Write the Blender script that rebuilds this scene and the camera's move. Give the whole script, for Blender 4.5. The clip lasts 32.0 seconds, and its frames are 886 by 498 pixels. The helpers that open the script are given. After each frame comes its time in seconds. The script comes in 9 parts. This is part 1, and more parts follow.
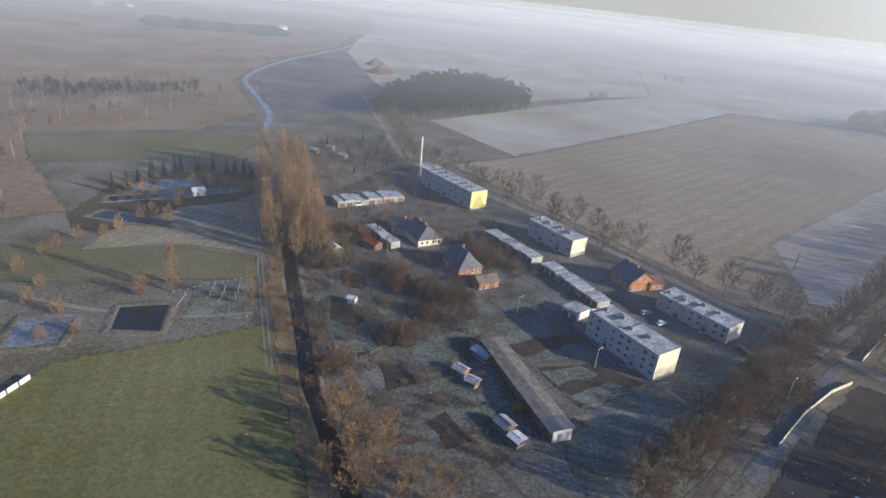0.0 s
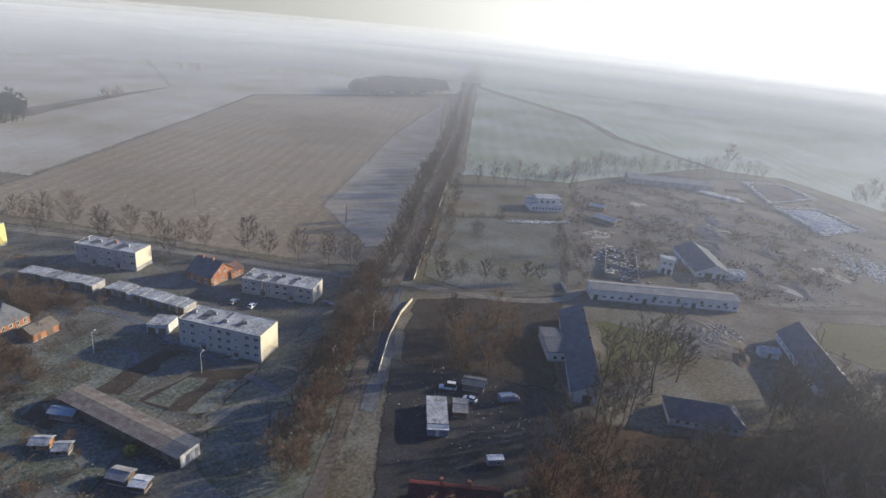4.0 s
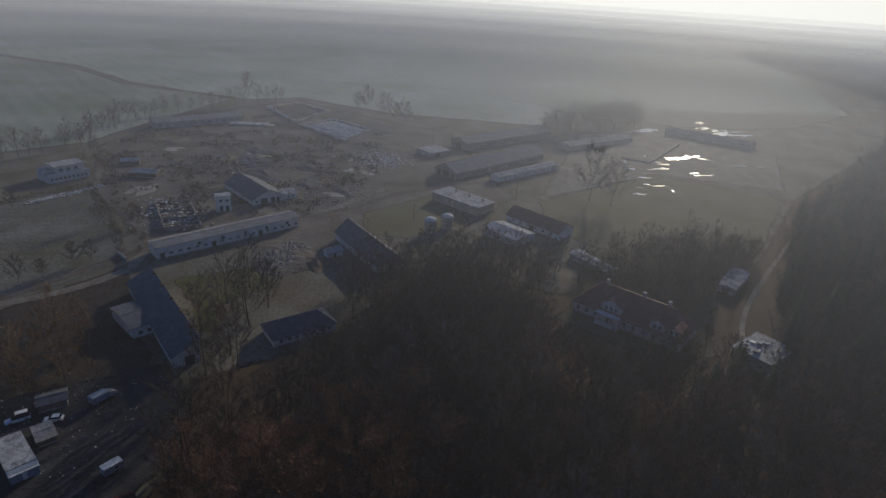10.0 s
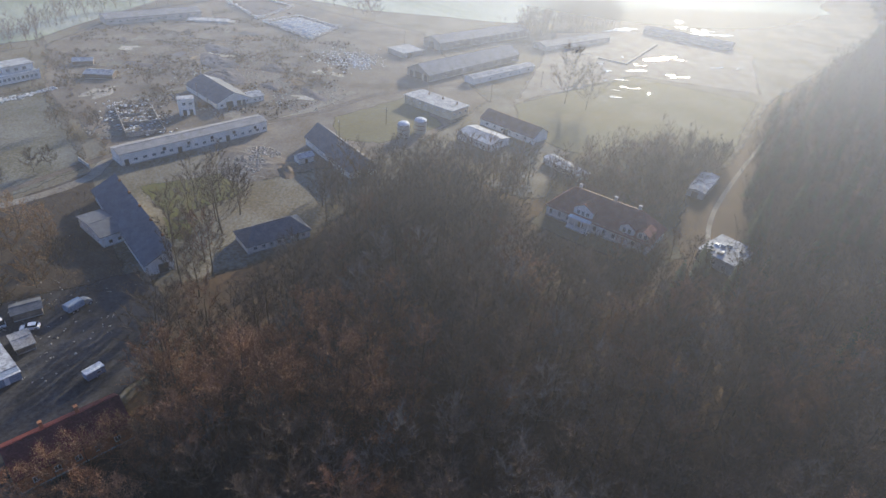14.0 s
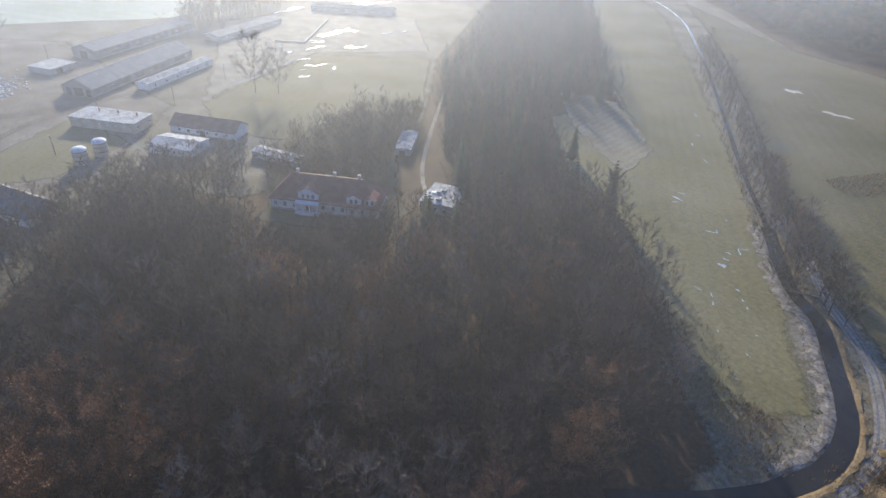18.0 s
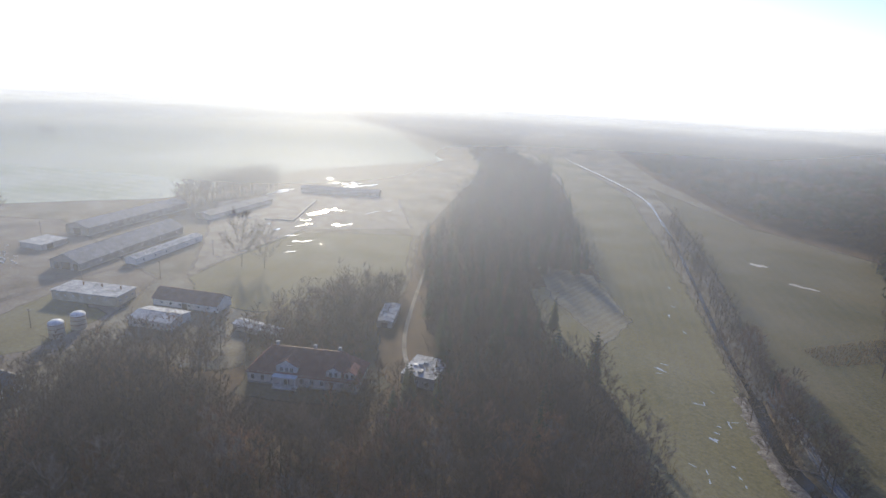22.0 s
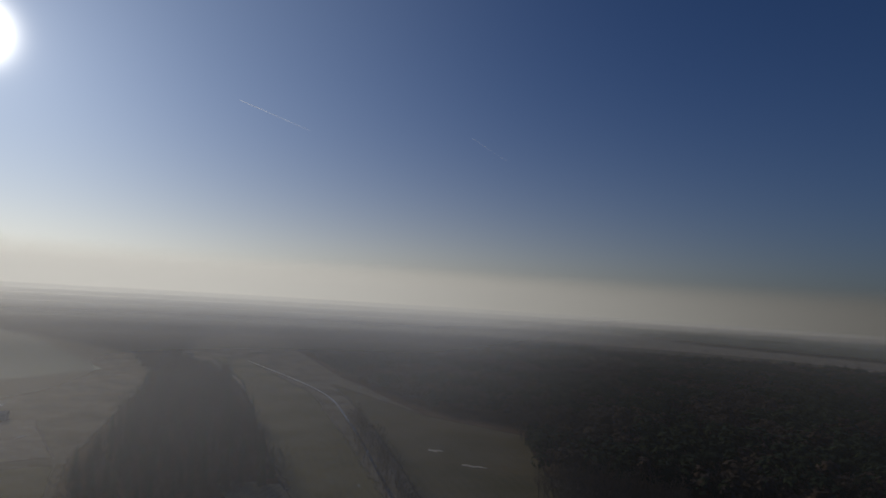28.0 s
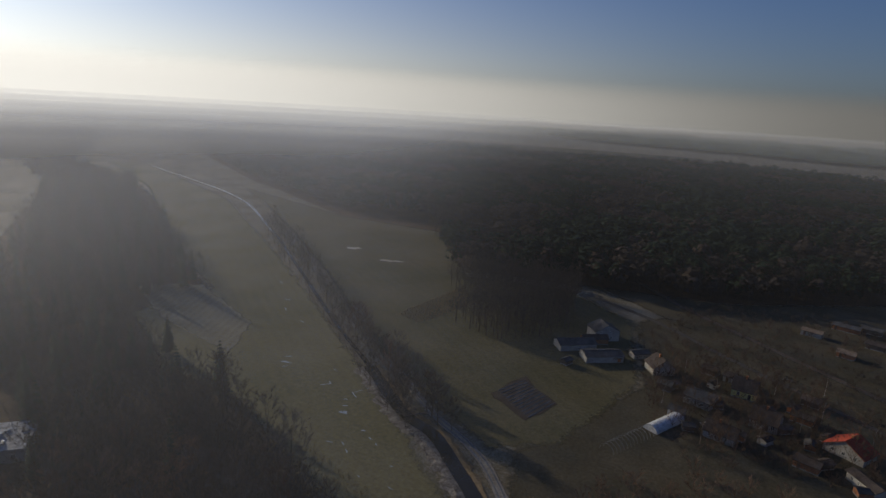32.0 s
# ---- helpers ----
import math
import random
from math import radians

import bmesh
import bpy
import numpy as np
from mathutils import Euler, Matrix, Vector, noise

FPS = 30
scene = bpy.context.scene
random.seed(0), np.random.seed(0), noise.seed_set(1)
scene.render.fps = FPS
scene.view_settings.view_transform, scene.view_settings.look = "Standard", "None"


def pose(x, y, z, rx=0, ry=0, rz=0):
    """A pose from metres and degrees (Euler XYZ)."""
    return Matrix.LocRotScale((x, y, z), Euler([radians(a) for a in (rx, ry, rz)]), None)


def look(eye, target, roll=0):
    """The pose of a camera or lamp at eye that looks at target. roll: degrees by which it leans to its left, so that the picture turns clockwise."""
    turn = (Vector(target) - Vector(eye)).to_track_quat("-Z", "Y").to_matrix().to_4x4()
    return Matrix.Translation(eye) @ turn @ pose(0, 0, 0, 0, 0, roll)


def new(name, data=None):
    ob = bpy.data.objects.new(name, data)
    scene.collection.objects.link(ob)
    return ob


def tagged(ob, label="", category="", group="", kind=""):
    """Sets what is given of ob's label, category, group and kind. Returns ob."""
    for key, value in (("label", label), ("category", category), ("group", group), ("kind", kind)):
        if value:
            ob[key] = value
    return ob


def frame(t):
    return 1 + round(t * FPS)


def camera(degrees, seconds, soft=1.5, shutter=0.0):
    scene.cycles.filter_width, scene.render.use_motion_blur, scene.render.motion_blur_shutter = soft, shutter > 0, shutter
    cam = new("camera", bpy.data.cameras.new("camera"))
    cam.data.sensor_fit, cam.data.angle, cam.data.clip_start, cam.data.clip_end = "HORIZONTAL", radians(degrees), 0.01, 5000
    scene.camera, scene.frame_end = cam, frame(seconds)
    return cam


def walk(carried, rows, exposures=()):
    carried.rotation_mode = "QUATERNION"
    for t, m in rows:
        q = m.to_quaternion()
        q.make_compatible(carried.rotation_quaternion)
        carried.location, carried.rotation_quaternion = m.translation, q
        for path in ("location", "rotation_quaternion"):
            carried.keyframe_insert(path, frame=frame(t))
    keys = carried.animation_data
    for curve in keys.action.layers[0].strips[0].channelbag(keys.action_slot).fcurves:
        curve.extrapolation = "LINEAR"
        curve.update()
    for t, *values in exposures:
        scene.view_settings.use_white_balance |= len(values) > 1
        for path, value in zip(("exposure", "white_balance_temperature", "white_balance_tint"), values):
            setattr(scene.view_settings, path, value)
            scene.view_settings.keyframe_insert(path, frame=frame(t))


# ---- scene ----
cam = camera(73.0, 32.0)
EYE = 100.0
walk(cam, [
    (0.0, pose(0, 0, EYE, 65.96, -5.81, -0.56)),
    (0.5, pose(0, 0, EYE, 65.96, -5.87, -1.58)),
    (1.0, pose(0, 0, EYE, 66.75, -5.89, -10.88)),
    (1.5, pose(0, 0, EYE, 67.70, -5.61, -22.15)),
    (2.0, pose(0, 0, EYE, 67.77, -5.58, -23.81)),
    (2.5, pose(0, 0, EYE, 67.70, -5.68, -24.12)),
    (3.0, pose(0, 0, EYE, 67.63, -5.71, -24.25)),
    (3.5, pose(0, 0, EYE, 68.05, -5.61, -30.34)),
    (4.0, pose(0, 0, EYE, 68.96, -4.89, -43.49)),
    (4.5, pose(0, 0, EYE, 68.91, -4.75, -45.32)),
    (6.5, pose(0, 0, EYE, 69.17, -5.15, -53.47)),
    (7.0, pose(0, 0, EYE, 69.84, -4.32, -63.09)),
    (7.5, pose(0, 0, EYE, 70.30, -3.90, -72.07)),
    (8.0, pose(0, 0, EYE, 70.60, -3.30, -80.92)),
    (8.5, pose(0, 0, EYE, 70.73, -2.95, -86.10)),
    (9.0, pose(0, 0, EYE, 70.61, -2.99, -86.83)),
    (9.5, pose(0, 0, EYE, 70.49, -3.11, -87.11)),
    (10.0, pose(0, 0, EYE, 66.25, -3.18, -87.34)),
    (10.5, pose(0, 0, EYE, 58.34, -3.44, -87.34)),
    (11.0, pose(0, 0, EYE, 58.17, -3.53, -87.40)),
    (11.5, pose(0, 0, EYE, 58.03, -3.67, -87.49)),
    (12.0, pose(0, 0, EYE, 57.86, -3.78, -87.52)),
    (12.5, pose(0, 0, EYE, 57.71, -3.79, -87.63)),
    (13.0, pose(0, 0, EYE, 57.57, -3.86, -87.67)),
    (13.5, pose(0, 0, EYE, 57.43, -3.95, -87.77)),
    (14.0, pose(0, 0, EYE, 57.39, -3.97, -89.74)),
    (14.5, pose(0, 0, EYE, 57.82, -3.40, -99.59)),
    (15.0, pose(0, 0, EYE, 58.19, -2.72, -111.43)),
    (15.5, pose(0, 0, EYE, 58.18, -2.50, -115.06)),
    (17.5, pose(0, 0, EYE, 57.78, -2.63, -119.30)),
    (18.0, pose(0, 0, EYE, 57.61, -2.67, -119.62)),
    (18.5, pose(0, 0, EYE, 57.47, -2.74, -119.80)),
    (19.0, pose(0, 0, EYE, 57.32, -2.84, -120.00)),
    (19.5, pose(0, 0, EYE, 57.14, -2.88, -120.21)),
    (20.0, pose(0, 0, EYE, 56.98, -2.94, -120.43)),
    (20.5, pose(0, 0, EYE, 57.54, -3.03, -120.61)),
    (21.0, pose(0, 0, EYE, 61.77, -3.11, -120.84)),
    (21.5, pose(0, 0, EYE, 67.83, -3.14, -121.08)),
    (22.0, pose(0, 0, EYE, 74.03, -3.18, -121.27)),
    (22.5, pose(0, 0, EYE, 80.01, -3.25, -121.43)),
    (23.0, pose(0, 0, EYE, 86.50, -3.25, -121.56)),
    (23.5, pose(0, 0, EYE, 94.05, -3.48, -121.83)),
    (24.0, pose(0, 0, EYE, 93.94, -3.58, -121.96)),
    (24.5, pose(0, 0, EYE, 93.87, -3.57, -122.15)),
    (26.5, pose(0, 0, EYE, 93.90, -4.01, -133.55)),
    (27.0, pose(0, 0, EYE, 94.36, -3.36, -140.52)),
    (27.5, pose(0, 0, EYE, 94.62, -3.79, -147.55)),
    (28.0, pose(0, 0, EYE, 94.70, -3.61, -150.75)),
    (28.5, pose(0, 0, EYE, 94.71, -3.12, -153.52)),
    (29.0, pose(0, 0, EYE, 94.75, -3.10, -155.54)),
    (29.5, pose(0, 0, EYE, 93.90, -3.32, -156.75)),
    (30.0, pose(0, 0, EYE, 90.67, -3.19, -157.37)),
    (30.5, pose(0, 0, EYE, 87.45, -3.22, -157.93)),
    (31.0, pose(0, 0, EYE, 84.14, -3.35, -158.31)),
    (31.5, pose(0, 0, EYE, 80.45, -3.29, -158.60)),
    (32.0, pose(0, 0, EYE, 76.33, -3.43, -158.77)),
], [(0, 0.64, 6350, 5), (4, 0.52, 6650, 5), (6, 0.14, 6750, 5), (8, -0.44, 6750, 5), (9.5, -0.82, 6700, 5), (10.5, -0.64, 6650, 5), (11.5, 0.0, 6650, 4), (12.2, 0.46, 6680, 4), (13, 0.79, 6700, 4), (15, 1.12, 6630, 4), (20, 1.19, 6600, 4), (21, 1.08, 6600, 4), (22, 0.70, 6700, 5), (23, 0.0, 6900, 7), (24, -0.72, 7000, 8), (25.5, -1.4, 7000, 8), (27, -1.8, 6950, 7), (28, -1.58, 6900, 7), (30, -1.0, 6900, 7), (32, -0.8, 6950, 7)])

# ---- world and sun ----
SUN_TURN, SUN_HIGH = 110.6, 17.5
SKY, HAZE_HIGH, HAZE_FAR, HAZE_SUN, HAZE_DIM = 0.072, 0.100, 0.37, 1.75, 0.86
world = bpy.data.worlds.new("world")
scene.world = world
world.use_nodes = True
wt = world.node_tree
sky = wt.nodes.new("ShaderNodeTexSky")
sky.sky_type, sky.sun_disc = "NISHITA", False
sky.sun_elevation, sky.sun_rotation = radians(SUN_HIGH), radians(SUN_TURN)
sky.air_density, sky.dust_density, sky.ozone_density, sky.altitude = 1.0, 0.4, 2.5, 200
sun_way = Vector((math.sin(radians(SUN_TURN)) * math.cos(radians(SUN_HIGH)), math.cos(radians(SUN_TURN)) * math.cos(radians(SUN_HIGH)), math.sin(radians(SUN_HIGH))))


def wnode(kind, op=None, **values):
    nd = wt.nodes.new(kind)
    if op:
        nd.operation = op
    for k, v in values.items():
        nd.inputs[int(k[1:])].default_value = v
    return nd


# haze low over the horizon all round, and the sun's white glow in it
way_out = wnode("ShaderNodeTexCoord").outputs["Generated"]
apart = wt.nodes.new("ShaderNodeSeparateXYZ")
wt.links.new(way_out, apart.inputs[0])
to_sun = wnode("ShaderNodeVectorMath", "DOT_PRODUCT", _1=tuple(sun_way))
wt.links.new(way_out, to_sun.inputs[0])
near_sun = wnode("ShaderNodeMath", "MAXIMUM", _1=0.0)
wt.links.new(to_sun.outputs["Value"], near_sun.inputs[0])


def glow(power, strength):
    p = wnode("ShaderNodeMath", "POWER", _1=power)
    wt.links.new(near_sun.outputs[0], p.inputs[0])
    k = wnode("ShaderNodeMath", "MULTIPLY", _1=strength)
    wt.links.new(p.outputs[0], k.inputs[0])
    return k.outputs[0]


def added(x, y):
    k = wnode("ShaderNodeMath", "ADD")
    wt.links.new(x, k.inputs[0])
    wt.links.new(y, k.inputs[1])
    return k.outputs[0]


up = wnode("ShaderNodeMath", "MAXIMUM", _1=0.0)
wt.links.new(apart.outputs["Z"], up.inputs[0])
fall = wnode("ShaderNodeMath", "MULTIPLY", _1=-1 / HAZE_HIGH)
wt.links.new(up.outputs[0], fall.inputs[0])
low = wnode("ShaderNodeMath", "EXPONENT")
wt.links.new(fall.outputs[0], low.inputs[0])
base = wnode("ShaderNodeMath", "ADD")
northward = wnode("ShaderNodeMath", "MULTIPLY_ADD", _1=0.16, _2=HAZE_FAR)
wt.links.new(apart.outputs["Y"], northward.inputs[0])
wt.links.new(northward.outputs[0], base.inputs[0])
wt.links.new(added(glow(2.2, HAZE_SUN), glow(24.0, HAZE_SUN * 0.4)), base.inputs[1])
haze = wt.nodes.new("ShaderNodeVectorMath")
haze.operation = "SCALE"
haze_tint = wt.nodes.new("ShaderNodeMix")
haze_tint.data_type = "RGBA"
haze_tint.inputs[6].default_value, haze_tint.inputs[7].default_value = (0.93, 0.985, 1.08, 1), (1.05, 0.975, 0.885, 1)
wt.links.new(glow(1.0, 1.3), haze_tint.inputs[0])
wt.links.new(haze_tint.outputs[2], haze.inputs[0])
# the haze is thickest, and dimmer, right on the horizon
thick = wt.nodes.new("ShaderNodeMapRange")
thick.interpolation_type = "SMOOTHSTEP"
thick.inputs["From Min"].default_value, thick.inputs["From Max"].default_value = -0.012, 0.085
thick.inputs["To Min"].default_value, thick.inputs["To Max"].default_value = HAZE_DIM, 1.0
wt.links.new(apart.outputs["Z"], thick.inputs["Value"])
dimmed = wnode("ShaderNodeMath", "MULTIPLY")
wt.links.new(base.outputs[0], dimmed.inputs[0])
wt.links.new(thick.outputs["Result"], dimmed.inputs[1])
wt.links.new(dimmed.outputs[0], haze.inputs["Scale"])
dim = wt.nodes.new("ShaderNodeVectorMath")
dim.operation = "SCALE"
dim.inputs["Scale"].default_value = SKY
deep = wt.nodes.new("ShaderNodeVectorMath")
deep.operation = "MULTIPLY"
deep.inputs[1].default_value = (0.60, 0.90, 1.56)
wt.links.new(sky.outputs[0], deep.inputs[0])
wt.links.new(deep.outputs[0], dim.inputs[0])
mixed = wt.nodes.new("ShaderNodeMix")
mixed.data_type = "RGBA"
wt.links.new(low.outputs[0], mixed.inputs[0])
wt.links.new(dim.outputs[0], mixed.inputs[6])
wt.links.new(haze.outputs[0], mixed.inputs[7])
sun_glow = wt.nodes.new("ShaderNodeVectorMath")
sun_glow.operation = "SCALE"
sun_glow.inputs[0].default_value = (1.0, 0.96, 0.92)
wt.links.new(added(added(glow(2000.0, 13.0), glow(400.0, 0.4)), glow(60.0, 0.2)), sun_glow.inputs["Scale"])
total = wt.nodes.new("ShaderNodeVectorMath")
total.operation = "ADD"
wt.links.new(mixed.outputs[2], total.inputs[0])
wt.links.new(sun_glow.outputs[0], total.inputs[1])
wide = wt.nodes.new("ShaderNodeVectorMath")
wide.operation = "SCALE"
wide.inputs[0].default_value = (0.70, 0.84, 1.06)
wt.links.new(glow(7.0, 0.50), wide.inputs["Scale"])
whole = wt.nodes.new("ShaderNodeVectorMath")
whole.operation = "ADD"
wt.links.new(total.outputs[0], whole.inputs[0])
wt.links.new(wide.outputs[0], whole.inputs[1])
wt.links.new(whole.outputs[0], wt.nodes["Background"].inputs[0])
wt.nodes["Background"].inputs[1].default_value = 1.0
sun_data = bpy.data.lights.new("sun", "SUN")
sun_data.energy, sun_data.angle, sun_data.color = 4.6, radians(0.6), (1.0, 0.87, 0.68)
sun = new("sun", sun_data)
sun.matrix_world = look(sun_way * 300, (0, 0, 0))


# ---- materials ----
# grounds whose sheets thin out raggedly along their rims
SOFT = {"rough_grass", "trodden_earth", "winter_grass", "green_crop", "ploughed_field", "frosted_stubble", "frosted_winter_crop", "dark_peat_soil", "bracken_heath", "leaf_litter", "dull_meadow", "dark_grass", "dug_garden_soil", "frosty_lawn", "grazed_grass", "grazed_plot", "dirt_track", "tarred_and_shaded_ground", "dead_reed_bed", "farm_earth", "mown_grass", "dark_ballast"}


def mat(name, c1, c2, scale=0.1, fine=3.0, rough=0.85, bump=0.0, frost=0.0, stripe=None, spec=0.06, metal=0.0, rnd=0.0, local=False, wear=0.34, soft=0.0):
    """A weathered surface: two colours in patches, fine grain, frost, furrows, grey streaks."""
    m = bpy.data.materials.new(name)
    m.use_nodes = True
    nt = m.node_tree
    n, ln = nt.nodes, nt.links
    b = n["Principled BSDF"]
    b.inputs["Roughness"].default_value, b.inputs["Metallic"].default_value = rough, metal
    b.inputs["Specular IOR Level"].default_value = spec
    if local:
        pos = n.new("ShaderNodeTexCoord").outputs["Object"]
    else:
        pos = n.new("ShaderNodeNewGeometry").outputs["Position"]

    def tex(s, d=3.0, r=0.6):
        t = n.new("ShaderNodeTexNoise")
        t.inputs["Scale"].default_value, t.inputs["Detail"].default_value, t.inputs["Roughness"].default_value = s, d, r
        ln.new(pos, t.inputs["Vector"])
        return t.outputs["Fac"]

    def ramp(x, a, c):
        r = n.new("ShaderNodeMapRange")
        r.inputs["From Min"].default_value, r.inputs["From Max"].default_value = a, c
        ln.new(x, r.inputs["Value"])
        return r.outputs["Result"]

    def blend(f, x, y, kind="MIX"):
        k = n.new("ShaderNodeMix")
        k.data_type, k.blend_type = "RGBA", kind
        for slot, v in ((0, f), (6, x), (7, y)):
            if isinstance(v, (tuple, list)):
                k.inputs[slot].default_value = (*v, 1)
            elif isinstance(v, float):
                k.inputs[slot].default_value = v
            else:
                ln.new(v, k.inputs[slot])
        return k.outputs[2]

    big = tex(scale, 4.0)
    small = tex(fine, 3.0)
    col = blend(ramp(big, 0.35, 0.65), c1, c2)
    grain = ramp(small, 0.25, 0.75)
    shade = n.new("ShaderNodeMapRange")
    shade.inputs["To Min"].default_value, shade.inputs["To Max"].default_value = 1 - wear, 1 + wear
    ln.new(grain, shade.inputs["Value"])
    hsv = n.new("ShaderNodeHueSaturation")
    ln.new(col, hsv.inputs["Color"])
    ln.new(shade.outputs["Result"], hsv.inputs["Value"])
    col = hsv.outputs["Color"]
    if stripe:
        turn, period, strength, tint = stripe
        mp = n.new("ShaderNodeMapping")
        mp.inputs["Rotation"].default_value = (0, 0, radians(turn))
        ln.new(pos, mp.inputs["Vector"])
        w = n.new("ShaderNodeTexWave")
        w.inputs["Scale"].default_value = 0.314 / period
        w.inputs["Distortion"].default_value, w.inputs["Detail"].default_value, w.inputs["Detail Scale"].default_value = 2.5, 3.0, 0.4
        ln.new(mp.outputs[0], w.inputs["Vector"])
        f = n.new("ShaderNodeMath")
        f.operation = "MULTIPLY"
        f.inputs[1].default_value = strength
        ln.new(w.outputs["Fac"], f.inputs[0])
        col = blend(f.outputs[0], col, tint)
    if frost:
        fr = tex(1.1 if not local else 2.5, 5.0, 0.75)
        mask = n.new("ShaderNodeMath")
        mask.operation = "MULTIPLY_ADD"
        mask.inputs[1].default_value, mask.inputs[2].default_value = 0.55, -0.27
        ln.new(tex(scale * 1.3 + 0.004, 3.0), mask.inputs[0])
        both = n.new("ShaderNodeMath")
        ln.new(fr, both.inputs[0])
        ln.new(mask.outputs[0], both.inputs[1])
        fr = both.outputs[0]
        f = n.new("ShaderNodeMath")
        f.operation = "MULTIPLY"
        f.inputs[1].default_value = frost
        ln.new(ramp(fr, 0.40, 0.76), f.inputs[0])
        col = blend(f.outputs[0], col, (0.62, 0.66, 0.70))
    if rnd:
        oi = n.new("ShaderNodeObjectInfo")
        h2 = n.new("ShaderNodeHueSaturation")
        r2 = n.new("ShaderNodeMapRange")
        r2.inputs["To Min"].default_value, r2.inputs["To Max"].default_value = 1 - rnd, 1 + rnd
        ln.new(oi.outputs["Random"], r2.inputs["Value"])
        ln.new(r2.outputs["Result"], h2.inputs["Value"])
        ln.new(col, h2.inputs["Color"])
        col = h2.outputs["Color"]
    ln.new(col, b.inputs["Base Color"])
    if name in SOFT:
        at = n.new("ShaderNodeAttribute")
        at.attribute_name = "rim"
        ma = n.new("ShaderNodeMath")
        ma.operation = "MULTIPLY_ADD"
        ma.inputs[1].default_value = 0.8
        ln.new(tex(0.45, 4.0, 0.65), ma.inputs[0])
        ln.new(at.outputs["Fac"], ma.inputs[2])
        rm = n.new("ShaderNodeMapRange")
        rm.interpolation_type = "SMOOTHSTEP"
        rm.inputs["From Min"].default_value, rm.inputs["From Max"].default_value = 0.70, 1.20
        rm.inputs["To Min"].default_value, rm.inputs["To Max"].default_value = 1.0, 0.0
        ln.new(ma.outputs[0], rm.inputs["Value"])
        ln.new(rm.outputs["Result"], b.inputs["Alpha"])
    if soft:
        nm = n.new("ShaderNodeMix")
        nm.data_type = "VECTOR"
        nm.inputs[0].default_value = soft
        ln.new(n.new("ShaderNodeNewGeometry").outputs["Normal"], nm.inputs[4])
        nm.inputs[5].default_value = (0, 0, 1)
        nn = n.new("ShaderNodeVectorMath")
        nn.operation = "NORMALIZE"
        ln.new(nm.outputs[1], nn.inputs[0])
        ln.new(nn.outputs[0], b.inputs["Normal"])
    if bump:
        bp = n.new("ShaderNodeBump")
        bp.inputs["Strength"].default_value, bp.inputs["Distance"].default_value = bump * 0.6, 0.09
        ln.new(small, bp.inputs["Height"])
        ln.new(bp.outputs["Normal"], b.inputs["Normal"])
    return m


def plain(name, color, rough=0.5, metal=0.0, spec=0.5, rnd=0.0):
    return mat(name, tuple(c * 0.85 for c in color), tuple(min(1, c * 1.1) for c in color), 0.8, 6.0, rough, 0.0, 0.0, None, spec, metal, rnd, wear=0.12)


def glass(name, tint=(0.03, 0.04, 0.05)):
    m = bpy.data.materials.new(name)
    m.use_nodes = True
    b = m.node_tree.nodes["Principled BSDF"]
    b.inputs["Base Color"].default_value = (*tint, 1)
    b.inputs["Roughness"].default_value, b.inputs["Specular IOR Level"].default_value = 0.06, 0.8
    return m


M = {}
M["ground"] = mat("rough_grass", (0.082, 0.070, 0.042), (0.130, 0.106, 0.066), 0.03, 0.6, frost=0.24, bump=0.4)
M["yard"] = mat("trodden_earth", (0.058, 0.054, 0.040), (0.105, 0.096, 0.076), 0.05, 0.8, frost=0.24, bump=0.4)
M["meadow"] = mat("winter_grass", (0.092, 0.088, 0.042), (0.135, 0.120, 0.062), 0.02, 0.7, frost=0.10, bump=0.3, stripe=(133, 5.0, 0.22, (0.16, 0.14, 0.06)))
M["pasture"] = mat("green_crop", (0.108, 0.106, 0.030), (0.150, 0.136, 0.050), 0.018, 0.7, frost=0.10, bump=0.3, stripe=(-17, 6.0, 0.18, (0.07, 0.065, 0.02)))
M["plough"] = mat("ploughed_field", (0.200, 0.160, 0.108), (0.270, 0.220, 0.152), 0.008, 0.35, frost=0.12, bump=0.3, stripe=(47, 9.0, 0.3, (0.16, 0.115, 0.085)))
M["stubble"] = mat("frosted_stubble", (0.26, 0.22, 0.16), (0.34, 0.31, 0.24), 0.006, 0.3, frost=0.5, stripe=(47, 11.0, 0.2, (0.20, 0.17, 0.13)))
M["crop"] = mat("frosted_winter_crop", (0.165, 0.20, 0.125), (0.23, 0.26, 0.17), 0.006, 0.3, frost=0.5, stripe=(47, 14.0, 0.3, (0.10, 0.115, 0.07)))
# paler crop; part of its lightness stands in for sunlit mist
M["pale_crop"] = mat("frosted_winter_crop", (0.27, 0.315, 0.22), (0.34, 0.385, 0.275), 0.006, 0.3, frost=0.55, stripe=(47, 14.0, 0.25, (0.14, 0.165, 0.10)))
M["dark_soil"] = mat("dark_peat_soil", (0.055, 0.045, 0.05), (0.085, 0.07, 0.075), 0.012, 0.4, frost=0.25, stripe=(75, 8.0, 0.3, (0.11, 0.09, 0.09)))
M["heath"] = mat("bracken_heath", (0.16, 0.105, 0.06), (0.22, 0.16, 0.10), 0.012, 0.3, frost=0.15, bump=0.3)
M["farmyard"] = mat("farm_earth", (0.092, 0.074, 0.056), (0.165, 0.135, 0.104), 0.05, 0.7, frost=0.16, bump=0.3)
M["mown"] = mat("mown_grass", (0.185, 0.158, 0.098), (0.255, 0.222, 0.150), 0.03, 0.7, frost=0.16, bump=0.2, stripe=(20, 4.0, 0.25, (0.09, 0.08, 0.05)))
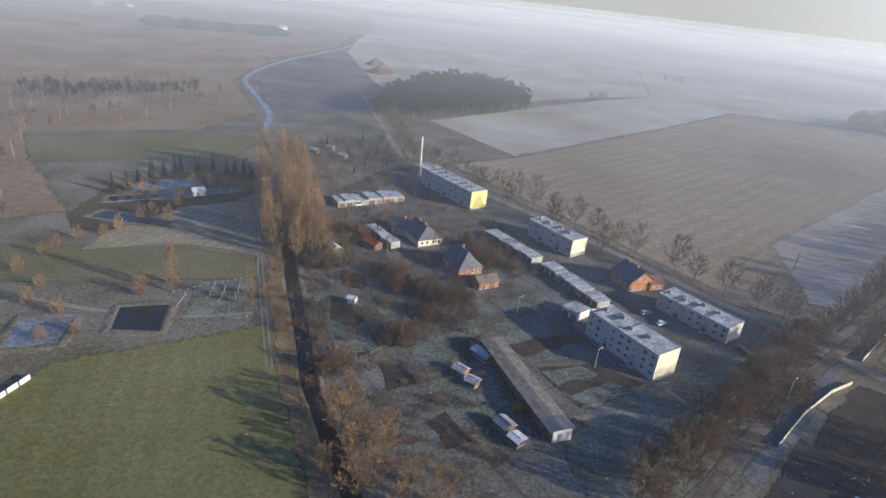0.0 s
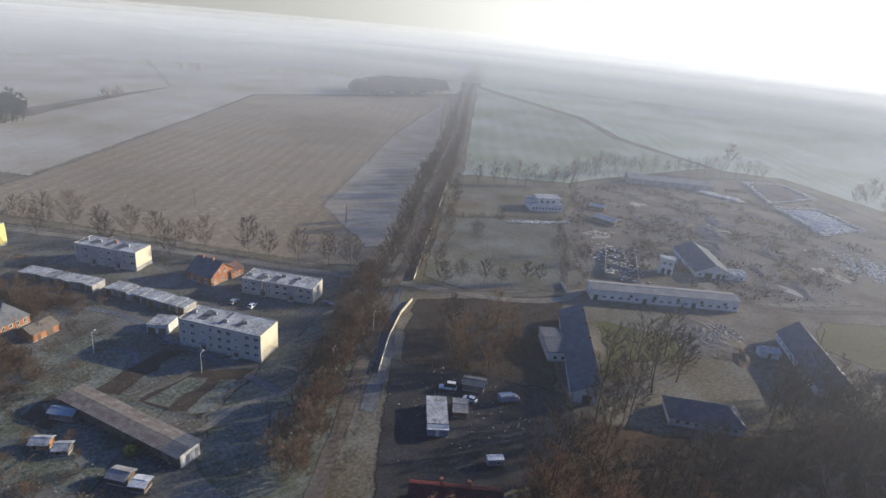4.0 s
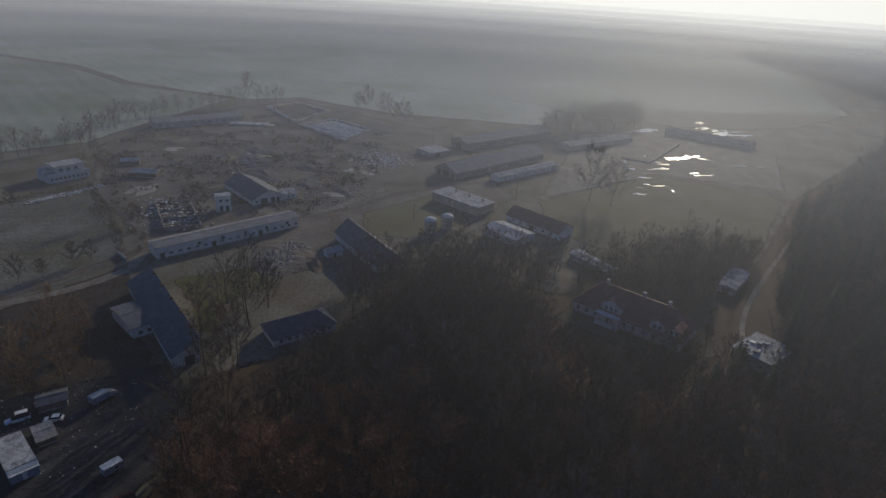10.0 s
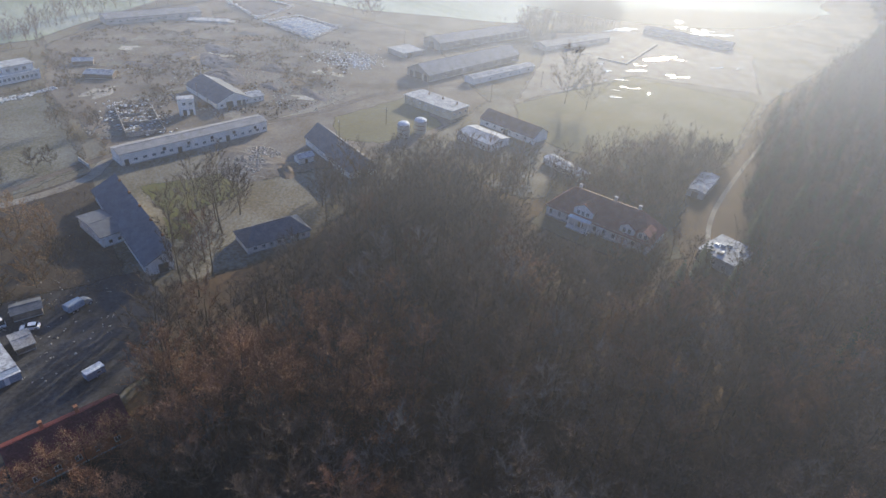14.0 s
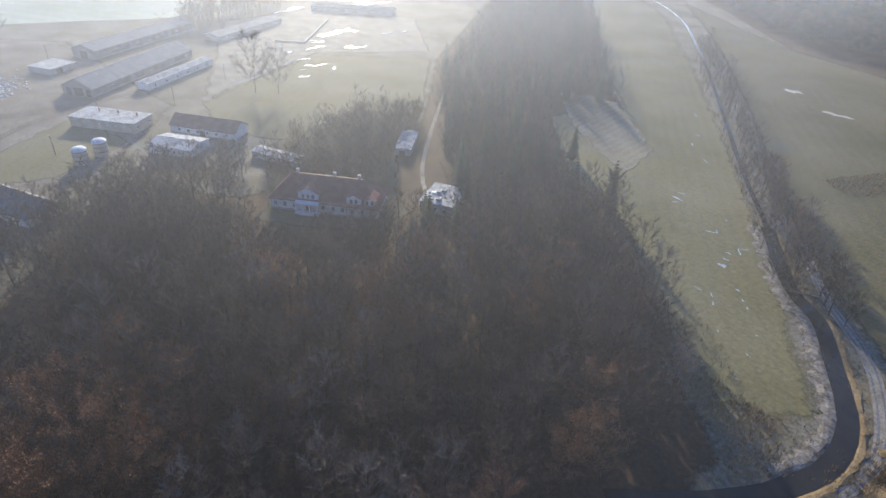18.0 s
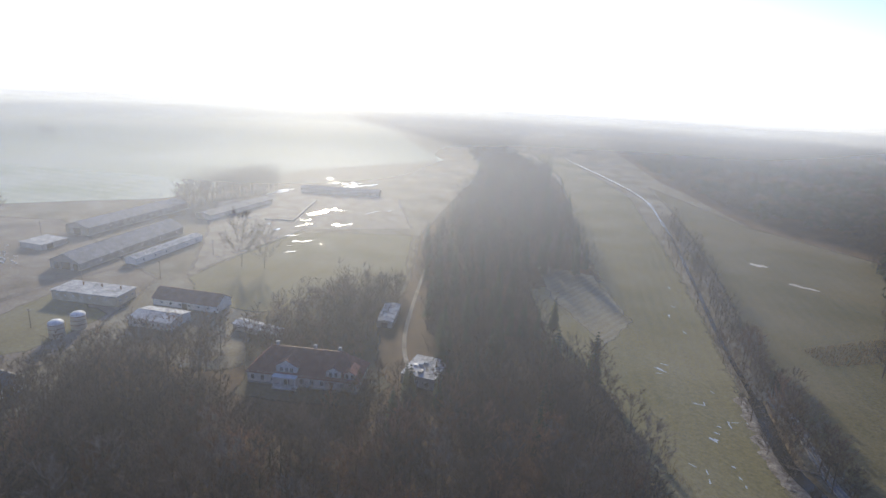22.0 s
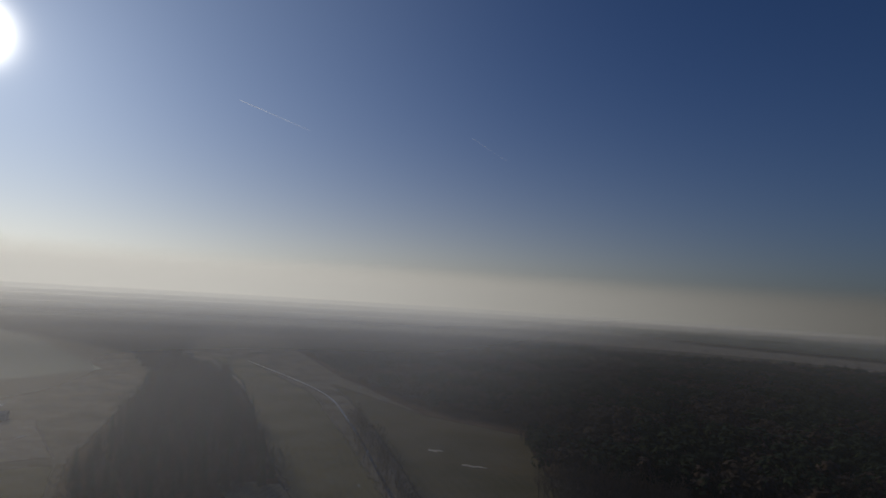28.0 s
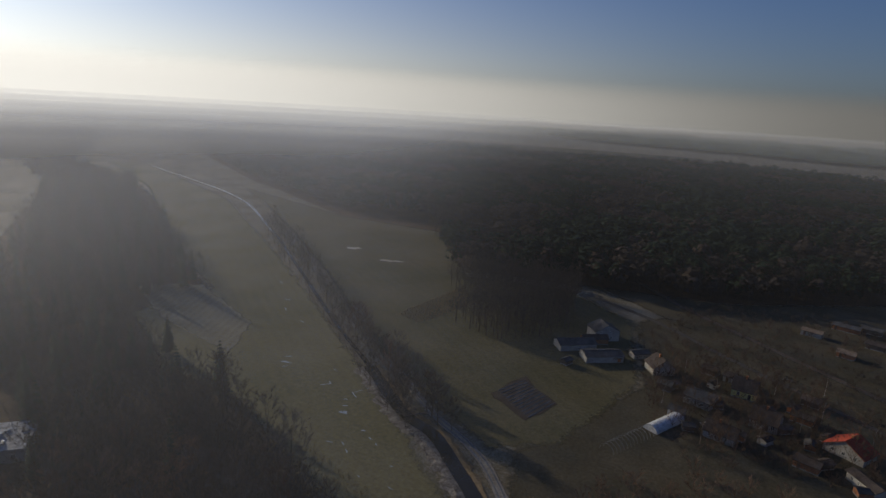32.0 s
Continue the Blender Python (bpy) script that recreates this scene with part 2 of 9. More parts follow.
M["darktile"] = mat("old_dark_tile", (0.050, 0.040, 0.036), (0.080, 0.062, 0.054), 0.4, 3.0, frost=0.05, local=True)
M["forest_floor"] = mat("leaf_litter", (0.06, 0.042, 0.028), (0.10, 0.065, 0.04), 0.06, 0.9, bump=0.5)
M["far_meadow"] = mat("dull_meadow", (0.065, 0.06, 0.026), (0.105, 0.088, 0.042), 0.015, 0.6, frost=0.08, bump=0.3, stripe=(133, 6.0, 0.2, (0.12, 0.10, 0.05)))
# darker grass mix, also under the settlement and the manor garden
M["dim"] = mat("dark_grass", (0.050, 0.044, 0.026), (0.082, 0.066, 0.038), 0.04, 0.8, frost=0.06, bump=0.4)
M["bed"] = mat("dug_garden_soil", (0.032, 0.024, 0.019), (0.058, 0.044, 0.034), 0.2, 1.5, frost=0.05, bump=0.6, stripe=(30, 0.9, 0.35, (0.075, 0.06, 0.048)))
M["lawn"] = mat("frosty_lawn", (0.056, 0.064, 0.040), (0.090, 0.096, 0.066), 0.08, 1.2, frost=0.30, bump=0.3)
# stripes across this lawn imitate long tree shadows and frost lines
M["striped_lawn"] = mat("frosty_lawn", (0.052, 0.060, 0.036), (0.086, 0.092, 0.060), 0.08, 1.2, frost=0.26, bump=0.3, stripe=(100, 2.6, 0.55, (0.125, 0.128, 0.105)))
M["frosty_plot"] = mat("grazed_plot", (0.110, 0.100, 0.058), (0.160, 0.142, 0.092), 0.05, 0.7, frost=0.14, bump=0.3, stripe=(-17, 3.6, 0.34, (0.20, 0.185, 0.155)))
# frosted grass; its dark stripes are painted tree shadows
M["paddock"] = mat("grazed_grass", (0.078, 0.074, 0.048), (0.125, 0.115, 0.082), 0.03, 0.7, frost=0.28, bump=0.3, stripe=(-16, 5.0, 0.3, (0.06, 0.055, 0.035)))
M["shedroof"] = mat("weathered_fibre_cement", (0.15, 0.125, 0.105), (0.22, 0.19, 0.165), 0.5, 3.0, frost=0.10, stripe=(0, 0.45, 0.25, (0.11, 0.095, 0.085)), local=True, rnd=0.18)
M["ballast"] = mat("dark_ballast", (0.055, 0.048, 0.042), (0.085, 0.075, 0.065), 0.2, 2.0, frost=0.05, bump=0.4)
M["frostreed"] = mat("frosted_reed", (0.10, 0.085, 0.07), (0.24, 0.22, 0.20), 0.5, 1.6, bump=0.5, wear=0.5)
M["reedbed"] = mat("dead_reed_bed", (0.155, 0.112, 0.062), (0.215, 0.16, 0.095), 0.12, 1.4, bump=0.5)
M["reed"] = mat("dry_reed", (0.15, 0.105, 0.055), (0.21, 0.155, 0.085), 0.3, 2.0, bump=0.4, rnd=0.2)
M["road"] = mat("frosted_asphalt", (0.10, 0.095, 0.09), (0.16, 0.15, 0.14), 0.08, 1.2, frost=0.25, rough=0.75)
M["dirt"] = mat("dirt_track", (0.14, 0.12, 0.095), (0.21, 0.185, 0.15), 0.1, 1.3, frost=0.2, bump=0.4)
# brown rutted earth, darkened further in place of tree shade
M["rutted"] = mat("dirt_track", (0.085, 0.068, 0.054), (0.14, 0.112, 0.090), 0.1, 1.0, frost=0.14, bump=0.4, stripe=(-45, 1.9, 0.4, (0.06, 0.05, 0.042)))
# frosted stubble, striped along the sun's direction to imitate tree shadows
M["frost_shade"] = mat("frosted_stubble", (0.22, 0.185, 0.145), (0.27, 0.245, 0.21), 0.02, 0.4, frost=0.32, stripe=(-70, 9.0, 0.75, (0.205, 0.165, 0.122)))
M["moss"] = mat("green_crop", (0.072, 0.072, 0.022), (0.112, 0.102, 0.040), 0.06, 0.8, frost=0.04, bump=0.4)
# near-black ground colour that stands in for tree shade
M["shaded_yard"] = mat("tarred_and_shaded_ground", (0.026, 0.025, 0.027), (0.046, 0.044, 0.047), 0.09, 1.0, frost=0.05, rough=0.8)
M["lane"] = mat("tarred_and_shaded_ground", (0.065, 0.07, 0.085), (0.10, 0.105, 0.12), 0.08, 1.2, frost=0.2, rough=0.7)
M["panel"] = mat("rendered_panel", (0.42, 0.40, 0.36), (0.52, 0.49, 0.44), 0.25, 3.0, local=True, wear=0.12)
M["cream"] = mat("cream_render", (0.66, 0.58, 0.42), (0.74, 0.67, 0.51), 0.3, 3.0, local=True, wear=0.1)
M["yellow"] = mat("yellow_render", (0.66, 0.60, 0.22), (0.72, 0.66, 0.30), 0.3, 3.0, local=True, wear=0.1)
M["ochre"] = mat("ochre_render", (0.45, 0.38, 0.13), (0.50, 0.43, 0.16), 0.3, 3.0, local=True, wear=0.1)
M["mint"] = mat("mint_render", (0.30, 0.36, 0.31), (0.38, 0.43, 0.37), 0.3, 3.0, local=True, wear=0.12)
M["white"] = mat("limewashed_wall", (0.55, 0.54, 0.51), (0.70, 0.68, 0.64), 0.3, 2.0, local=True, wear=0.2)
M["plaster"] = mat("grey_plaster", (0.30, 0.29, 0.27), (0.42, 0.40, 0.37), 0.3, 2.0, local=True, wear=0.2)
M["ruinwall"] = mat("weathered_ruin_wall", (0.15, 0.125, 0.10), (0.25, 0.22, 0.19), 0.3, 2.0, frost=0.5, wear=0.4)
# grey barn wall, its tone lowered to imitate the shaded fronts
M["shadewall"] = mat("grey_barn_wall", (0.19, 0.18, 0.165), (0.28, 0.265, 0.245), 0.3, 2.0, local=True, wear=0.3)
M["tanwall"] = mat("tan_render", (0.36, 0.31, 0.23), (0.46, 0.40, 0.31), 0.3, 2.0, local=True, wear=0.2)
M["brick"] = mat("red_brick", (0.34, 0.14, 0.07), (0.44, 0.20, 0.10), 0.5, 6.0, local=True, wear=0.3)
M["concrete"] = mat("raw_concrete", (0.30, 0.29, 0.27), (0.40, 0.385, 0.36), 0.2, 2.0, wear=0.2)
M["felt"] = mat("frosted_roofing_felt", (0.16, 0.16, 0.165), (0.30, 0.30, 0.31), 0.25, 2.5, frost=0.85, wear=0.2)
M["eternit"] = mat("fibre_cement_sheet", (0.20, 0.19, 0.185), (0.28, 0.27, 0.26), 0.3, 2.0, frost=0.25, stripe=(0, 1.1, 0.25, (0.15, 0.14, 0.14)), local=True)
M["slate"] = mat("blue_grey_slate", (0.070, 0.076, 0.092), (0.10, 0.108, 0.125), 0.4, 3.0, frost=0.10, local=True, rough=0.7, spec=0.25)
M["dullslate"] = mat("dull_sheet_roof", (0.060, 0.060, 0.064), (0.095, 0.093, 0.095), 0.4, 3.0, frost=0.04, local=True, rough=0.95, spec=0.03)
M["tile"] = mat("dark_roof_tile", (0.14, 0.075, 0.06), (0.20, 0.11, 0.085), 0.4, 3.0, frost=0.1, local=True)
M["redtile"] = mat("red_roof_tile", (0.30, 0.055, 0.035), (0.38, 0.08, 0.05), 0.4, 3.0, local=True)
M["manor_tile"] = mat("red_brown_tile", (0.150, 0.050, 0.044), (0.205, 0.076, 0.062), 0.4, 3.0, frost=0.06, local=True, rough=0.6)
M["maroon"] = mat("maroon_sheet_roof", (0.10, 0.030, 0.030), (0.14, 0.045, 0.042), 0.4, 3.0, local=True, rough=0.5)
M["board"] = mat("weathered_boards", (0.13, 0.10, 0.08), (0.21, 0.165, 0.13), 0.5, 5.0, local=True, rnd=0.2)
M["orange"] = mat("orange_boards", (0.42, 0.19, 0.07), (0.50, 0.25, 0.10), 0.5, 5.0, local=True)
M["frame"] = plain("white_window_frame", (0.72, 0.71, 0.68))
M["dark"] = plain("dark_opening", (0.03, 0.03, 0.033), 0.8)
M["door"] = plain("brown_door", (0.12, 0.075, 0.05), 0.6, rnd=0.3)
M["glass"] = glass("window_glass")
M["steel"] = plain("galvanised_steel", (0.42, 0.43, 0.44), 0.45, 0.7)
M["rust"] = mat("rusty_steel", (0.14, 0.07, 0.04), (0.22, 0.11, 0.06), 0.8, 5.0, local=True)
M["black"] = plain("black_rubber", (0.02, 0.02, 0.02), 0.8)
M["tarp"] = mat("blue_grey_tarpaulin", (0.24, 0.28, 0.33), (0.32, 0.36, 0.41), 0.4, 3.0, rough=0.5)
M["foil"] = mat("frosted_foil", (0.45, 0.46, 0.47), (0.62, 0.63, 0.64), 0.5, 2.0, rough=0.5)
M["bark"] = mat("grey_bark", (0.075, 0.058, 0.043), (0.12, 0.095, 0.07), 0.6, 3.0, rnd=0.2)
M["twig"] = mat("bare_twigs", (0.085, 0.068, 0.052), (0.145, 0.10, 0.072), 0.03, 0.4, rnd=0.35)
M["leafgreen"] = mat("evergreen_leaves", (0.05, 0.075, 0.022), (0.085, 0.11, 0.035), 0.4, 2.0)
M["thicket"] = mat("brown_thicket_twigs", (0.13, 0.085, 0.058), (0.19, 0.125, 0.085), 0.03, 0.4, rnd=0.25)
M["farwood"] = mat("dim_bare_crowns", (0.048, 0.038, 0.030), (0.080, 0.060, 0.045), 0.02, 0.3, rnd=0.2, soft=0.75)
M["midwood"] = mat("dense_bare_crowns", (0.060, 0.048, 0.038), (0.098, 0.076, 0.057), 0.03, 0.4, rnd=0.25, soft=0.6)
M["paletwig"] = mat("frosted_grey_twigs", (0.13, 0.108, 0.09), (0.18, 0.15, 0.125), 0.05, 0.5, rnd=0.3)
M["redtwig"] = mat("reddish_twigs", (0.135, 0.078, 0.052), (0.185, 0.108, 0.072), 0.05, 0.5, rnd=0.3)
M["goldtwig"] = mat("golden_poplar_twigs", (0.21, 0.132, 0.07), (0.29, 0.19, 0.105), 0.04, 0.5, rnd=0.2)
M["rustleaf"] = mat("rusty_oak_leaves", (0.195, 0.102, 0.058), (0.275, 0.152, 0.084), 0.1, 1.0, rnd=0.25)
M["needle"] = mat("conifer_needles", (0.018, 0.032, 0.018), (0.040, 0.055, 0.028), 0.03, 0.6, rnd=0.25, soft=0.75)
M["birch"] = mat("birch_bark", (0.30, 0.28, 0.25), (0.42, 0.39, 0.35), 0.6, 3.0, rnd=0.1)
M["rubble"] = mat("frosted_rubble", (0.26, 0.22, 0.18), (0.40, 0.36, 0.31), 0.3, 1.5, frost=0.6, rnd=0.3)


def water(name, deep=(0.016, 0.014, 0.010), rough=0.10, ripple=0.08, shine=0.28):
    m = mat(name, deep, tuple(1.6 * c for c in deep), 0.1, 0.7, rough, ripple, 0.0, None, shine, wear=0.1)
    return m


M["water"] = water("still_dark_water")
M["ice"] = mat("thin_grey_ice", (0.05, 0.055, 0.06), (0.16, 0.17, 0.18), 0.06, 0.5, 0.25, 0.05, frost=0.3, spec=0.5)


# ---- building blocks ----
def mesh_of(name, bm):
    me = bpy.data.meshes.new(name)
    bm.normal_update()
    bm.to_mesh(me)
    bm.free()
    return me


def part(name, bm, material, parent, label=""):
    """Links a bmesh, or a mesh, as one mesh object under a thing or a part."""
    me = bm if isinstance(bm, bpy.types.Mesh) else mesh_of(name, bm)
    if not me.materials:
        me.materials.append(material)
    ob = new(name, me)
    ob.parent = parent
    return tagged(ob, label)


def solid(name, bm, material, label, category, group="", kind=""):
    ob = part(name, bm, material, None)
    return tagged(ob, label, category, group, kind)


def thing(name, m, label, category, group="", kind=""):
    ob = new(name)
    ob.empty_display_size = 0.5
    ob.matrix_world = m
    return tagged(ob, label, category, group, kind)


def box(bm, x0, x1, y0, y1, z0, z1):
    v = [bm.verts.new((x, y, z)) for z in (z0, z1) for x, y in ((x0, y0), (x1, y0), (x1, y1), (x0, y1))]
    for f in ((3, 2, 1, 0), (4, 5, 6, 7), (0, 1, 5, 4), (1, 2, 6, 5), (2, 3, 7, 6), (3, 0, 4, 7)):
        bm.faces.new([v[i] for i in f])
    return v


def boxes(*rows):
    bm = bmesh.new()
    for r in rows:
        box(bm, *r)
    return bm


def prism(bm, ring, z0, z1):
    """An upright prism over a ring of (x, y), counter-clockwise."""
    lo = [bm.verts.new((x, y, z0)) for x, y in ring]
    hi = [bm.verts.new((x, y, z1)) for x, y in ring]
    bm.faces.new(hi)
    bm.faces.new(lo[::-1])
    for i in range(len(ring)):
        j = (i + 1) % len(ring)
        bm.faces.new((lo[i], lo[j], hi[j], hi[i]))


def tube(bm, p, q, r0, r1, sides=6):
    p, q = Vector(p), Vector(q)
    d = (q - p).normalized()
    u = d.orthogonal().normalized()
    w = d.cross(u)
    a = [bm.verts.new(p + (u * math.cos(k * math.tau / sides) + w * math.sin(k * math.tau / sides)) * r0) for k in range(sides)]
    b = [bm.verts.new(q + (u * math.cos(k * math.tau / sides) + w * math.sin(k * math.tau / sides)) * r1) for k in range(sides)]
    for k in range(sides):
        j = (k + 1) % sides
        bm.faces.new((a[k], a[j], b[j], b[k]))
    bm.faces.new(a[::-1])
    bm.faces.new(b)


def on_line(a, b, z=0.0):
    """The pose at a whose x runs to b; y points away to its left. And the length."""
    a, b = Vector(a), Vector(b)
    return pose(a.x, a.y, z, 0, 0, math.degrees(math.atan2(b.y - a.y, b.x - a.x))), (b - a).length


def tri_mesh(name, verts, tris):
    me = bpy.data.meshes.new(name)
    verts, tris = np.asarray(verts, np.float32), np.asarray(tris, np.int32)
    me.vertices.add(len(verts))
    me.vertices.foreach_set("co", verts.ravel())
    me.loops.add(tris.size)
    me.loops.foreach_set("vertex_index", tris.ravel())
    me.polygons.add(len(tris))
    me.polygons.foreach_set("loop_start", np.arange(0, tris.size, 3, dtype=np.int32))
    me.update(calc_edges=True)
    return me


# ---- ground, fields, roads, water ----
def sheet(name, ring, z, material, label, category="field", kind="structure"):
    """A flat piece of land that lies on the ground, with a slightly uneven edge."""
    bm = bmesh.new()
    rng = random.Random(name + str(ring[0]))
    pts = []
    for i, p in enumerate(ring):
        q = ring[(i + 1) % len(ring)]
        n = max(1, int(math.dist(p, q) / (4 if math.dist(p, (0, 0)) < 420 else 18)))
        for k in range(n):
            j = min(1.1, math.dist(p, q) / n * 0.22)
            pts.append((p[0] + (q[0] - p[0]) * k / n + rng.uniform(-j, j), p[1] + (q[1] - p[1]) * k / n + rng.uniform(-j, j)))
    area = 0.5 * sum(pts[i - 1][0] * pts[i][1] - pts[i][0] * pts[i - 1][1] for i in range(len(pts)))
    if area < 0:
        pts.reverse()
    rim = bm.verts.layers.float.new("rim")
    w = min(8.0, 0.045 * math.sqrt(abs(area)))
    outer, inner = [], []
    for i in range(len(pts)):
        p, q = Vector(pts[i - 1]), Vector(pts[(i + 1) % len(pts)])
        t = (q - p).normalized()
        x, y = pts[i]
        outer.append(bm.verts.new((x + t.y * w * 0.3, y - t.x * w * 0.3, z - rng.uniform(0.004, 0.012))))
        inner.append(bm.verts.new((x - t.y * w * 0.7, y + t.x * w * 0.7, z + rng.uniform(0, 0.004))))
        outer[-1][rim] = 1.0
    for i in range(len(pts)):
        j = (i + 1) % len(pts)
        bm.faces.new((outer[i], outer[j], inner[j], inner[i]))
    f = bm.faces.new(inner)
    bmesh.ops.triangulate(bm, faces=[f])
    return solid(name, bm, material, label, category, kind=kind)


def smooth_line(pts, step=3.0):
    """A Catmull-Rom line through pts, as even points."""
    p = [Vector(q) for q in pts]
    p = [p[0] * 2 - p[1]] + p + [p[-1] * 2 - p[-2]]
    out = []
    for i in range(1, len(p) - 2):
        n = max(2, int((p[i + 1] - p[i]).length / step))
        for k in range(n):
            t = k / n
            out.append(0.5 * (2 * p[i] + (p[i + 1] - p[i - 1]) * t + (2 * p[i - 1] - 5 * p[i] + 4 * p[i + 1] - p[i + 2]) * t * t + (3 * p[i] - p[i - 1] - 3 * p[i + 1] + p[i + 2]) * t ** 3))
    return out + [p[-2]]


def ribbon(name, pts, width, z, material, label, category, kind="structure", wobble=0.1, step=4.0, crown=0.0):
    bm = bmesh.new()
    rng = random.Random(name)
    line = smooth_line(pts, step)
    rim = bm.verts.layers.float.new("rim")
    last = None
    for i, p in enumerate(line):
        d = (line[min(i + 1, len(line) - 1)] - line[max(i - 1, 0)]).normalized()
        s = Vector((-d.y, d.x))
        w = width * 0.5
        l, r = p + s * (w + rng.uniform(-1, 1) * wobble * w), p - s * (w + rng.uniform(-1, 1) * wobble * w)
        row = [bm.verts.new((v.x, v.y, z + up)) for v, up in ((l, 0), (p.lerp(l, 0.55), crown * 0.6), (p, crown), (p.lerp(r, 0.55), crown * 0.6), (r, 0))]
        row[0][rim] = row[4][rim] = 0.9
        if last:
            for k in range(4):
                bm.faces.new((last[k], last[k + 1], row[k + 1], row[k]))
        last = row
    return solid(name, bm, material, label, category, kind=kind)

# the land: one sheet to the horizon, rising into low hills far out
bm = bmesh.new()
rings = [0, 150, 300, 500, 800, 1200, 1700, 2300, 3000, 3700, 4300, 5000, 6000]
land = []
for r in rings:
    row = []
    for k in range(96):
        a = k * math.tau / 96
        x, y = r * math.cos(a), r * math.sin(a)
        n = noise.fractal(Vector((x * 0.0007, y * 0.0007, 3.3)), 1.0, 2.0, 4)
        rise = max(0, min(1, (r - 1900) / 2300))
        south = 0.6 + 0.4 * math.cos(a - radians(-95))
        row.append(bm.verts.new((x, y, rise * max(0, min(25, 14 + 24 * n)) * south)))
        if r == 0:
            break
    land.append(row)
for i in range(1, len(rings)):
    for k in range(96):
        j = (k + 1) % 96
        if i == 1:
            bm.faces.new((land[0][0], land[1][k], land[1][j]))
        else:
            bm.faces.new((land[i - 1][k], land[i][k], land[i][j], land[i - 1][j]))
for f in bm.faces:
    f.smooth = True
ground = solid("ground", bm, M["ground"], "rough winter grassland reaching to low misty hills", "ground", kind="structure")

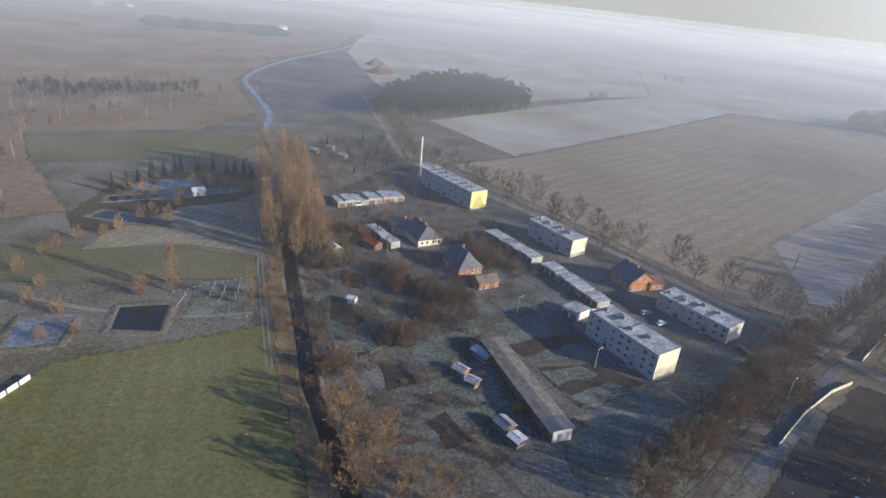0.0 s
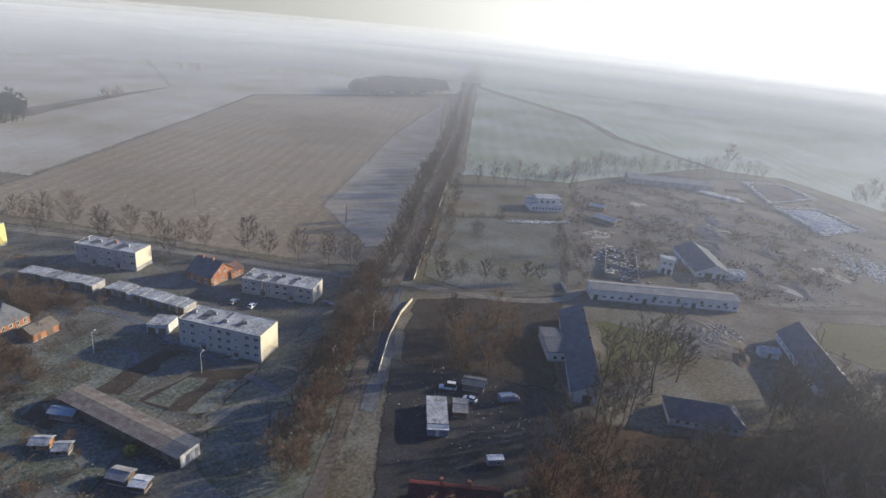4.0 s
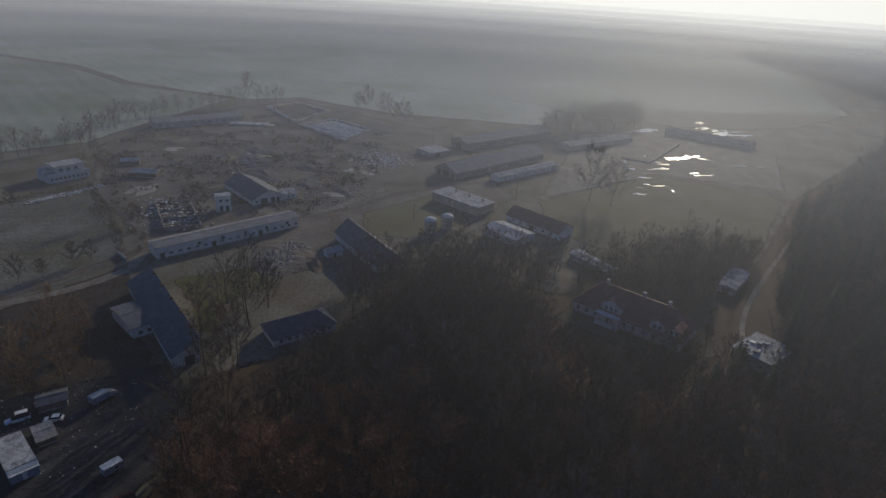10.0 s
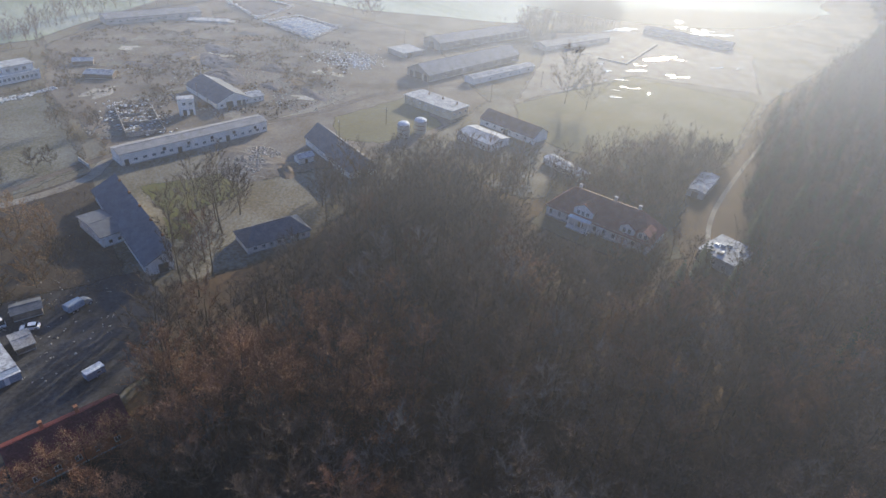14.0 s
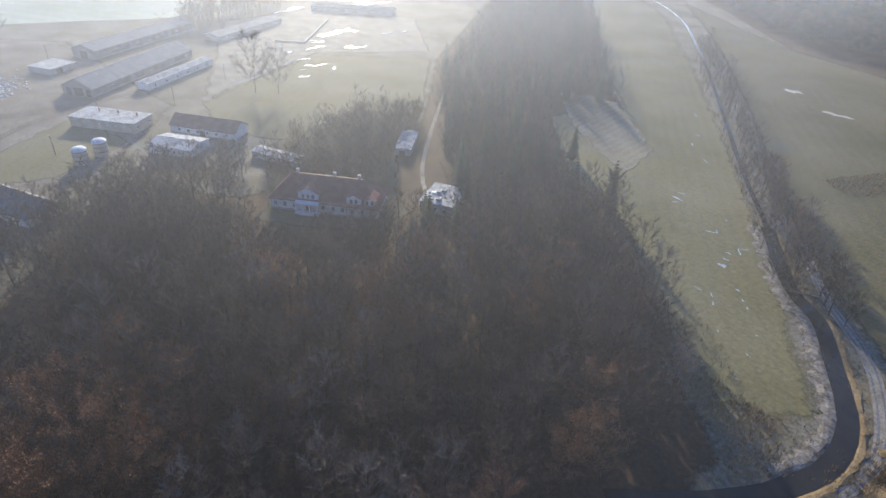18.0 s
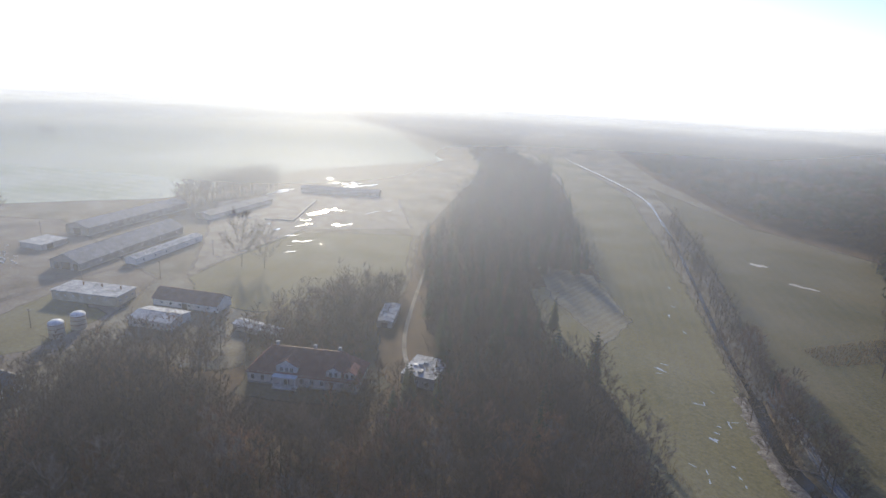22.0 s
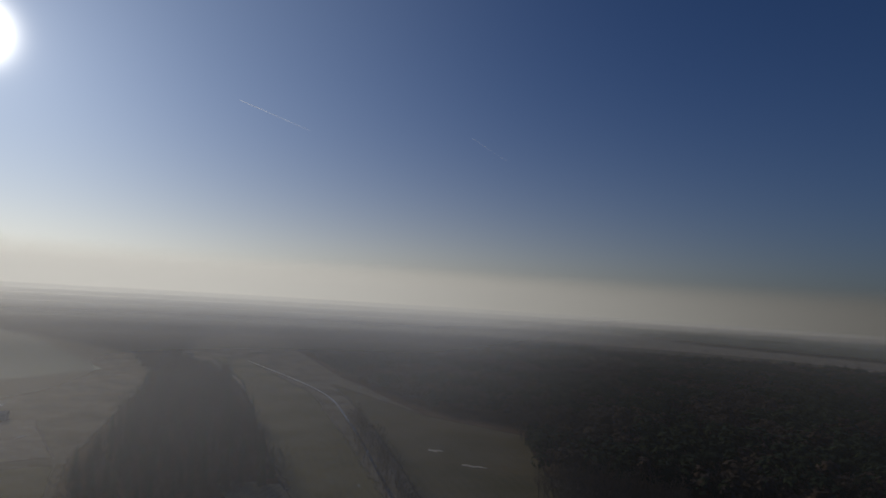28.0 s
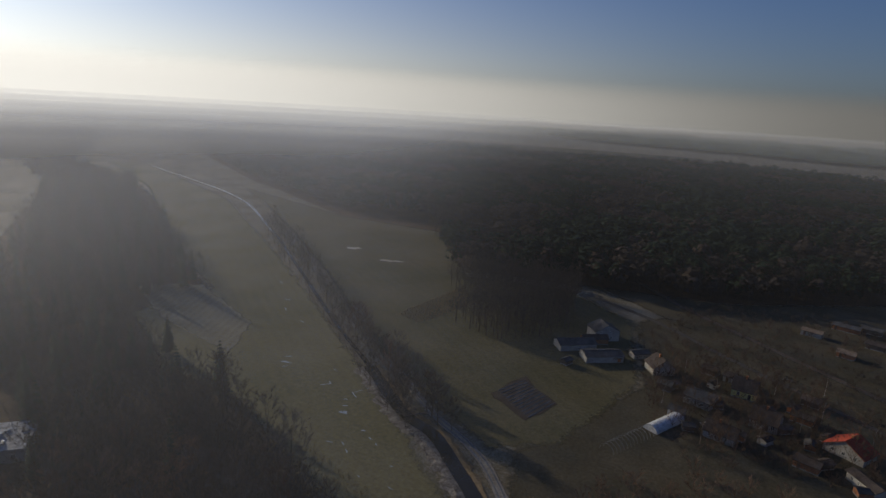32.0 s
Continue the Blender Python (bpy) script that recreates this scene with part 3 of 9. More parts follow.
FIELDS = [
    ("ploughed_field", [(16, 352), (64, 286), (127, 199), (148, 180), (192, 218), (300, 310), (560, 560), (590, 590), (470, 640), (336, 660), (200, 520), (61, 385)], 0.04, "plough", "large brown ploughed field with long faint furrows"),
    ("stubble_field", [(61, 385), (200, 520), (336, 660), (470, 640), (640, 625), (1000, 960), (800, 1400), (420, 1300), (257, 719), (143, 620), (2, 471)], 0.05, "stubble", "pale frosted stubble field"),
    ("pale_field", [(270, 730), (420, 1320), (300, 2200), (-150, 2200), (-115, 860), (-60, 640), (-30, 560), (90, 600)], 0.06, "stubble", "wide misty pale field"),
    ("crop_field", [(296, 282), (352, 228), (450, 222), (520, 200), (560, 320), (640, 420), (740, 690), (680, 632)], 0.05, "crop", "frosted green crop field beside the avenue"),
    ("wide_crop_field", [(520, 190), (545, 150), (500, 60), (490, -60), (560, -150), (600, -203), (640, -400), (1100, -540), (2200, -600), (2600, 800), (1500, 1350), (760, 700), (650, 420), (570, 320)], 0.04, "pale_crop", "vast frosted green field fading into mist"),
    ("near_pasture", [(-92, 131), (-73, 141), (-42, 158), (-38, 160), (-27, 128), (-12, 80), (-8, 30), (-70, 20), (-130, 60), (-98, 112)], 0.04, "pasture", "green winter crop with long tree shadows"),
    ("pond_land", [(-140, 226), (-140, 262), (-120, 290), (-84, 300), (-74, 276), (-86, 250), (-112, 212), (-130, 214)], 0.03, "dim", "dark damp land round the fish ponds"),
    ("hive_plot", [(-72, 180), (-54, 186), (-50, 160), (-58, 156), (-68, 158)], 0.06, "lawn", "frosted plot of the white boxes"),
    ("striped_field", [(-118, 195), (-92, 208), (-56, 206), (-68, 258), (-76, 260), (-100, 247), (-118, 213)], 0.05, "mown", "pale mown strip with frost lines"),
    ("green_strip", [(-122, 200), (-92, 206), (-58, 204), (-50, 186), (-76, 180), (-110, 172), (-160, 168), (-190, 190)], 0.04, "meadow", "dull green grass strip beside the ditch"),
    ("far_green_field", [(-190, 285), (-104, 322), (-96, 372), (-140, 370), (-220, 330)], 0.04, "meadow", "green field with a frosted shaded edge"),
    ("peat_field", [(-108, 440), (-42, 478), (-30, 560), (-60, 640), (-115, 860), (-160, 720), (-164, 606), (-138, 505)], 0.07, "dark_soil", "dark peat field with frosty patches"),
    ("heath_land", [(-140, 230), (-190, 290), (-220, 335), (-140, 375), (-120, 440), (-175, 560), (-175, 700), (-300, 900), (-900, 900), (-900, 150), (-200, 180)], 0.03, "heath", "brown bracken heath with scattered birches"),
    ("far_heath", [(-180, 720), (-130, 900), (-160, 2200), (-1800, 2200), (-1500, 900), (-320, 910)], 0.05, "heath", "reddish brown far fields"),
    ("farm_yard", [(205, 116), (268, 178), (345, 220), (440, 212), (535, 150), (470, 60), (440, 10), (300, -30), (225, 10), (195, 60), (250, 66)], 0.03, "farmyard", "bare trodden farm yard with scattered rubble"),
    ("paddock", [(156, 165), (218, 220), (275, 182), (197, 123), (176, 132), (160, 150)], 0.05, "paddock", "dull fenced paddock with frost and painted tree-shadow streaks"),
    ("villa_garden", [(218, 222), (270, 266), (340, 224), (276, 186)], 0.05, "ground", "frosted garden round a white villa"),
    # dark garden soil colour used here to imitate the yard's shade
    ("scrub_yard", [(140, 150), (196, 118), (170, 112), (130, 76), (112, 92), (104, 116), (120, 134)], 0.04, "bed", "yard with scattered bushes, shade put into its dark soil"),
    ("farm_green", [(238, 40), (262, 44), (300, 12), (262, -6), (236, 20)], 0.06, "meadow", "patch of green grass between the barns"),
    ("orchard_meadow", [(258, -40), (300, -42), (365, -120), (330, -185), (240, -130), (214, -92)], 0.05, "meadow", "misty green meadow behind the manor"),
    ("wet_yard", [(300, -42), (370, -62), (470, -90), (500, -170), (440, -230), (345, -192), (366, -122)], 0.06, "dirt", "muddy yard with icy puddles"),
    ("wood_floor", [(50, 70), (95, 60), (130, 68), (150, 42), (190, 20), (222, 0), (196, -36), (214, -92), (240, -130), (330, -188), (520, -362), (505, -462), (388, -375), (352, -340), (250, -258), (214, -236), (220, -190), (160, -152), (122, -146), (99, -130), (64, -106), (40, -95), (32, -60), (34, 30)], 0.02, "forest_floor", "brown leaf litter under the park trees"),
    ("creek_meadow", [(160, -152), (122, -146), (99, -130), (72, -116), (50, -106), (42, -114), (36, -122), (52, -140), (88, -178), (150, -238), (218, -302), (383, -450), (640, -600), (690, -580), (500, -462), (390, -374), (352, -340), (250, -258), (214, -236), (220, -190)], 0.05, "meadow", "long olive green meadow beside the creek"),
    ("frosty_plot", [(253, -222), (222, -238), (165, -206), (152, -176), (200, -190)], 0.07, "frosty_plot", "striped frosty plot at the wood's edge"),
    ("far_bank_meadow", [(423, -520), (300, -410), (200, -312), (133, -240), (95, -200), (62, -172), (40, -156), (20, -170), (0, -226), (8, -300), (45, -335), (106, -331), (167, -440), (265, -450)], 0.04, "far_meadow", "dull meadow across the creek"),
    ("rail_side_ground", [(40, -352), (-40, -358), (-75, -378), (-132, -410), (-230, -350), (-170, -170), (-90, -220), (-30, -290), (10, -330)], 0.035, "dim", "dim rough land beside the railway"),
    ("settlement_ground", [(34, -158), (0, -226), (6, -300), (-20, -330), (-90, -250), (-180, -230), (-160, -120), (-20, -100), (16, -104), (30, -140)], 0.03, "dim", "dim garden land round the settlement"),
    ("forest_ground", [(990, -1010), (700, -760), (440, -560), (270, -470), (190, -480), (120, -345), (50, -345), (-5, -352), (-40, -356), (-75, -376), (-105, -392), (-132, -408), (-150, -480), (-178, -600), (-300, -700), (-700, -1400), (-100, -1500), (250, -1270), (560, -1250), (800, -1510), (1380, -1790)], 0.03, "forest_floor", "dark floor of the conifer forest"),
    ("rail_field", [(-134, -392), (-152, -470), (-182, -600), (-290, -650), (-340, -430), (-200, -350)], 0.06, "heath", "pinkish brown field beyond the railway"),
    ("valley_field", [(600, -1265), (280, -1300), (100, -1420), (-200, -1560), (300, -2000), (900, -1900)], 0.06, "dim", "dim misty valley field"),
    ("village_ground", [(-46, 150), (-58, 250), (-20, 330), (10, 340), (62, 284), (126, 196), (140, 168), (96, 128), (50, 80), (-2, 70), (-20, 120)], 0.02, "yard", "frosted village ground between gardens and houses"),
    ("frosted_strip", [(173, 267), (348, 418), (557, 571), (339, 350), (223, 250), (167, 198), (156, 203)], 0.065, "frost_shade", "white frost with stripes imitating the avenue's tree shadows"),
    ("mossy_green", [(165, 83), (164, 72), (153, 71), (153, 77)], 0.075, "moss", "bright mossy grass beside the long barn"),
    ("weedy_green", [(185, 98), (199, 75), (186, 62), (164, 80)], 0.07, "moss", "green weeds between the barns"),
    ("east_lawn", [(46, 84), (60, 92), (104, 132), (124, 158), (108, 162), (90, 152), (72, 142), (50, 128), (40, 112)], 0.05, "striped_lawn", "frosted lawn with wheel tracks beside the lane"),
    ("scrap_yard", [(62, 76), (84, 100), (106, 124), (122, 100), (136, 78), (122, 64), (100, 60), (84, 64)], 0.055, "shaded_yard", "yard round the site cabin, tree shade put into its colour"),
    ("manor_garden", [(184, -40), (236, -56), (264, -108), (240, -132), (204, -100), (176, -86), (160, -84), (150, -70), (176, -34)], 0.055, "dim", "dim overgrown garden behind the manor"),
    ("west_lawn", [(20, 118), (46, 140), (36, 152), (46, 170), (28, 176), (2, 158), (8, 132)], 0.05, "lawn", "frosted bluish grass in the shade"),
]
for nm, ring, z, mt, label in FIELDS:
    sheet(nm, ring, z, M[mt], label)

ROAD1 = [(-60, 560), (-34, 453), (-12, 362), (12, 329), (57, 277), (92, 232), (124, 190), (142, 168), (157, 147), (170, 130), (188, 118), (210, 116), (236, 86), (262, 62), (300, 40)]
ROAD2 = [(30, 62), (56, 88), (78, 108), (104, 133), (128, 154), (144, 167), (180, 196), (218, 232), (294, 298), (400, 392), (671, 641), (1300, 1200)]
ribbon("road", ROAD1, 5.5, 0.08, M["dirt"], "frosty dirt road lined with bare trees", "road")
ribbon("avenue_road", ROAD2, 5.0, 0.10, M["rutted"], "pale rutted road running into a tree avenue", "road")
ribbon("lane", [(84, 106), (108, 128), (128, 150), (140, 162)], 5.5, 0.09, M["lane"], "dark shaded asphalt lane", "road")
ribbon("farm_track", [(150, 152), (215, 114), (245, 80), (270, 50), (300, 26), (330, -20)], 4.0, 0.12, M["rutted"], "trodden farm track", "road")
ribbon("manor_lane", [(150, -82), (164, -92), (190, -104), (226, -128), (270, -160)], 2.2, 0.11, M["dirt"], "narrow sunlit lane by the manor", "road")
TRACK = [(90, -196), (63, -169), (48, -158), (37, -147), (26, -129), (22.8, -114), (24, -100), (26, -84), (30, -60)]
ribbon("creek_track", TRACK, 4.2, 0.10, M["dirt"], "double wheel track beside the creek", "road")
for off in (-0.85, 0.85):
    ribbon("wheel_rut", [(x + off * 0.75, y + off * 0.6) for x, y in TRACK], 0.55, 0.12, M["lane"], "dark rut of the double wheel track", "rut", wobble=0.3)
for pts in ([(62, 104), (70, 120), (76, 132)], [(56, 108), (66, 124), (74, 130)], [(92, 124), (104, 138), (118, 156)], [(90, 125), (102, 139), (116, 157)], [(120, 160), (104, 166), (90, 172)]):
    ribbon("wheel_rut", pts, 0.5, 0.10, M["yard"], "dark wheel rut in the frosty grass", "rut", wobble=0.4)
ribbon("field_path", [(-124, 151), (-117, 161), (-98, 158), (-71, 157), (-48, 163)], 2.6, 0.09, M["dirt"], "tan path between pasture and ponds", "road", wobble=0.3)
for off in (-0.8, 0.8):
    ribbon("wheel_rut", [(-36 + off, 136), (-45 + off, 165), (-55 + off, 198), (-66 + off, 236), (-74 + off, 262)], 0.6, 0.1, M["dirt"], "pale wheel rut along the ditch", "rut", wobble=0.3)
ribbon("block_path", [(76, 140), (80, 132), (72, 126), (60, 128), (46, 124)], 2.4, 0.09, M["dirt"], "muddy wheel track across the lawn", "road")
ribbon("village_lane", [(70, 128), (56, 176), (48, 200), (28, 224), (40, 250), (60, 262)], 3.4, 0.07, M["lane"], "curved frosty lane through the village", "road")
ribbon("shed_path", [(40, 178), (46, 168), (40, 158), (32, 156)], 2.2, 0.09, M["lane"], "curved garden path", "road")

# the ditch in the west and the creek in the south, with low banks
DITCH = [(-75, 300), (-58, 240), (-48, 211), (-40, 183), (-31, 154), (-24, 130), (-20, 121), (-13, 104), (-6, 88), (2, 62)]
CREEK = [(620, -585), (404, -476), (293, -384), (198, -290), (133, -224), (98, -191), (72, -165), (58, -157), (45, -143), (33, -128), (28, -114), (29, -100), (34, -84), (44, -66)]
ribbon("ditch_water", DITCH, 4.2, 0.14, M["water"], "dark still water in a straight ditch", "water", wobble=0.05)
ribbon("upper_creek_water", CREEK[:6], 2.0, 0.14, M["water"], "narrow dark creek between trees", "water", wobble=0.1)
ribbon("creek_water", CREEK[5:], 4.6, 0.14, M["water"], "dark still creek water", "water", wobble=0.08)
ribbon("river_water", [(-96, 360), (-103, 392), (-113, 440), (-142, 508), (-166, 563), (-172, 623), (-164, 711), (-127, 881), (-60, 1200)], 4.6, 0.16, M["ice"], "pale far river winding past the peat field", "water", wobble=0.05)


def bank(name, line, off, width, high, material, label):
    """A low grassy bank alongside a water line."""
    bm = bmesh.new()
    rng = random.Random(name)
    pts = smooth_line(line, 2.0)
    last = None
    for i, p in enumerate(pts):
        d = (pts[min(i + 1, len(pts) - 1)] - pts[max(i - 1, 0)]).normalized()
        s = Vector((-d.y, d.x))
        h = high * rng.uniform(0.7, 1.2)
        row = []
        for o, z in ((0, 0.02), (0.25, h * 0.8), (0.55, h), (1.0, 0.02)):
            q = p + s * (off + math.copysign(width * o * rng.uniform(0.6, 1.3), off))
            row.append(bm.verts.new((q.x, q.y, z)))
        if last:
            for k in range(3):
                f = (last[k], last[k + 1], row[k + 1], row[k])
                bm.faces.new(f if off < 0 else f[::-1])
        last = row
    return solid(name, bm, material, label, "bank", kind="structure")


WEST_STRIP = [(p[0] - 5.0, p[1] - 2.0) for p in DITCH[2:9]]
ribbon("reed_strip", WEST_STRIP, 6.0, 0.09, M["reedbed"], "tan dead reed bed beside the ditch", "reed bed", wobble=0.35)
bank("ditch_bank_west", DITCH, -2.1, 2.0, 0.2, M["reed"], "dry tan grass bank of the ditch")
bank("ditch_bank_east", DITCH, 2.1, 2.0, 0.25, M["ground"], "frosted bank of the ditch")
bank("creek_bank_north", CREEK[5:12], -2.2, 4.2, 0.35, M["frostreed"], "frosted reedy creek bank")
bank("creek_bank_south", CREEK[5:], 2.2, 2.6, 0.35, M["reedbed"], "tan grassy creek bank")


def pond(name, ring, material, label):
    bm = bmesh.new()
    c = Vector((sum(p[0] for p in ring) / len(ring), sum(p[1] for p in ring) / len(ring)))
    out = [c + (Vector(p) - c) * 1.0 for p in ring]
    f = bm.faces.new([bm.verts.new((p.x, p.y, 0.12)) for p in out])
    f.normal_update()
    if f.normal.z < 0:
        f.normal_flip()
    ob = thing(name, pose(0, 0, 0), label, "pond")
    part("water_surface", bm, material, ob)
    rng = random.Random(name)
    bm = bmesh.new()
    n = len(ring)
    rows = []
    for k in range(n * 8):
        a, b = Vector(ring[k // 8]), Vector(ring[(k // 8 + 1) % n])
        p = a.lerp(b, (k % 8) / 8)
        d = (p - c).normalized()
        h = 0.28 * rng.uniform(0.6, 1.3)
        rows.append([bm.verts.new((q.x, q.y, z)) for q, z in ((p - d * 0.3, 0.05), (p + d * 0.9, h), (p + d * 1.8, h * 0.9), (p + d * 3.4, 0.02))])
    for k in range(len(rows)):
        u, v = rows[k], rows[(k + 1) % len(rows)]
        for i in range(3):
            bm.faces.new((u[i], u[i + 1], v[i + 1], v[i]))
    bmesh.ops.recalc_face_normals(bm, faces=bm.faces)
    part("bank", bm, M["ground"], ob)
    return ob


pond("pond", [(-106, 135), (-94, 139), (-97, 153), (-110, 150)], M["ice"], "square pond with thin grey ice")
pond("pond", [(-84, 148), (-71, 149), (-74, 164), (-87, 160)], M["water"], "square dark fish pond with grassy banks")
pond("pond", [(-130, 226), (-100, 223), (-98, 228), (-128, 234)], M["water"], "long dark fish pond")
pond("pond", [(-132, 243), (-84, 270), (-86, 276), (-134, 250)], M["water"], "long narrow channel of the fish farm")
pond("pond", [(-128, 258), (-104, 272), (-110, 282), (-132, 270)], M["ice"], "frozen fish pond between tree rows")
pond("pond", [(404, -141), (409, -139), (416, -155), (411, -158)], M["ice"], "icy lagoon between concrete edges")

# ---- sheets imitating mist and haze over the land ----
def mist(name, z, reach, thick, power, label, south, edge, banks=(), white=(0.845, 0.878, 0.905), gloss=0.27, west=0.85, rough=0.8):
    """A wide thin level sheet that imitates haze over the fields."""
    bm = bmesh.new()
    prev = None
    for r in (0, 400, 1200, 2400, edge):
        row = [bm.verts.new((r * math.cos(k * math.tau / 64), r * math.sin(k * math.tau / 64), z)) for k in range(64 if r else 1)]
        if prev:
            for k in range(64):
                j = (k + 1) % 64
                bm.faces.new((prev[0], row[k], row[j]) if len(prev) == 1 else (prev[k], row[k], row[j], prev[j]))
        prev = row
    m = bpy.data.materials.new(name)
    m.use_nodes = True
    n, ln = m.node_tree.nodes, m.node_tree.links
    n.remove(n["Principled BSDF"])
    pos = n.new("ShaderNodeNewGeometry").outputs["Position"]
    # haze alpha grows with level distance from the origin, below the camera
    flat = n.new("ShaderNodeVectorMath")
    flat.operation = "MULTIPLY"
    flat.inputs[1].default_value = (1, 1, 0)
    ln.new(pos, flat.inputs[0])
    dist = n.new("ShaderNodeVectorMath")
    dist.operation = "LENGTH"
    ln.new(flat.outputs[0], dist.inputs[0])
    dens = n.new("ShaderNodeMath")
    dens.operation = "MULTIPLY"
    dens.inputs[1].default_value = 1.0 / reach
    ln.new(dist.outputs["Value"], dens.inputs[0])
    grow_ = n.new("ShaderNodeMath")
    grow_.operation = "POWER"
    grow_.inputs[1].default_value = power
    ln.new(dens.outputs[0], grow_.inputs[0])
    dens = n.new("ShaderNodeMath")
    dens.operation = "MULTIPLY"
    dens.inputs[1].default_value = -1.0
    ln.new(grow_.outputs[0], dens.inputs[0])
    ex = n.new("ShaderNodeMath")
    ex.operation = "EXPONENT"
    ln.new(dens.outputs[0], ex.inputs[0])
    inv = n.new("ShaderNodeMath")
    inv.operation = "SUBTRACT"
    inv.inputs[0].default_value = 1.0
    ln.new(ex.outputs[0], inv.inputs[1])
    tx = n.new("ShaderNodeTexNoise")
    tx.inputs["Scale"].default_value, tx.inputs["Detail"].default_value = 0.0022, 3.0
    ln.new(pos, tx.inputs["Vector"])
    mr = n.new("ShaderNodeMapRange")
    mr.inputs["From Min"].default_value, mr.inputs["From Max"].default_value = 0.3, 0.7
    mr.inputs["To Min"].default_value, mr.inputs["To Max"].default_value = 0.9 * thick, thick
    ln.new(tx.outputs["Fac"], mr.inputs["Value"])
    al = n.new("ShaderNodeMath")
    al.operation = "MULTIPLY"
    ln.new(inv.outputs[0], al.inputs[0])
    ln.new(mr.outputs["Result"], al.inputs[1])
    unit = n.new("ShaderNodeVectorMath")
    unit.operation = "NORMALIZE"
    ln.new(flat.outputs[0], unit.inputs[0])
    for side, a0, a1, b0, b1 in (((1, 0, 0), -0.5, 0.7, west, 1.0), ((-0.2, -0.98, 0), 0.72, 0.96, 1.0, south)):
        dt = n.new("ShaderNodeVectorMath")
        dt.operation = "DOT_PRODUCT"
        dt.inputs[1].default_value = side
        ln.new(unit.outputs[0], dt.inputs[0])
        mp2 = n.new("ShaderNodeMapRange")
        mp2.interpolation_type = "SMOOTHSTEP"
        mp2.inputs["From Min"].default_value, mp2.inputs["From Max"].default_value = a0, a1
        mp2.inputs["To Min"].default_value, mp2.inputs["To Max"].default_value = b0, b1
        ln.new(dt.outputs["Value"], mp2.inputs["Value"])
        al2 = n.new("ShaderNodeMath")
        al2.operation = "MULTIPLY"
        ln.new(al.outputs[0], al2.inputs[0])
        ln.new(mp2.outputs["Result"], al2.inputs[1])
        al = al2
    # denser spots that stand in for sunward haze and glare
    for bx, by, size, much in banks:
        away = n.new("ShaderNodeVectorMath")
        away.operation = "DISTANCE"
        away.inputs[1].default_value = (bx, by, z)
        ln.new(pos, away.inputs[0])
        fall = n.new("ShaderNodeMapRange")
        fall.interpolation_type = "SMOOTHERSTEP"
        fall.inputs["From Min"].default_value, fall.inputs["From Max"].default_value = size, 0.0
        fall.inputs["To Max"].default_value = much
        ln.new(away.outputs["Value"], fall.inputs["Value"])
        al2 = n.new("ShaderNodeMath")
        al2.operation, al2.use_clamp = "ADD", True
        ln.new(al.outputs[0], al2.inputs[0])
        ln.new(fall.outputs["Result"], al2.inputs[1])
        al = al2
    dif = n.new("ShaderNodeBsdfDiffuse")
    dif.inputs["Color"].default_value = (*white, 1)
    # shading normal tilted towards the sun, so the sheet looks brighter than a level floor
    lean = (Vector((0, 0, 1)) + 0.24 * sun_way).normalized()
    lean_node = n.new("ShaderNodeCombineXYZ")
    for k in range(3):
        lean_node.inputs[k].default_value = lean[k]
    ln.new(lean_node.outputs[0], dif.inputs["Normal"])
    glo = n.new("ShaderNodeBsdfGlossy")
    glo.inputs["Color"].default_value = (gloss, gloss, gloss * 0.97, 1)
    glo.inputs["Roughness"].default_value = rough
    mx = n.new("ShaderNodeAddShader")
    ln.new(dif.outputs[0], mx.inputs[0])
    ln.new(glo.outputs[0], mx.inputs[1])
    tr = n.new("ShaderNodeBsdfTransparent")
    top = n.new("ShaderNodeMixShader")
    ln.new(al.outputs[0], top.inputs[0])
    ln.new(tr.outputs[0], top.inputs[1])
    ln.new(mx.outputs[0], top.inputs[2])
    ln.new(top.outputs[0], n["Material Output"].inputs["Surface"])
    return solid(name, bm, m, label, "mist", kind="stuff")


mist("low_haze_sheet", 28.0, 1600.0, 0.92, 1.6, "thin sheet imitating morning haze over the fields", 0.15, 4200, ((390, -250, 320, 0.065), (430, -20, 380, 0.115), (170, -130, 240, 0.028), (840, -230, 560, 0.05)))
mist("high_haze_sheet", 52.0, 2100.0, 0.85, 1.5, "thin upper sheet imitating morning haze", 0.30, 3500)


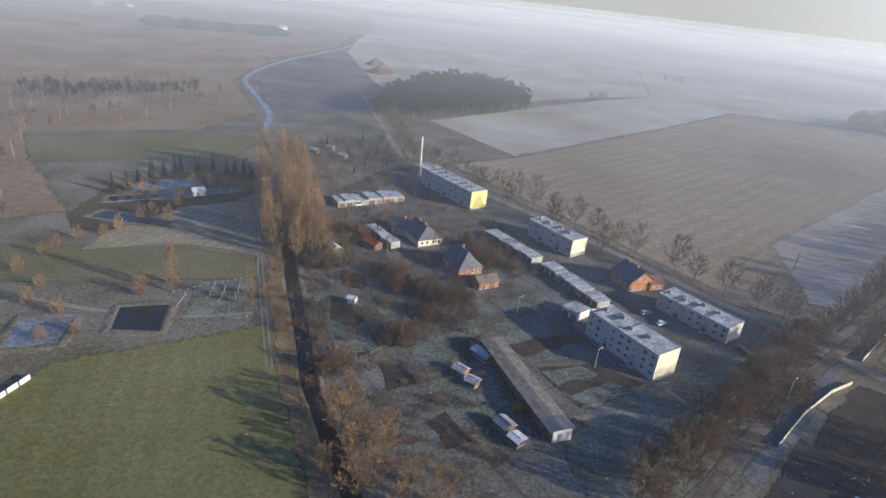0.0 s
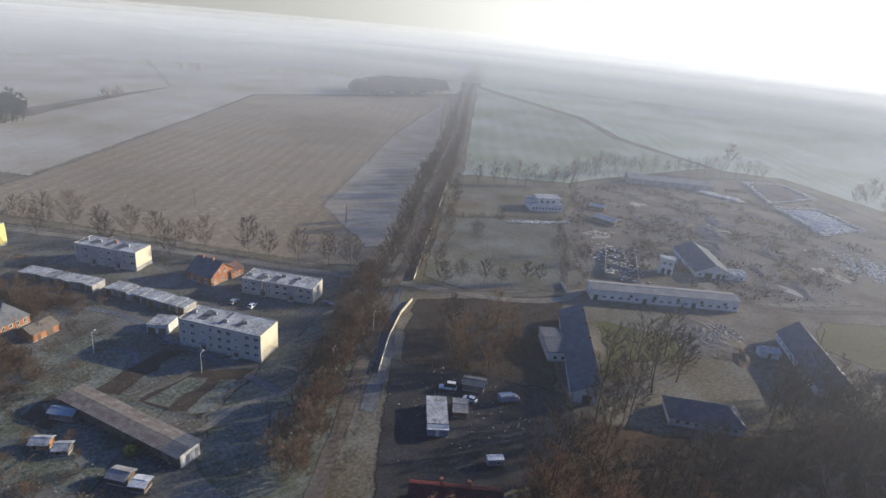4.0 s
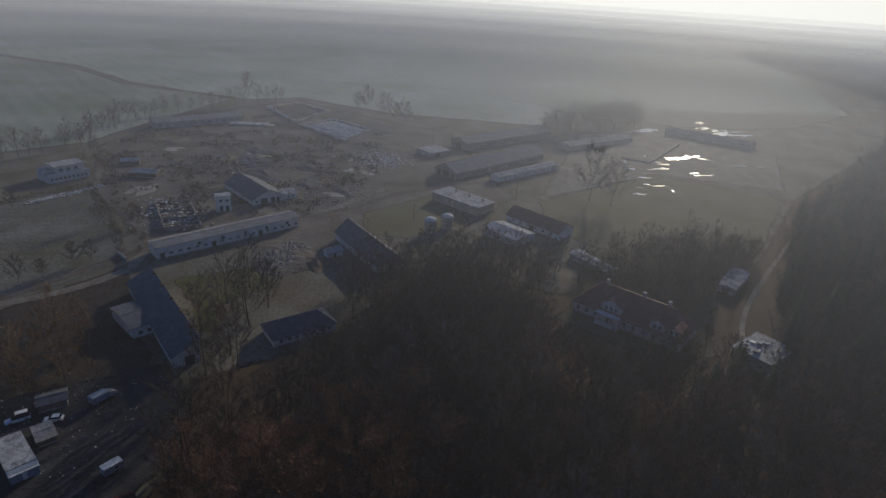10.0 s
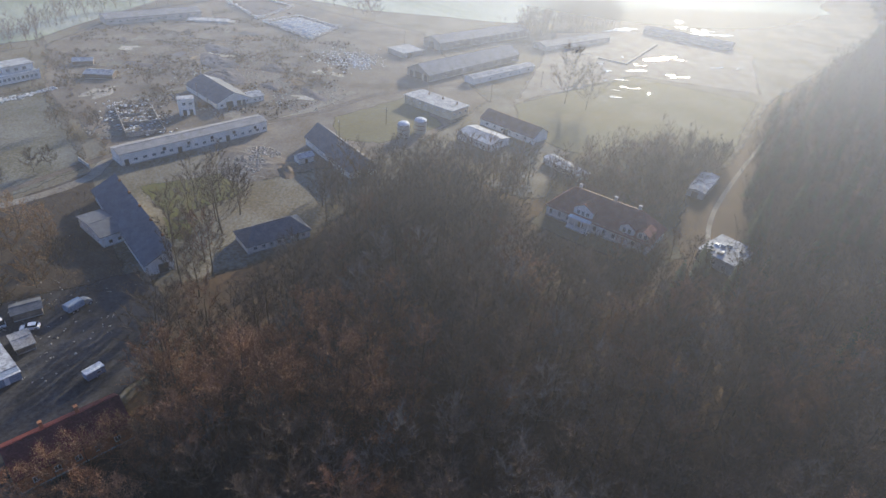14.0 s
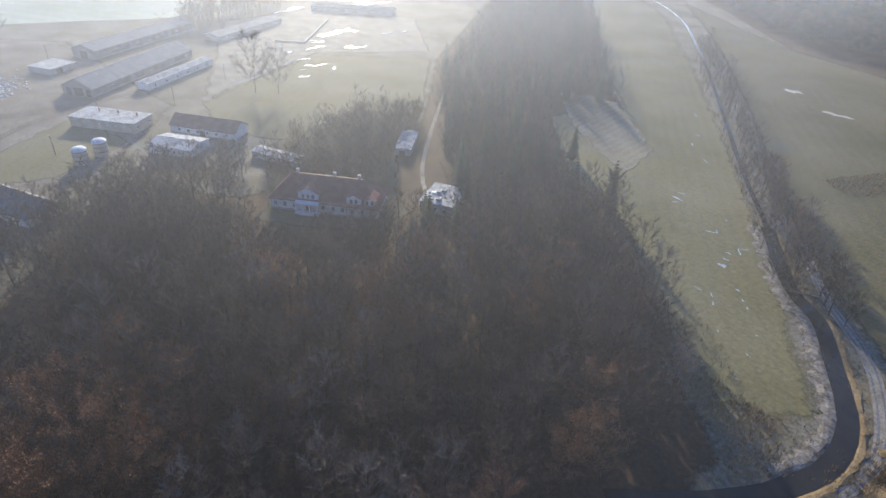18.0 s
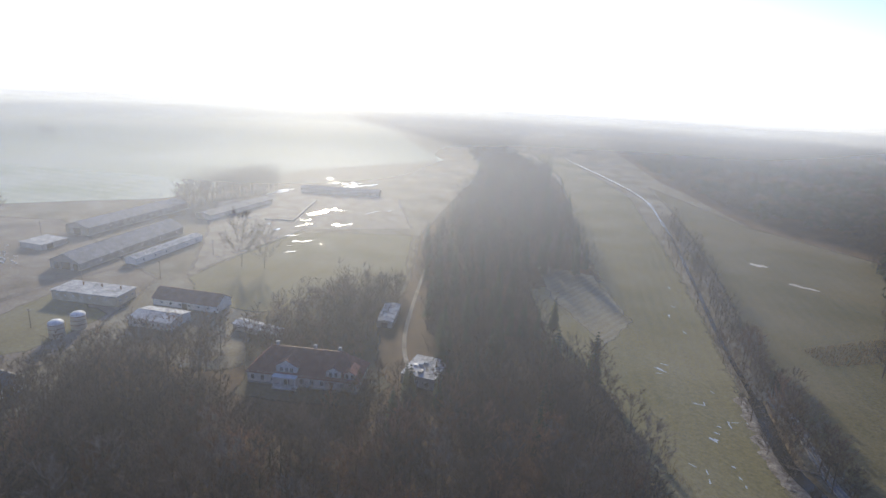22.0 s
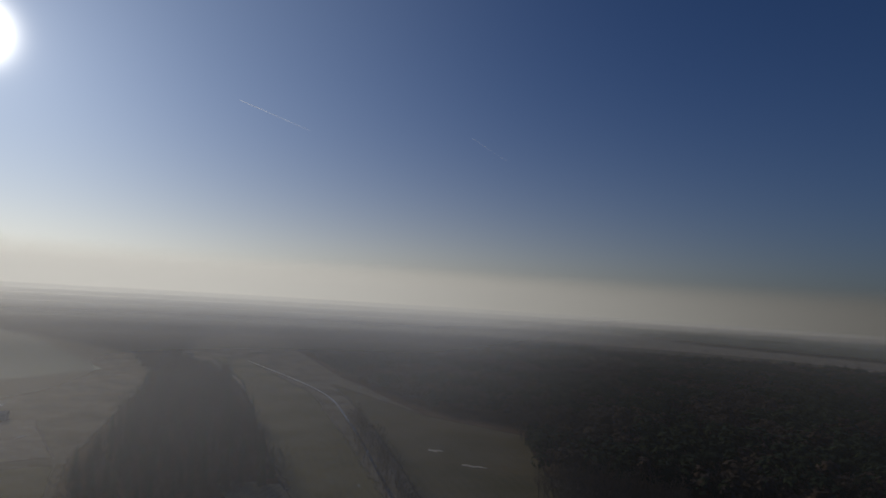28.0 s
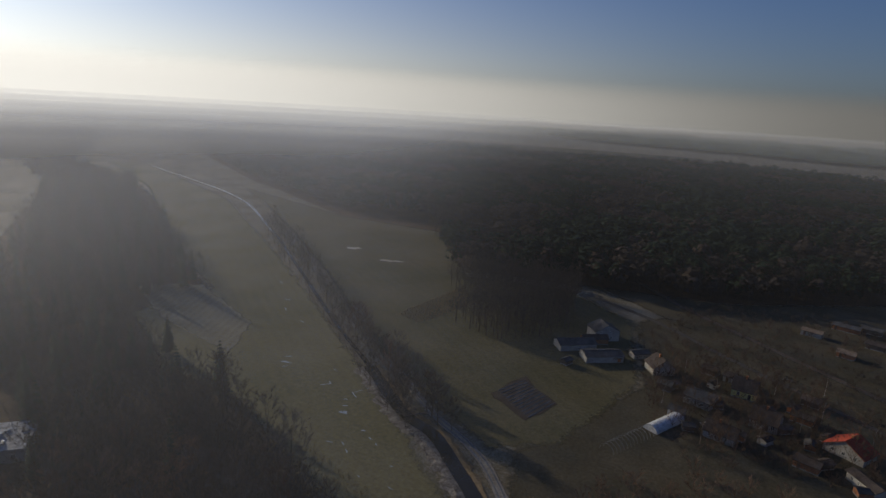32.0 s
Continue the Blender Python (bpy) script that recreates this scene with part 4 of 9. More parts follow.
def haze_ring(radius, much, z0, z1, z2, z3, air=1.0, south=1.0):
    """Plain backdrop: far haze painted as emission, brightest towards the sun, thinning out upwards and at its foot."""
    bm = bmesh.new()
    prev = None
    for z in (0.0, z1, z2, z3):
        row = [bm.verts.new((radius * math.cos(k * math.tau / 128), radius * math.sin(k * math.tau / 128), z)) for k in range(128)]
        if prev:
            for k in range(128):
                bm.faces.new((prev[k], row[k], row[(k + 1) % 128], prev[(k + 1) % 128]))
        prev = row
    m = bpy.data.materials.new("far_haze_glow")
    m.use_nodes = True
    n, ln = m.node_tree.nodes, m.node_tree.links
    n.remove(n["Principled BSDF"])
    pos = n.new("ShaderNodeNewGeometry").outputs["Position"]
    cut = n.new("ShaderNodeSeparateXYZ")
    ln.new(pos, cut.inputs[0])
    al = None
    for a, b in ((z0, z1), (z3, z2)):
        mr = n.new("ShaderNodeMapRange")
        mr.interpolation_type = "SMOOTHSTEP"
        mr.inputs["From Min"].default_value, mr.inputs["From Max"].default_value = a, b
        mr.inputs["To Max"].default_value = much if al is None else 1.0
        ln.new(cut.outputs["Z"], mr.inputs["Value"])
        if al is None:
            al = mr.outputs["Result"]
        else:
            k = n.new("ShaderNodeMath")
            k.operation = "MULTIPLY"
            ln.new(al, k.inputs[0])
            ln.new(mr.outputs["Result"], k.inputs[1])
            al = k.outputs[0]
    # the painted haze is made thinner over the southern hills
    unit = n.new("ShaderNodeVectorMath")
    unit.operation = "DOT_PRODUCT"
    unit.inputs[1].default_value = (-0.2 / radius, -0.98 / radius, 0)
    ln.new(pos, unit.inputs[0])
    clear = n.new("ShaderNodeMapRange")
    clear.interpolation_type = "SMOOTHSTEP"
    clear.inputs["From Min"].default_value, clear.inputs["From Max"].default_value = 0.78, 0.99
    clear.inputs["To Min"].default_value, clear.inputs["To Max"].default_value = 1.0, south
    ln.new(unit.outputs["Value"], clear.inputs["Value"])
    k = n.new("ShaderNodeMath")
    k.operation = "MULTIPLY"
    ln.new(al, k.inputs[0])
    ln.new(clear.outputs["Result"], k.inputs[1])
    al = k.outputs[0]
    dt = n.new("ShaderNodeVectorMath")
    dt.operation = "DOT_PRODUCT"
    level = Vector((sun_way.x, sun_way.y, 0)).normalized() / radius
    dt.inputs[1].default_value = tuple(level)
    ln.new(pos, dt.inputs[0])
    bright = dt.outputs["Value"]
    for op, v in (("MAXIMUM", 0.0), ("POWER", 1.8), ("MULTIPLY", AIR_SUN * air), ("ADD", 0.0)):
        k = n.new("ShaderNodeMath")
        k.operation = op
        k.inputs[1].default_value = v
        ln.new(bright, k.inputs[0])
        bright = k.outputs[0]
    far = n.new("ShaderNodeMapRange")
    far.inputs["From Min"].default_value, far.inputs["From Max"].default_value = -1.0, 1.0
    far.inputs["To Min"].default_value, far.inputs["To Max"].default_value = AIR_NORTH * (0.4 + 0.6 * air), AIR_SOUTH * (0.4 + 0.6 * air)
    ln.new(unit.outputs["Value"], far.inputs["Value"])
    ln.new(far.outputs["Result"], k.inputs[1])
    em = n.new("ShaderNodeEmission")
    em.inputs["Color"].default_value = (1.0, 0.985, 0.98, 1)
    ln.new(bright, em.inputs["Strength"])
    tr, mx = n.new("ShaderNodeBsdfTransparent"), n.new("ShaderNodeMixShader")
    ln.new(al, mx.inputs[0])
    ln.new(tr.outputs[0], mx.inputs[1])
    ln.new(em.outputs[0], mx.inputs[2])
    ln.new(mx.outputs[0], n["Material Output"].inputs["Surface"])
    return solid("backdrop", bm, m, "glowing ring painted as haze before the far horizon", "backdrop", kind="structure")


# emission strengths of the painted haze: north, south and towards the sun
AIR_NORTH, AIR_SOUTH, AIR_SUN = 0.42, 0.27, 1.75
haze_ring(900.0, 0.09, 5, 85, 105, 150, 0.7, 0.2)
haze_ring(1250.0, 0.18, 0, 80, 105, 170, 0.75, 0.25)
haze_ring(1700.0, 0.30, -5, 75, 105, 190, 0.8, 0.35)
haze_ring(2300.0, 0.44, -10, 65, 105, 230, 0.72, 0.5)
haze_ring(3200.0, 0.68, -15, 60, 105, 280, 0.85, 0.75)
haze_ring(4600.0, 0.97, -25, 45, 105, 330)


# ---- buildings ----
WINDOWS = {}


def window_at(parent, m, w, h, panes=2, name="window"):
    """A window with a frame, a sill and its panes, whose outside looks along -y of m, with its sill's middle at m."""
    key = (round(w, 2), round(h, 2), panes)
    if key not in WINDOWS:
        t = 0.09
        fr = [(-w / 2, w / 2, -0.06, 0.0, 0, t), (-w / 2, w / 2, -0.06, 0.0, h - t, h), (-w / 2, -w / 2 + t, -0.06, 0.0, t, h - t), (w / 2 - t, w / 2, -0.06, 0.0, t, h - t)]
        for k in range(1, panes):
            x = -w / 2 + w * k / panes
            fr.append((x - t / 2, x + t / 2, -0.055, 0.0, t, h - t))
        fm = mesh_of("window", boxes(*fr))
        fm.materials.append(M["frame"])
        pw = (w - t * (panes + 1)) / panes
        pm = mesh_of("pane", boxes((-pw / 2, pw / 2, -0.025, -0.005, t, h - t)))
        pm.materials.append(M["glass"])
        sm = mesh_of("sill", boxes((-w / 2 - 0.1, w / 2 + 0.1, -0.14, 0.0, -0.07, -0.005)))
        sm.materials.append(M["concrete"])
        WINDOWS[key] = (fm, pm, sm, pw, t)
    fm, pm, sm, pw, t = WINDOWS[key]
    ob = part(name, fm, None, parent)
    ob.matrix_local = m
    for k in range(panes):
        p = part("pane", pm, None, ob)
        p.location.x = -w / 2 + t + pw / 2 + k * (pw + t)
    part("sill", sm, None, ob)
    return ob


def panel_at(parent, name, m, w, h, material, deep=0.06, label=""):
    """A door or hatch leaf proud of the wall, with its foot's middle at m."""
    ob = part(name, boxes((-w / 2, w / 2, -deep, 0, 0, h), (-w / 2 + 0.12, w / 2 - 0.12, -deep - 0.03, -deep, 0.12, h * 0.45), (-w / 2 + 0.12, w / 2 - 0.12, -deep - 0.03, -deep, h * 0.52, h - 0.12)), material, parent, label)
    ob.matrix_local = m
    return ob


def face(side, L, W, u, z):
    """The pose on a wall of a house L by W: front, back, left or right, u along it from its left end as one stands before it."""
    if side == "front":
        return pose(u, 0, z)
    if side == "back":
        return pose(L - u, W, z, 0, 0, 180)
    if side == "right":
        return pose(L, u, z, 0, 0, 90)
    return pose(0, W - u, z, 0, 0, -90)


def roof_shell(L, W, eave, ridge, axis="x", hip0=0.0, hip1=0.0, over=0.4, thick=0.18):
    A, B = (L, W) if axis == "x" else (W, L)
    slope = (ridge - eave) / (B / 2)
    ze = eave - over * slope
    flat = [(-over, -over, ze), (A + over, -over, ze), (A + over, B + over, ze), (-over, B + over, ze), (-over + hip0, B / 2, ridge), (A + over - hip1, B / 2, ridge)]
    if axis == "y":
        flat = [(y, x, z) for x, y, z in flat]
    faces = [(0, 1, 5, 4), (2, 3, 4, 5)]
    faces += [(1, 2, 5)] if hip1 else []
    faces += [(3, 0, 4)] if hip0 else []
    bm = bmesh.new()
    hi = [bm.verts.new((x, y, z + thick)) for x, y, z in flat]
    lo = [bm.verts.new(p) for p in flat]
    for f in faces:
        bm.faces.new([hi[i] for i in f])
        bm.faces.new([lo[i] for i in f[::-1]])
    rim = [(0, 1), (2, 3)] + ([(1, 2)] if hip1 else [(1, 5), (5, 2)]) + ([(3, 0)] if hip0 else [(3, 4), (4, 0)])
    for i, j in rim:
        bm.faces.new((lo[i], lo[j], hi[j], hi[i]))
    bmesh.ops.recalc_face_normals(bm, faces=bm.faces)
    return bm


def gable_walls(L, W, eave, ridge, axis="x", hip0=0.0, hip1=0.0):
    bm = bmesh.new()
    box(bm, 0, L, 0, W, -0.3, eave)
    for end, hip in ((0, hip0), (1, hip1)):
        if hip:
            continue
        if axis == "x":
            x = 0.0 if not end else L - 0.25
            pts = [(x, 0), (x, W), (x, W / 2)]
            a = [bm.verts.new((x, y, z)) for (x, y), z in zip(pts, (eave, eave, ridge))]
            b = [bm.verts.new((x + 0.25, y, z)) for (x, y), z in zip(pts, (eave, eave, ridge))]
        else:
            y = 0.0 if not end else W - 0.25
            pts = [(0, y), (L, y), (L / 2, y)]
            a = [bm.verts.new((x, y, z)) for (x, y), z in zip(pts, (eave, eave, ridge))]
            b = [bm.verts.new((x, y + 0.25, z)) for (x, y), z in zip(pts, (eave, eave, ridge))]
        bm.faces.new(a)
        bm.faces.new(b[::-1])
        for i in range(3):
            j = (i + 1) % 3
            bm.faces.new((a[i], b[i], b[j], a[j]))
    bmesh.ops.recalc_face_normals(bm, faces=bm.faces)
    return bm


def chimney_on(parent, x, y, z, h=1.4, w=0.6, material=None):
    c = part("chimney", boxes((x - w / 2, x + w / 2, y - w / 2, y + w / 2, z - 1.0, z + h), (x - w / 2 - 0.08, x + w / 2 + 0.08, y - w / 2 - 0.08, y + w / 2 + 0.08, z + h, z + h + 0.12)), material or M["brick"], parent)
    return c


def house(name, a, b, depth, eave, ridge, wall, roof, label, category="house", axis="x", hip0=0.0, hip1=0.0, front=(), right=(), left=(), back=(), chimneys=(), group="", over=0.4):
    """A house with a pitched roof; front, right, left and back list (kind, u, z, w, h)."""
    m, L = on_line(a, b)
    ob = thing(name, m, label, category, group)
    part("wall", gable_walls(L, depth, eave, ridge, axis, hip0, hip1), M[wall], ob)
    part("plinth", boxes((-0.05, L + 0.05, -0.05, depth + 0.05, -0.3, 0.35)), M["concrete"], ob)
    rf = part("roof", roof_shell(L, depth, eave, ridge, axis, hip0, hip1, over), M[roof], ob)
    if axis == "x":
        part("ridge_cap", boxes((hip0, L - hip1, depth / 2 - 0.15, depth / 2 + 0.15, ridge + 0.1, ridge + 0.26)), M[roof], rf)
    else:
        part("ridge_cap", boxes((L / 2 - 0.15, L / 2 + 0.15, hip0, depth - hip1, ridge + 0.1, ridge + 0.26)), M[roof], rf)
    for side, rows in (("front", front), ("right", right), ("left", left), ("back", back)):
        for kind, u, z, w, h in rows:
            p = face(side, L, depth, u, z)
            if kind == "window":
                window_at(ob, p, w, h, 1 if w < 0.9 else 2)
            else:
                panel_at(ob, "door" if kind != "gate" else "gate", p, w, h, M["door"] if kind == "door" else M["dark"] if kind == "gap" else M["board"])
    for x, y, h in chimneys:
        chimney_on(ob, x, y, ridge, h)
    return ob


def evenly(n, L, z, w, h, kind="window", margin=1.0):
    return [(kind, margin + (L - 2 * margin) * (k + 0.5) / n, z, w, h) for k in range(n)]


def apartment_block(a, b, depth, high, floors, cols, wall, end_wall, label, stairs=(0.3, 0.7), plinth=0.8, gable_mark=False):
    """A flat-roofed block of flats."""
    m, L = on_line(a, b)
    rng = random.Random(label)
    ob = thing("apartment_block", m, label, "apartment block", "village blocks of flats")
    part("wall", boxes((0.2, L - 0.2, 0, depth, -0.3, high - 0.25)), M[wall], ob)
    ends = [part("end_wall", boxes((L - 0.2, L + 0.03, -0.03, depth + 0.03, -0.3, high + 0.15)), M[end_wall], ob), part("end_wall", boxes((-0.03, 0.2, -0.03, depth + 0.03, -0.3, high + 0.15)), M[end_wall], ob)]
    if gable_mark:
        bm = bmesh.new()
        pts = [(L + 0.05, depth * 0.12, 0.9), (L + 0.05, depth * 0.88, 0.9), (L + 0.05, depth * 0.62, high * 0.72), (L + 0.05, depth * 0.38, high * 0.72)]
        lo = [bm.verts.new(p) for p in pts]
        hi = [bm.verts.new((x + 0.03, y, z)) for x, y, z in pts]
        bm.faces.new(hi)
        for i in range(4):
            j = (i + 1) % 4
            bm.faces.new((lo[i], lo[j], hi[j], hi[i]))
        part("painted_panel", bm, M["ochre"], ends[0], "darker ochre painted field on the end wall")
    part("plinth", boxes((-0.06, L + 0.06, -0.06, depth + 0.06, -0.3, plinth)), M["concrete"], ob)
    rf = part("roof", boxes((0.2, L - 0.2, -0.35, depth + 0.35, high - 0.25, high)), M["felt"], ob, "flat felt roof with frost")
    part("parapet", boxes((0.2, L - 0.2, -0.35, -0.2, high, high + 0.14), (0.2, L - 0.2, depth + 0.2, depth + 0.35, high, high + 0.14)), M["concrete"], rf)
    for k in range(int(L / 6.0)):
        x, y = 2 + k * 5.9 + rng.uniform(-0.5, 0.5), depth * rng.choice((0.35, 0.5, 0.65))
        w = rng.uniform(0.5, 0.8)
        part("chimney", boxes((x - w, x + w, y - 0.3, y + 0.3, high, high + 1.05), (x - w - 0.08, x + w + 0.08, y - 0.38, y + 0.38, high + 1.05, high + 1.17)), M["brick" if rng.random() < 0.15 else "plaster"], rf)
        part("bare_felt", boxes((max(0.4, x - w - rng.uniform(0.8, 3.2)), x - w - 0.1, rng.uniform(0.1, 2.0), depth - rng.uniform(0.1, 3), high + 0.004, high + 0.02)), M["slate"], rf, "thawed dark strip of roofing felt")
    for k in range(3):
        x = L * (0.2 + 0.3 * k)
        bm = bmesh.new()
        tube(bm, (x, depth * 0.4, high), (x, depth * 0.4, high + 2.2), 0.03, 0.02, 4)
        for z in (1.5, 1.8, 2.1):
            tube(bm, (x - 0.5, depth * 0.4, high + z), (x + 0.5, depth * 0.4, high + z), 0.015, 0.015, 3)
        part("aerial", bm, M["steel"], rf)
    storey = (high - plinth - 0.5) / floors
    at = [L * s for s in stairs]
    for f in range(floors):
        z = plinth + 0.8 + f * storey
        for side in ("front", "back"):
            for k in range(cols):
                u = L * (k + 0.5) / cols
                if side == "front" and min(abs(u - s) for s in at) < 1.1:
                    continue
                window_at(ob, face(side, L, depth, u, z), 1.5 if k % 3 else 1.0, 1.35, 2)
        for s in at:
            if f:
                window_at(ob, face("front", L, depth, s, z - storey * 0.45), 1.2, 0.9, 2, "stair_window")
    for s in at:
        d = panel_at(ob, "door", pose(s, 0, 0.15), 1.5, 2.1, M["door"])
        part("canopy", boxes((-1.2, 1.2, -1.4, 0.0, 2.3, 2.45)), M["concrete"], d)
        part("step", boxes((-1.1, 1.1, -1.3, -0.1, -0.15, 0.0)), M["concrete"], d)
    for k in range(cols):
        u = L * (k + 0.5) / cols
        window_at(ob, face("front", L, depth, u, 0.2), 0.8, 0.4, 1, "cellar_window")
    return ob


apartment_block((58.5, 167), (73, 143.5), 9.8, 9.0, 3, 9, "panel", "cream", "three-storey grey block of flats with cream end wall")
apartment_block((90, 190), (106, 168), 9.4, 6.0, 2, 9, "plaster", "panel", "low grey two-storey block of flats with frosted roof")
apartment_block((51, 249.5), (66, 228), 9.0, 7.6, 2, 8, "plaster", "cream", "grey block of flats with sunlit cream end wall", plinth=1.6)
apartment_block((1, 310), (26, 275), 10.0, 9.0, 3, 12, "mint", "yellow", "mint green block of flats with a yellow end wall", stairs=(0.17, 0.5, 0.83), gable_mark=True)

# the tall boiler chimney and its house
m, L = on_line((0, 322), (9, 330))
ob = thing("boiler_house", m, "low boiler house with pale frosted roof", "boiler house")
part("wall", boxes((0, L, 0, 7, -0.3, 4.6)), M["plaster"], ob)
part("roof", boxes((-0.3, L + 0.3, -0.3, 7.3, 4.6, 4.9)), M["felt"], ob)
for k in range(3):
    window_at(ob, face("front", L, 7, 2 + k * 4, 2.2), 1.6, 1.4)
ob = thing("smokestack", pose(0, 324, 0), "tall slim pale metal smokestack", "chimney")
bm = bmesh.new()
tube(bm, (0, 0, 0), (0, 0, 22), 0.62, 0.42, 12)
part("shaft", bm, M["frame"], ob)
bm = bmesh.new()
tube(bm, (0, 0, 0), (0, 0, 1.2), 1.1, 1.0, 12)
part("base", bm, M["concrete"], ob)
bm = bmesh.new()
for z in (8, 15, 21.6):
    tube(bm, (0, 0, z), (0, 0, z + 0.25), 0.72, 0.72, 12)
part("band", bm, M["steel"], ob)

house("house", (2, 224.5), (12, 230), 14, 3.2, 7.4, "cream", "slate", "cream farmhouse with blue-grey slate roof", axis="y", hip0=4.0, front=[("window", 1.8, 1.0, 1.2, 1.3), ("window", 4.2, 1.0, 1.2, 1.3), ("window", 7.0, 1.0, 1.2, 1.3), ("window", 9.6, 1.0, 1.2, 1.3)], left=evenly(5, 14, 1.0, 1.1, 1.3), chimneys=[(5.5, 5, 1.2), (5.5, 10, 1.2)])
house("house", (-10, 238), (-1, 233), 9, 3.0, 6.0, "plaster", "slate", "low annexe with slate roof behind the farmhouse", axis="x", front=evenly(3, 10, 1.0, 1.1, 1.2), chimneys=[(4, 4.5, 1.0)])
house("house", (18, 201), (27, 205.5), 14, 3.0, 8.2, "brick", "slate", "red brick house with steep dark slate roof", axis="y", hip0=3.6, hip1=3.0, front=[("window", 1.6, 0.9, 1.1, 1.4), ("window", 4.0, 0.9, 1.1, 1.4), ("window", 6.2, 0.9, 1.1, 1.4), ("window", 8.6, 0.9, 1.1, 1.4)], left=evenly(4, 14, 0.9, 1.1, 1.4), chimneys=[(5, 7, 1.2)])
house("brick_shed", (25, 191.5), (32.5, 195.2), 6, 2.6, 4.2, "brick", "shedroof", "small brick shed with worn tile roof", "shed", front=[("door", 2, 0, 1.0, 2.0), ("gate", 5.5, 0, 2.2, 2.2)])
house("house", (83, 200.5), (94, 204.8), 12, 3.6, 7.8, "brick", "slate", "orange brick gabled house with slate roof", axis="y", front=[("window", 2.0, 1.0, 1.1, 1.4), ("window", 5.5, 1.0, 1.1, 1.4), ("window", 9.2, 1.0, 1.1, 1.4), ("window", 4.3, 4.0, 1.0, 1.3), ("window", 7.0, 4.0, 1.0, 1.3)], left=evenly(3, 12, 1.0, 1.1, 1.4), chimneys=[(5.5, 4, 1.3), (5.5, 9, 1.2)])
house("annexe", (92, 203), (98, 205.5), 7, 2.8, 4.6, "brick", "tile", "low brick annexe of the gabled house", "annexe", front=evenly(2, 6.5, 0.9, 1.0, 1.2))


def garage_row(a, b, depth, bays, high, label, steps=(0.0,), wall="plaster"):
    """A row of flat-roofed garages, with roofs stepping in height."""
    m, L = on_line(a, b)
    ob = thing("garage_row", m, label, "garages")
    w = L / bays
    for k in range(bays):
        h = high + steps[k % len(steps)]
        dy = 0.25 * ((k * 7) % 3)
        wl = part("garage", boxes((k * w, k * w + w - 0.03, dy, depth, -0.3, h)), M[wall], ob)
        rf = part("roof", boxes((k * w - 0.1, k * w + w - 0.13 + 0.2, dy - 0.25, depth + 0.2, h, h + 0.14)), M["felt"], wl, "frosted felt roof")
        d = panel_at(wl, "gate", pose(k * w + w / 2, dy, 0.02), w * 0.75, 2.1, M[("door", "board", "rust", "steel")[(k * 5) % 4]])
        panel_at(wl, "gate", face("back", L, depth, L - k * w - w / 2, 0.02), w * 0.75, 2.1, M[("board", "door", "rust")[k % 3]])
    return ob


garage_row((31, 243), (48, 217.5), 6.0, 10, 2.6, "long low garage row with pale blue-grey roofs", (0.0, 0.06, 0.12))
garage_row((51, 214), (66.5, 184.5), 6.2, 11, 2.6, "row of garages with uneven frosted roofs", (0.0, 0.25, 0.1, -0.2, 0.3))
garage_row((-36, 261), (-6, 278), 9.0, 9, 2.8, "cluster of old garages with patched roofs", (0.0, 0.5, 0.2, -0.3, 0.6))
garage_row((53, 179.5), (57.2, 174.5), 7.0, 2, 3.0, "two white garages beside the flats", (0.0, 0.1), "white")
garage_row((-21, 237), (-9, 220), 4.5, 5, 2.6, "grey sheds with sloping frosted roofs", (0.0, 0.3, 0.1))
house("red_shed", (-20.5, 222.5), (-15, 217.5), 4, 2.2, 3.2, "board", "redtile", "small shed with bright red roof", "shed")

# the long open shed beside the gardens
m, L = on_line((23, 153.5), (37.5, 114))
ob = thing("long_shed", m, "long shed with weathered fibre-cement roof", "shed")
part("wall", boxes((0, L, 0.3, 0.5, -0.2, 3.4), (0, L, 5.9, 6.1, -0.2, 3.4), (0, 0.2, 0.5, 5.9, -0.2, 3.4)), M["board"], ob)
part("end_wall", boxes((L - 0.2, L, 0.5, 5.9, -0.2, 3.4)), M["white"], ob, "whitewashed end wall")
for k in range(4):
    panel_at(ob, "gate", face("right", L, 6.1, 1.2 + k * 1.25, 0.05), 1.0, 2.6, M["concrete" if k % 2 else "foil"])
for k in range(24):
    x0, x1 = k * L / 24, (k + 1) * L / 24
    for j in range(6):
        bm = bmesh.new()
        y0, y1 = -0.5 + 7.4 * j / 6, -0.5 + 7.4 * (j + 1) / 6 - 0.03
        z0, z1 = 3.75 - 0.13 * abs(y0 - 3.2) + 0.008 * (j % 2), 3.75 - 0.13 * abs(y1 - 3.2) + 0.008 * (j % 2)
        v = [bm.verts.new(p) for p in ((x0, y0, z0), (x1 - 0.03, y0, z0), (x1 - 0.03, y1, z1), (x0, y1, z1))]
        w = [bm.verts.new((p.co.x, p.co.y, p.co.z + 0.08)) for p in v]
        bm.faces.new(w)
        bm.faces.new(v[::-1])
        for i in range(4):
            bm.faces.new((v[i], v[(i + 1) % 4], w[(i + 1) % 4], w[i]))
        part("roof_sheet", bm, M["slate" if k > 20 else "shedroof"], ob)
for k in range(9):
    part("post", boxes((2 + k * 4.6 - 0.09, 2 + k * 4.6 + 0.09, -0.35, -0.17, -0.2, 3.3)), M["board"], ob)
house("hen_house", (14, 140), (17, 137.6), 3, 1.9, 2.6, "orange", "felt", "orange boarded hutch with frosted roof", "shed", front=[("gap", 1.0, 0.3, 0.6, 1.3), ("window", 2.6, 0.8, 0.7, 0.6)])
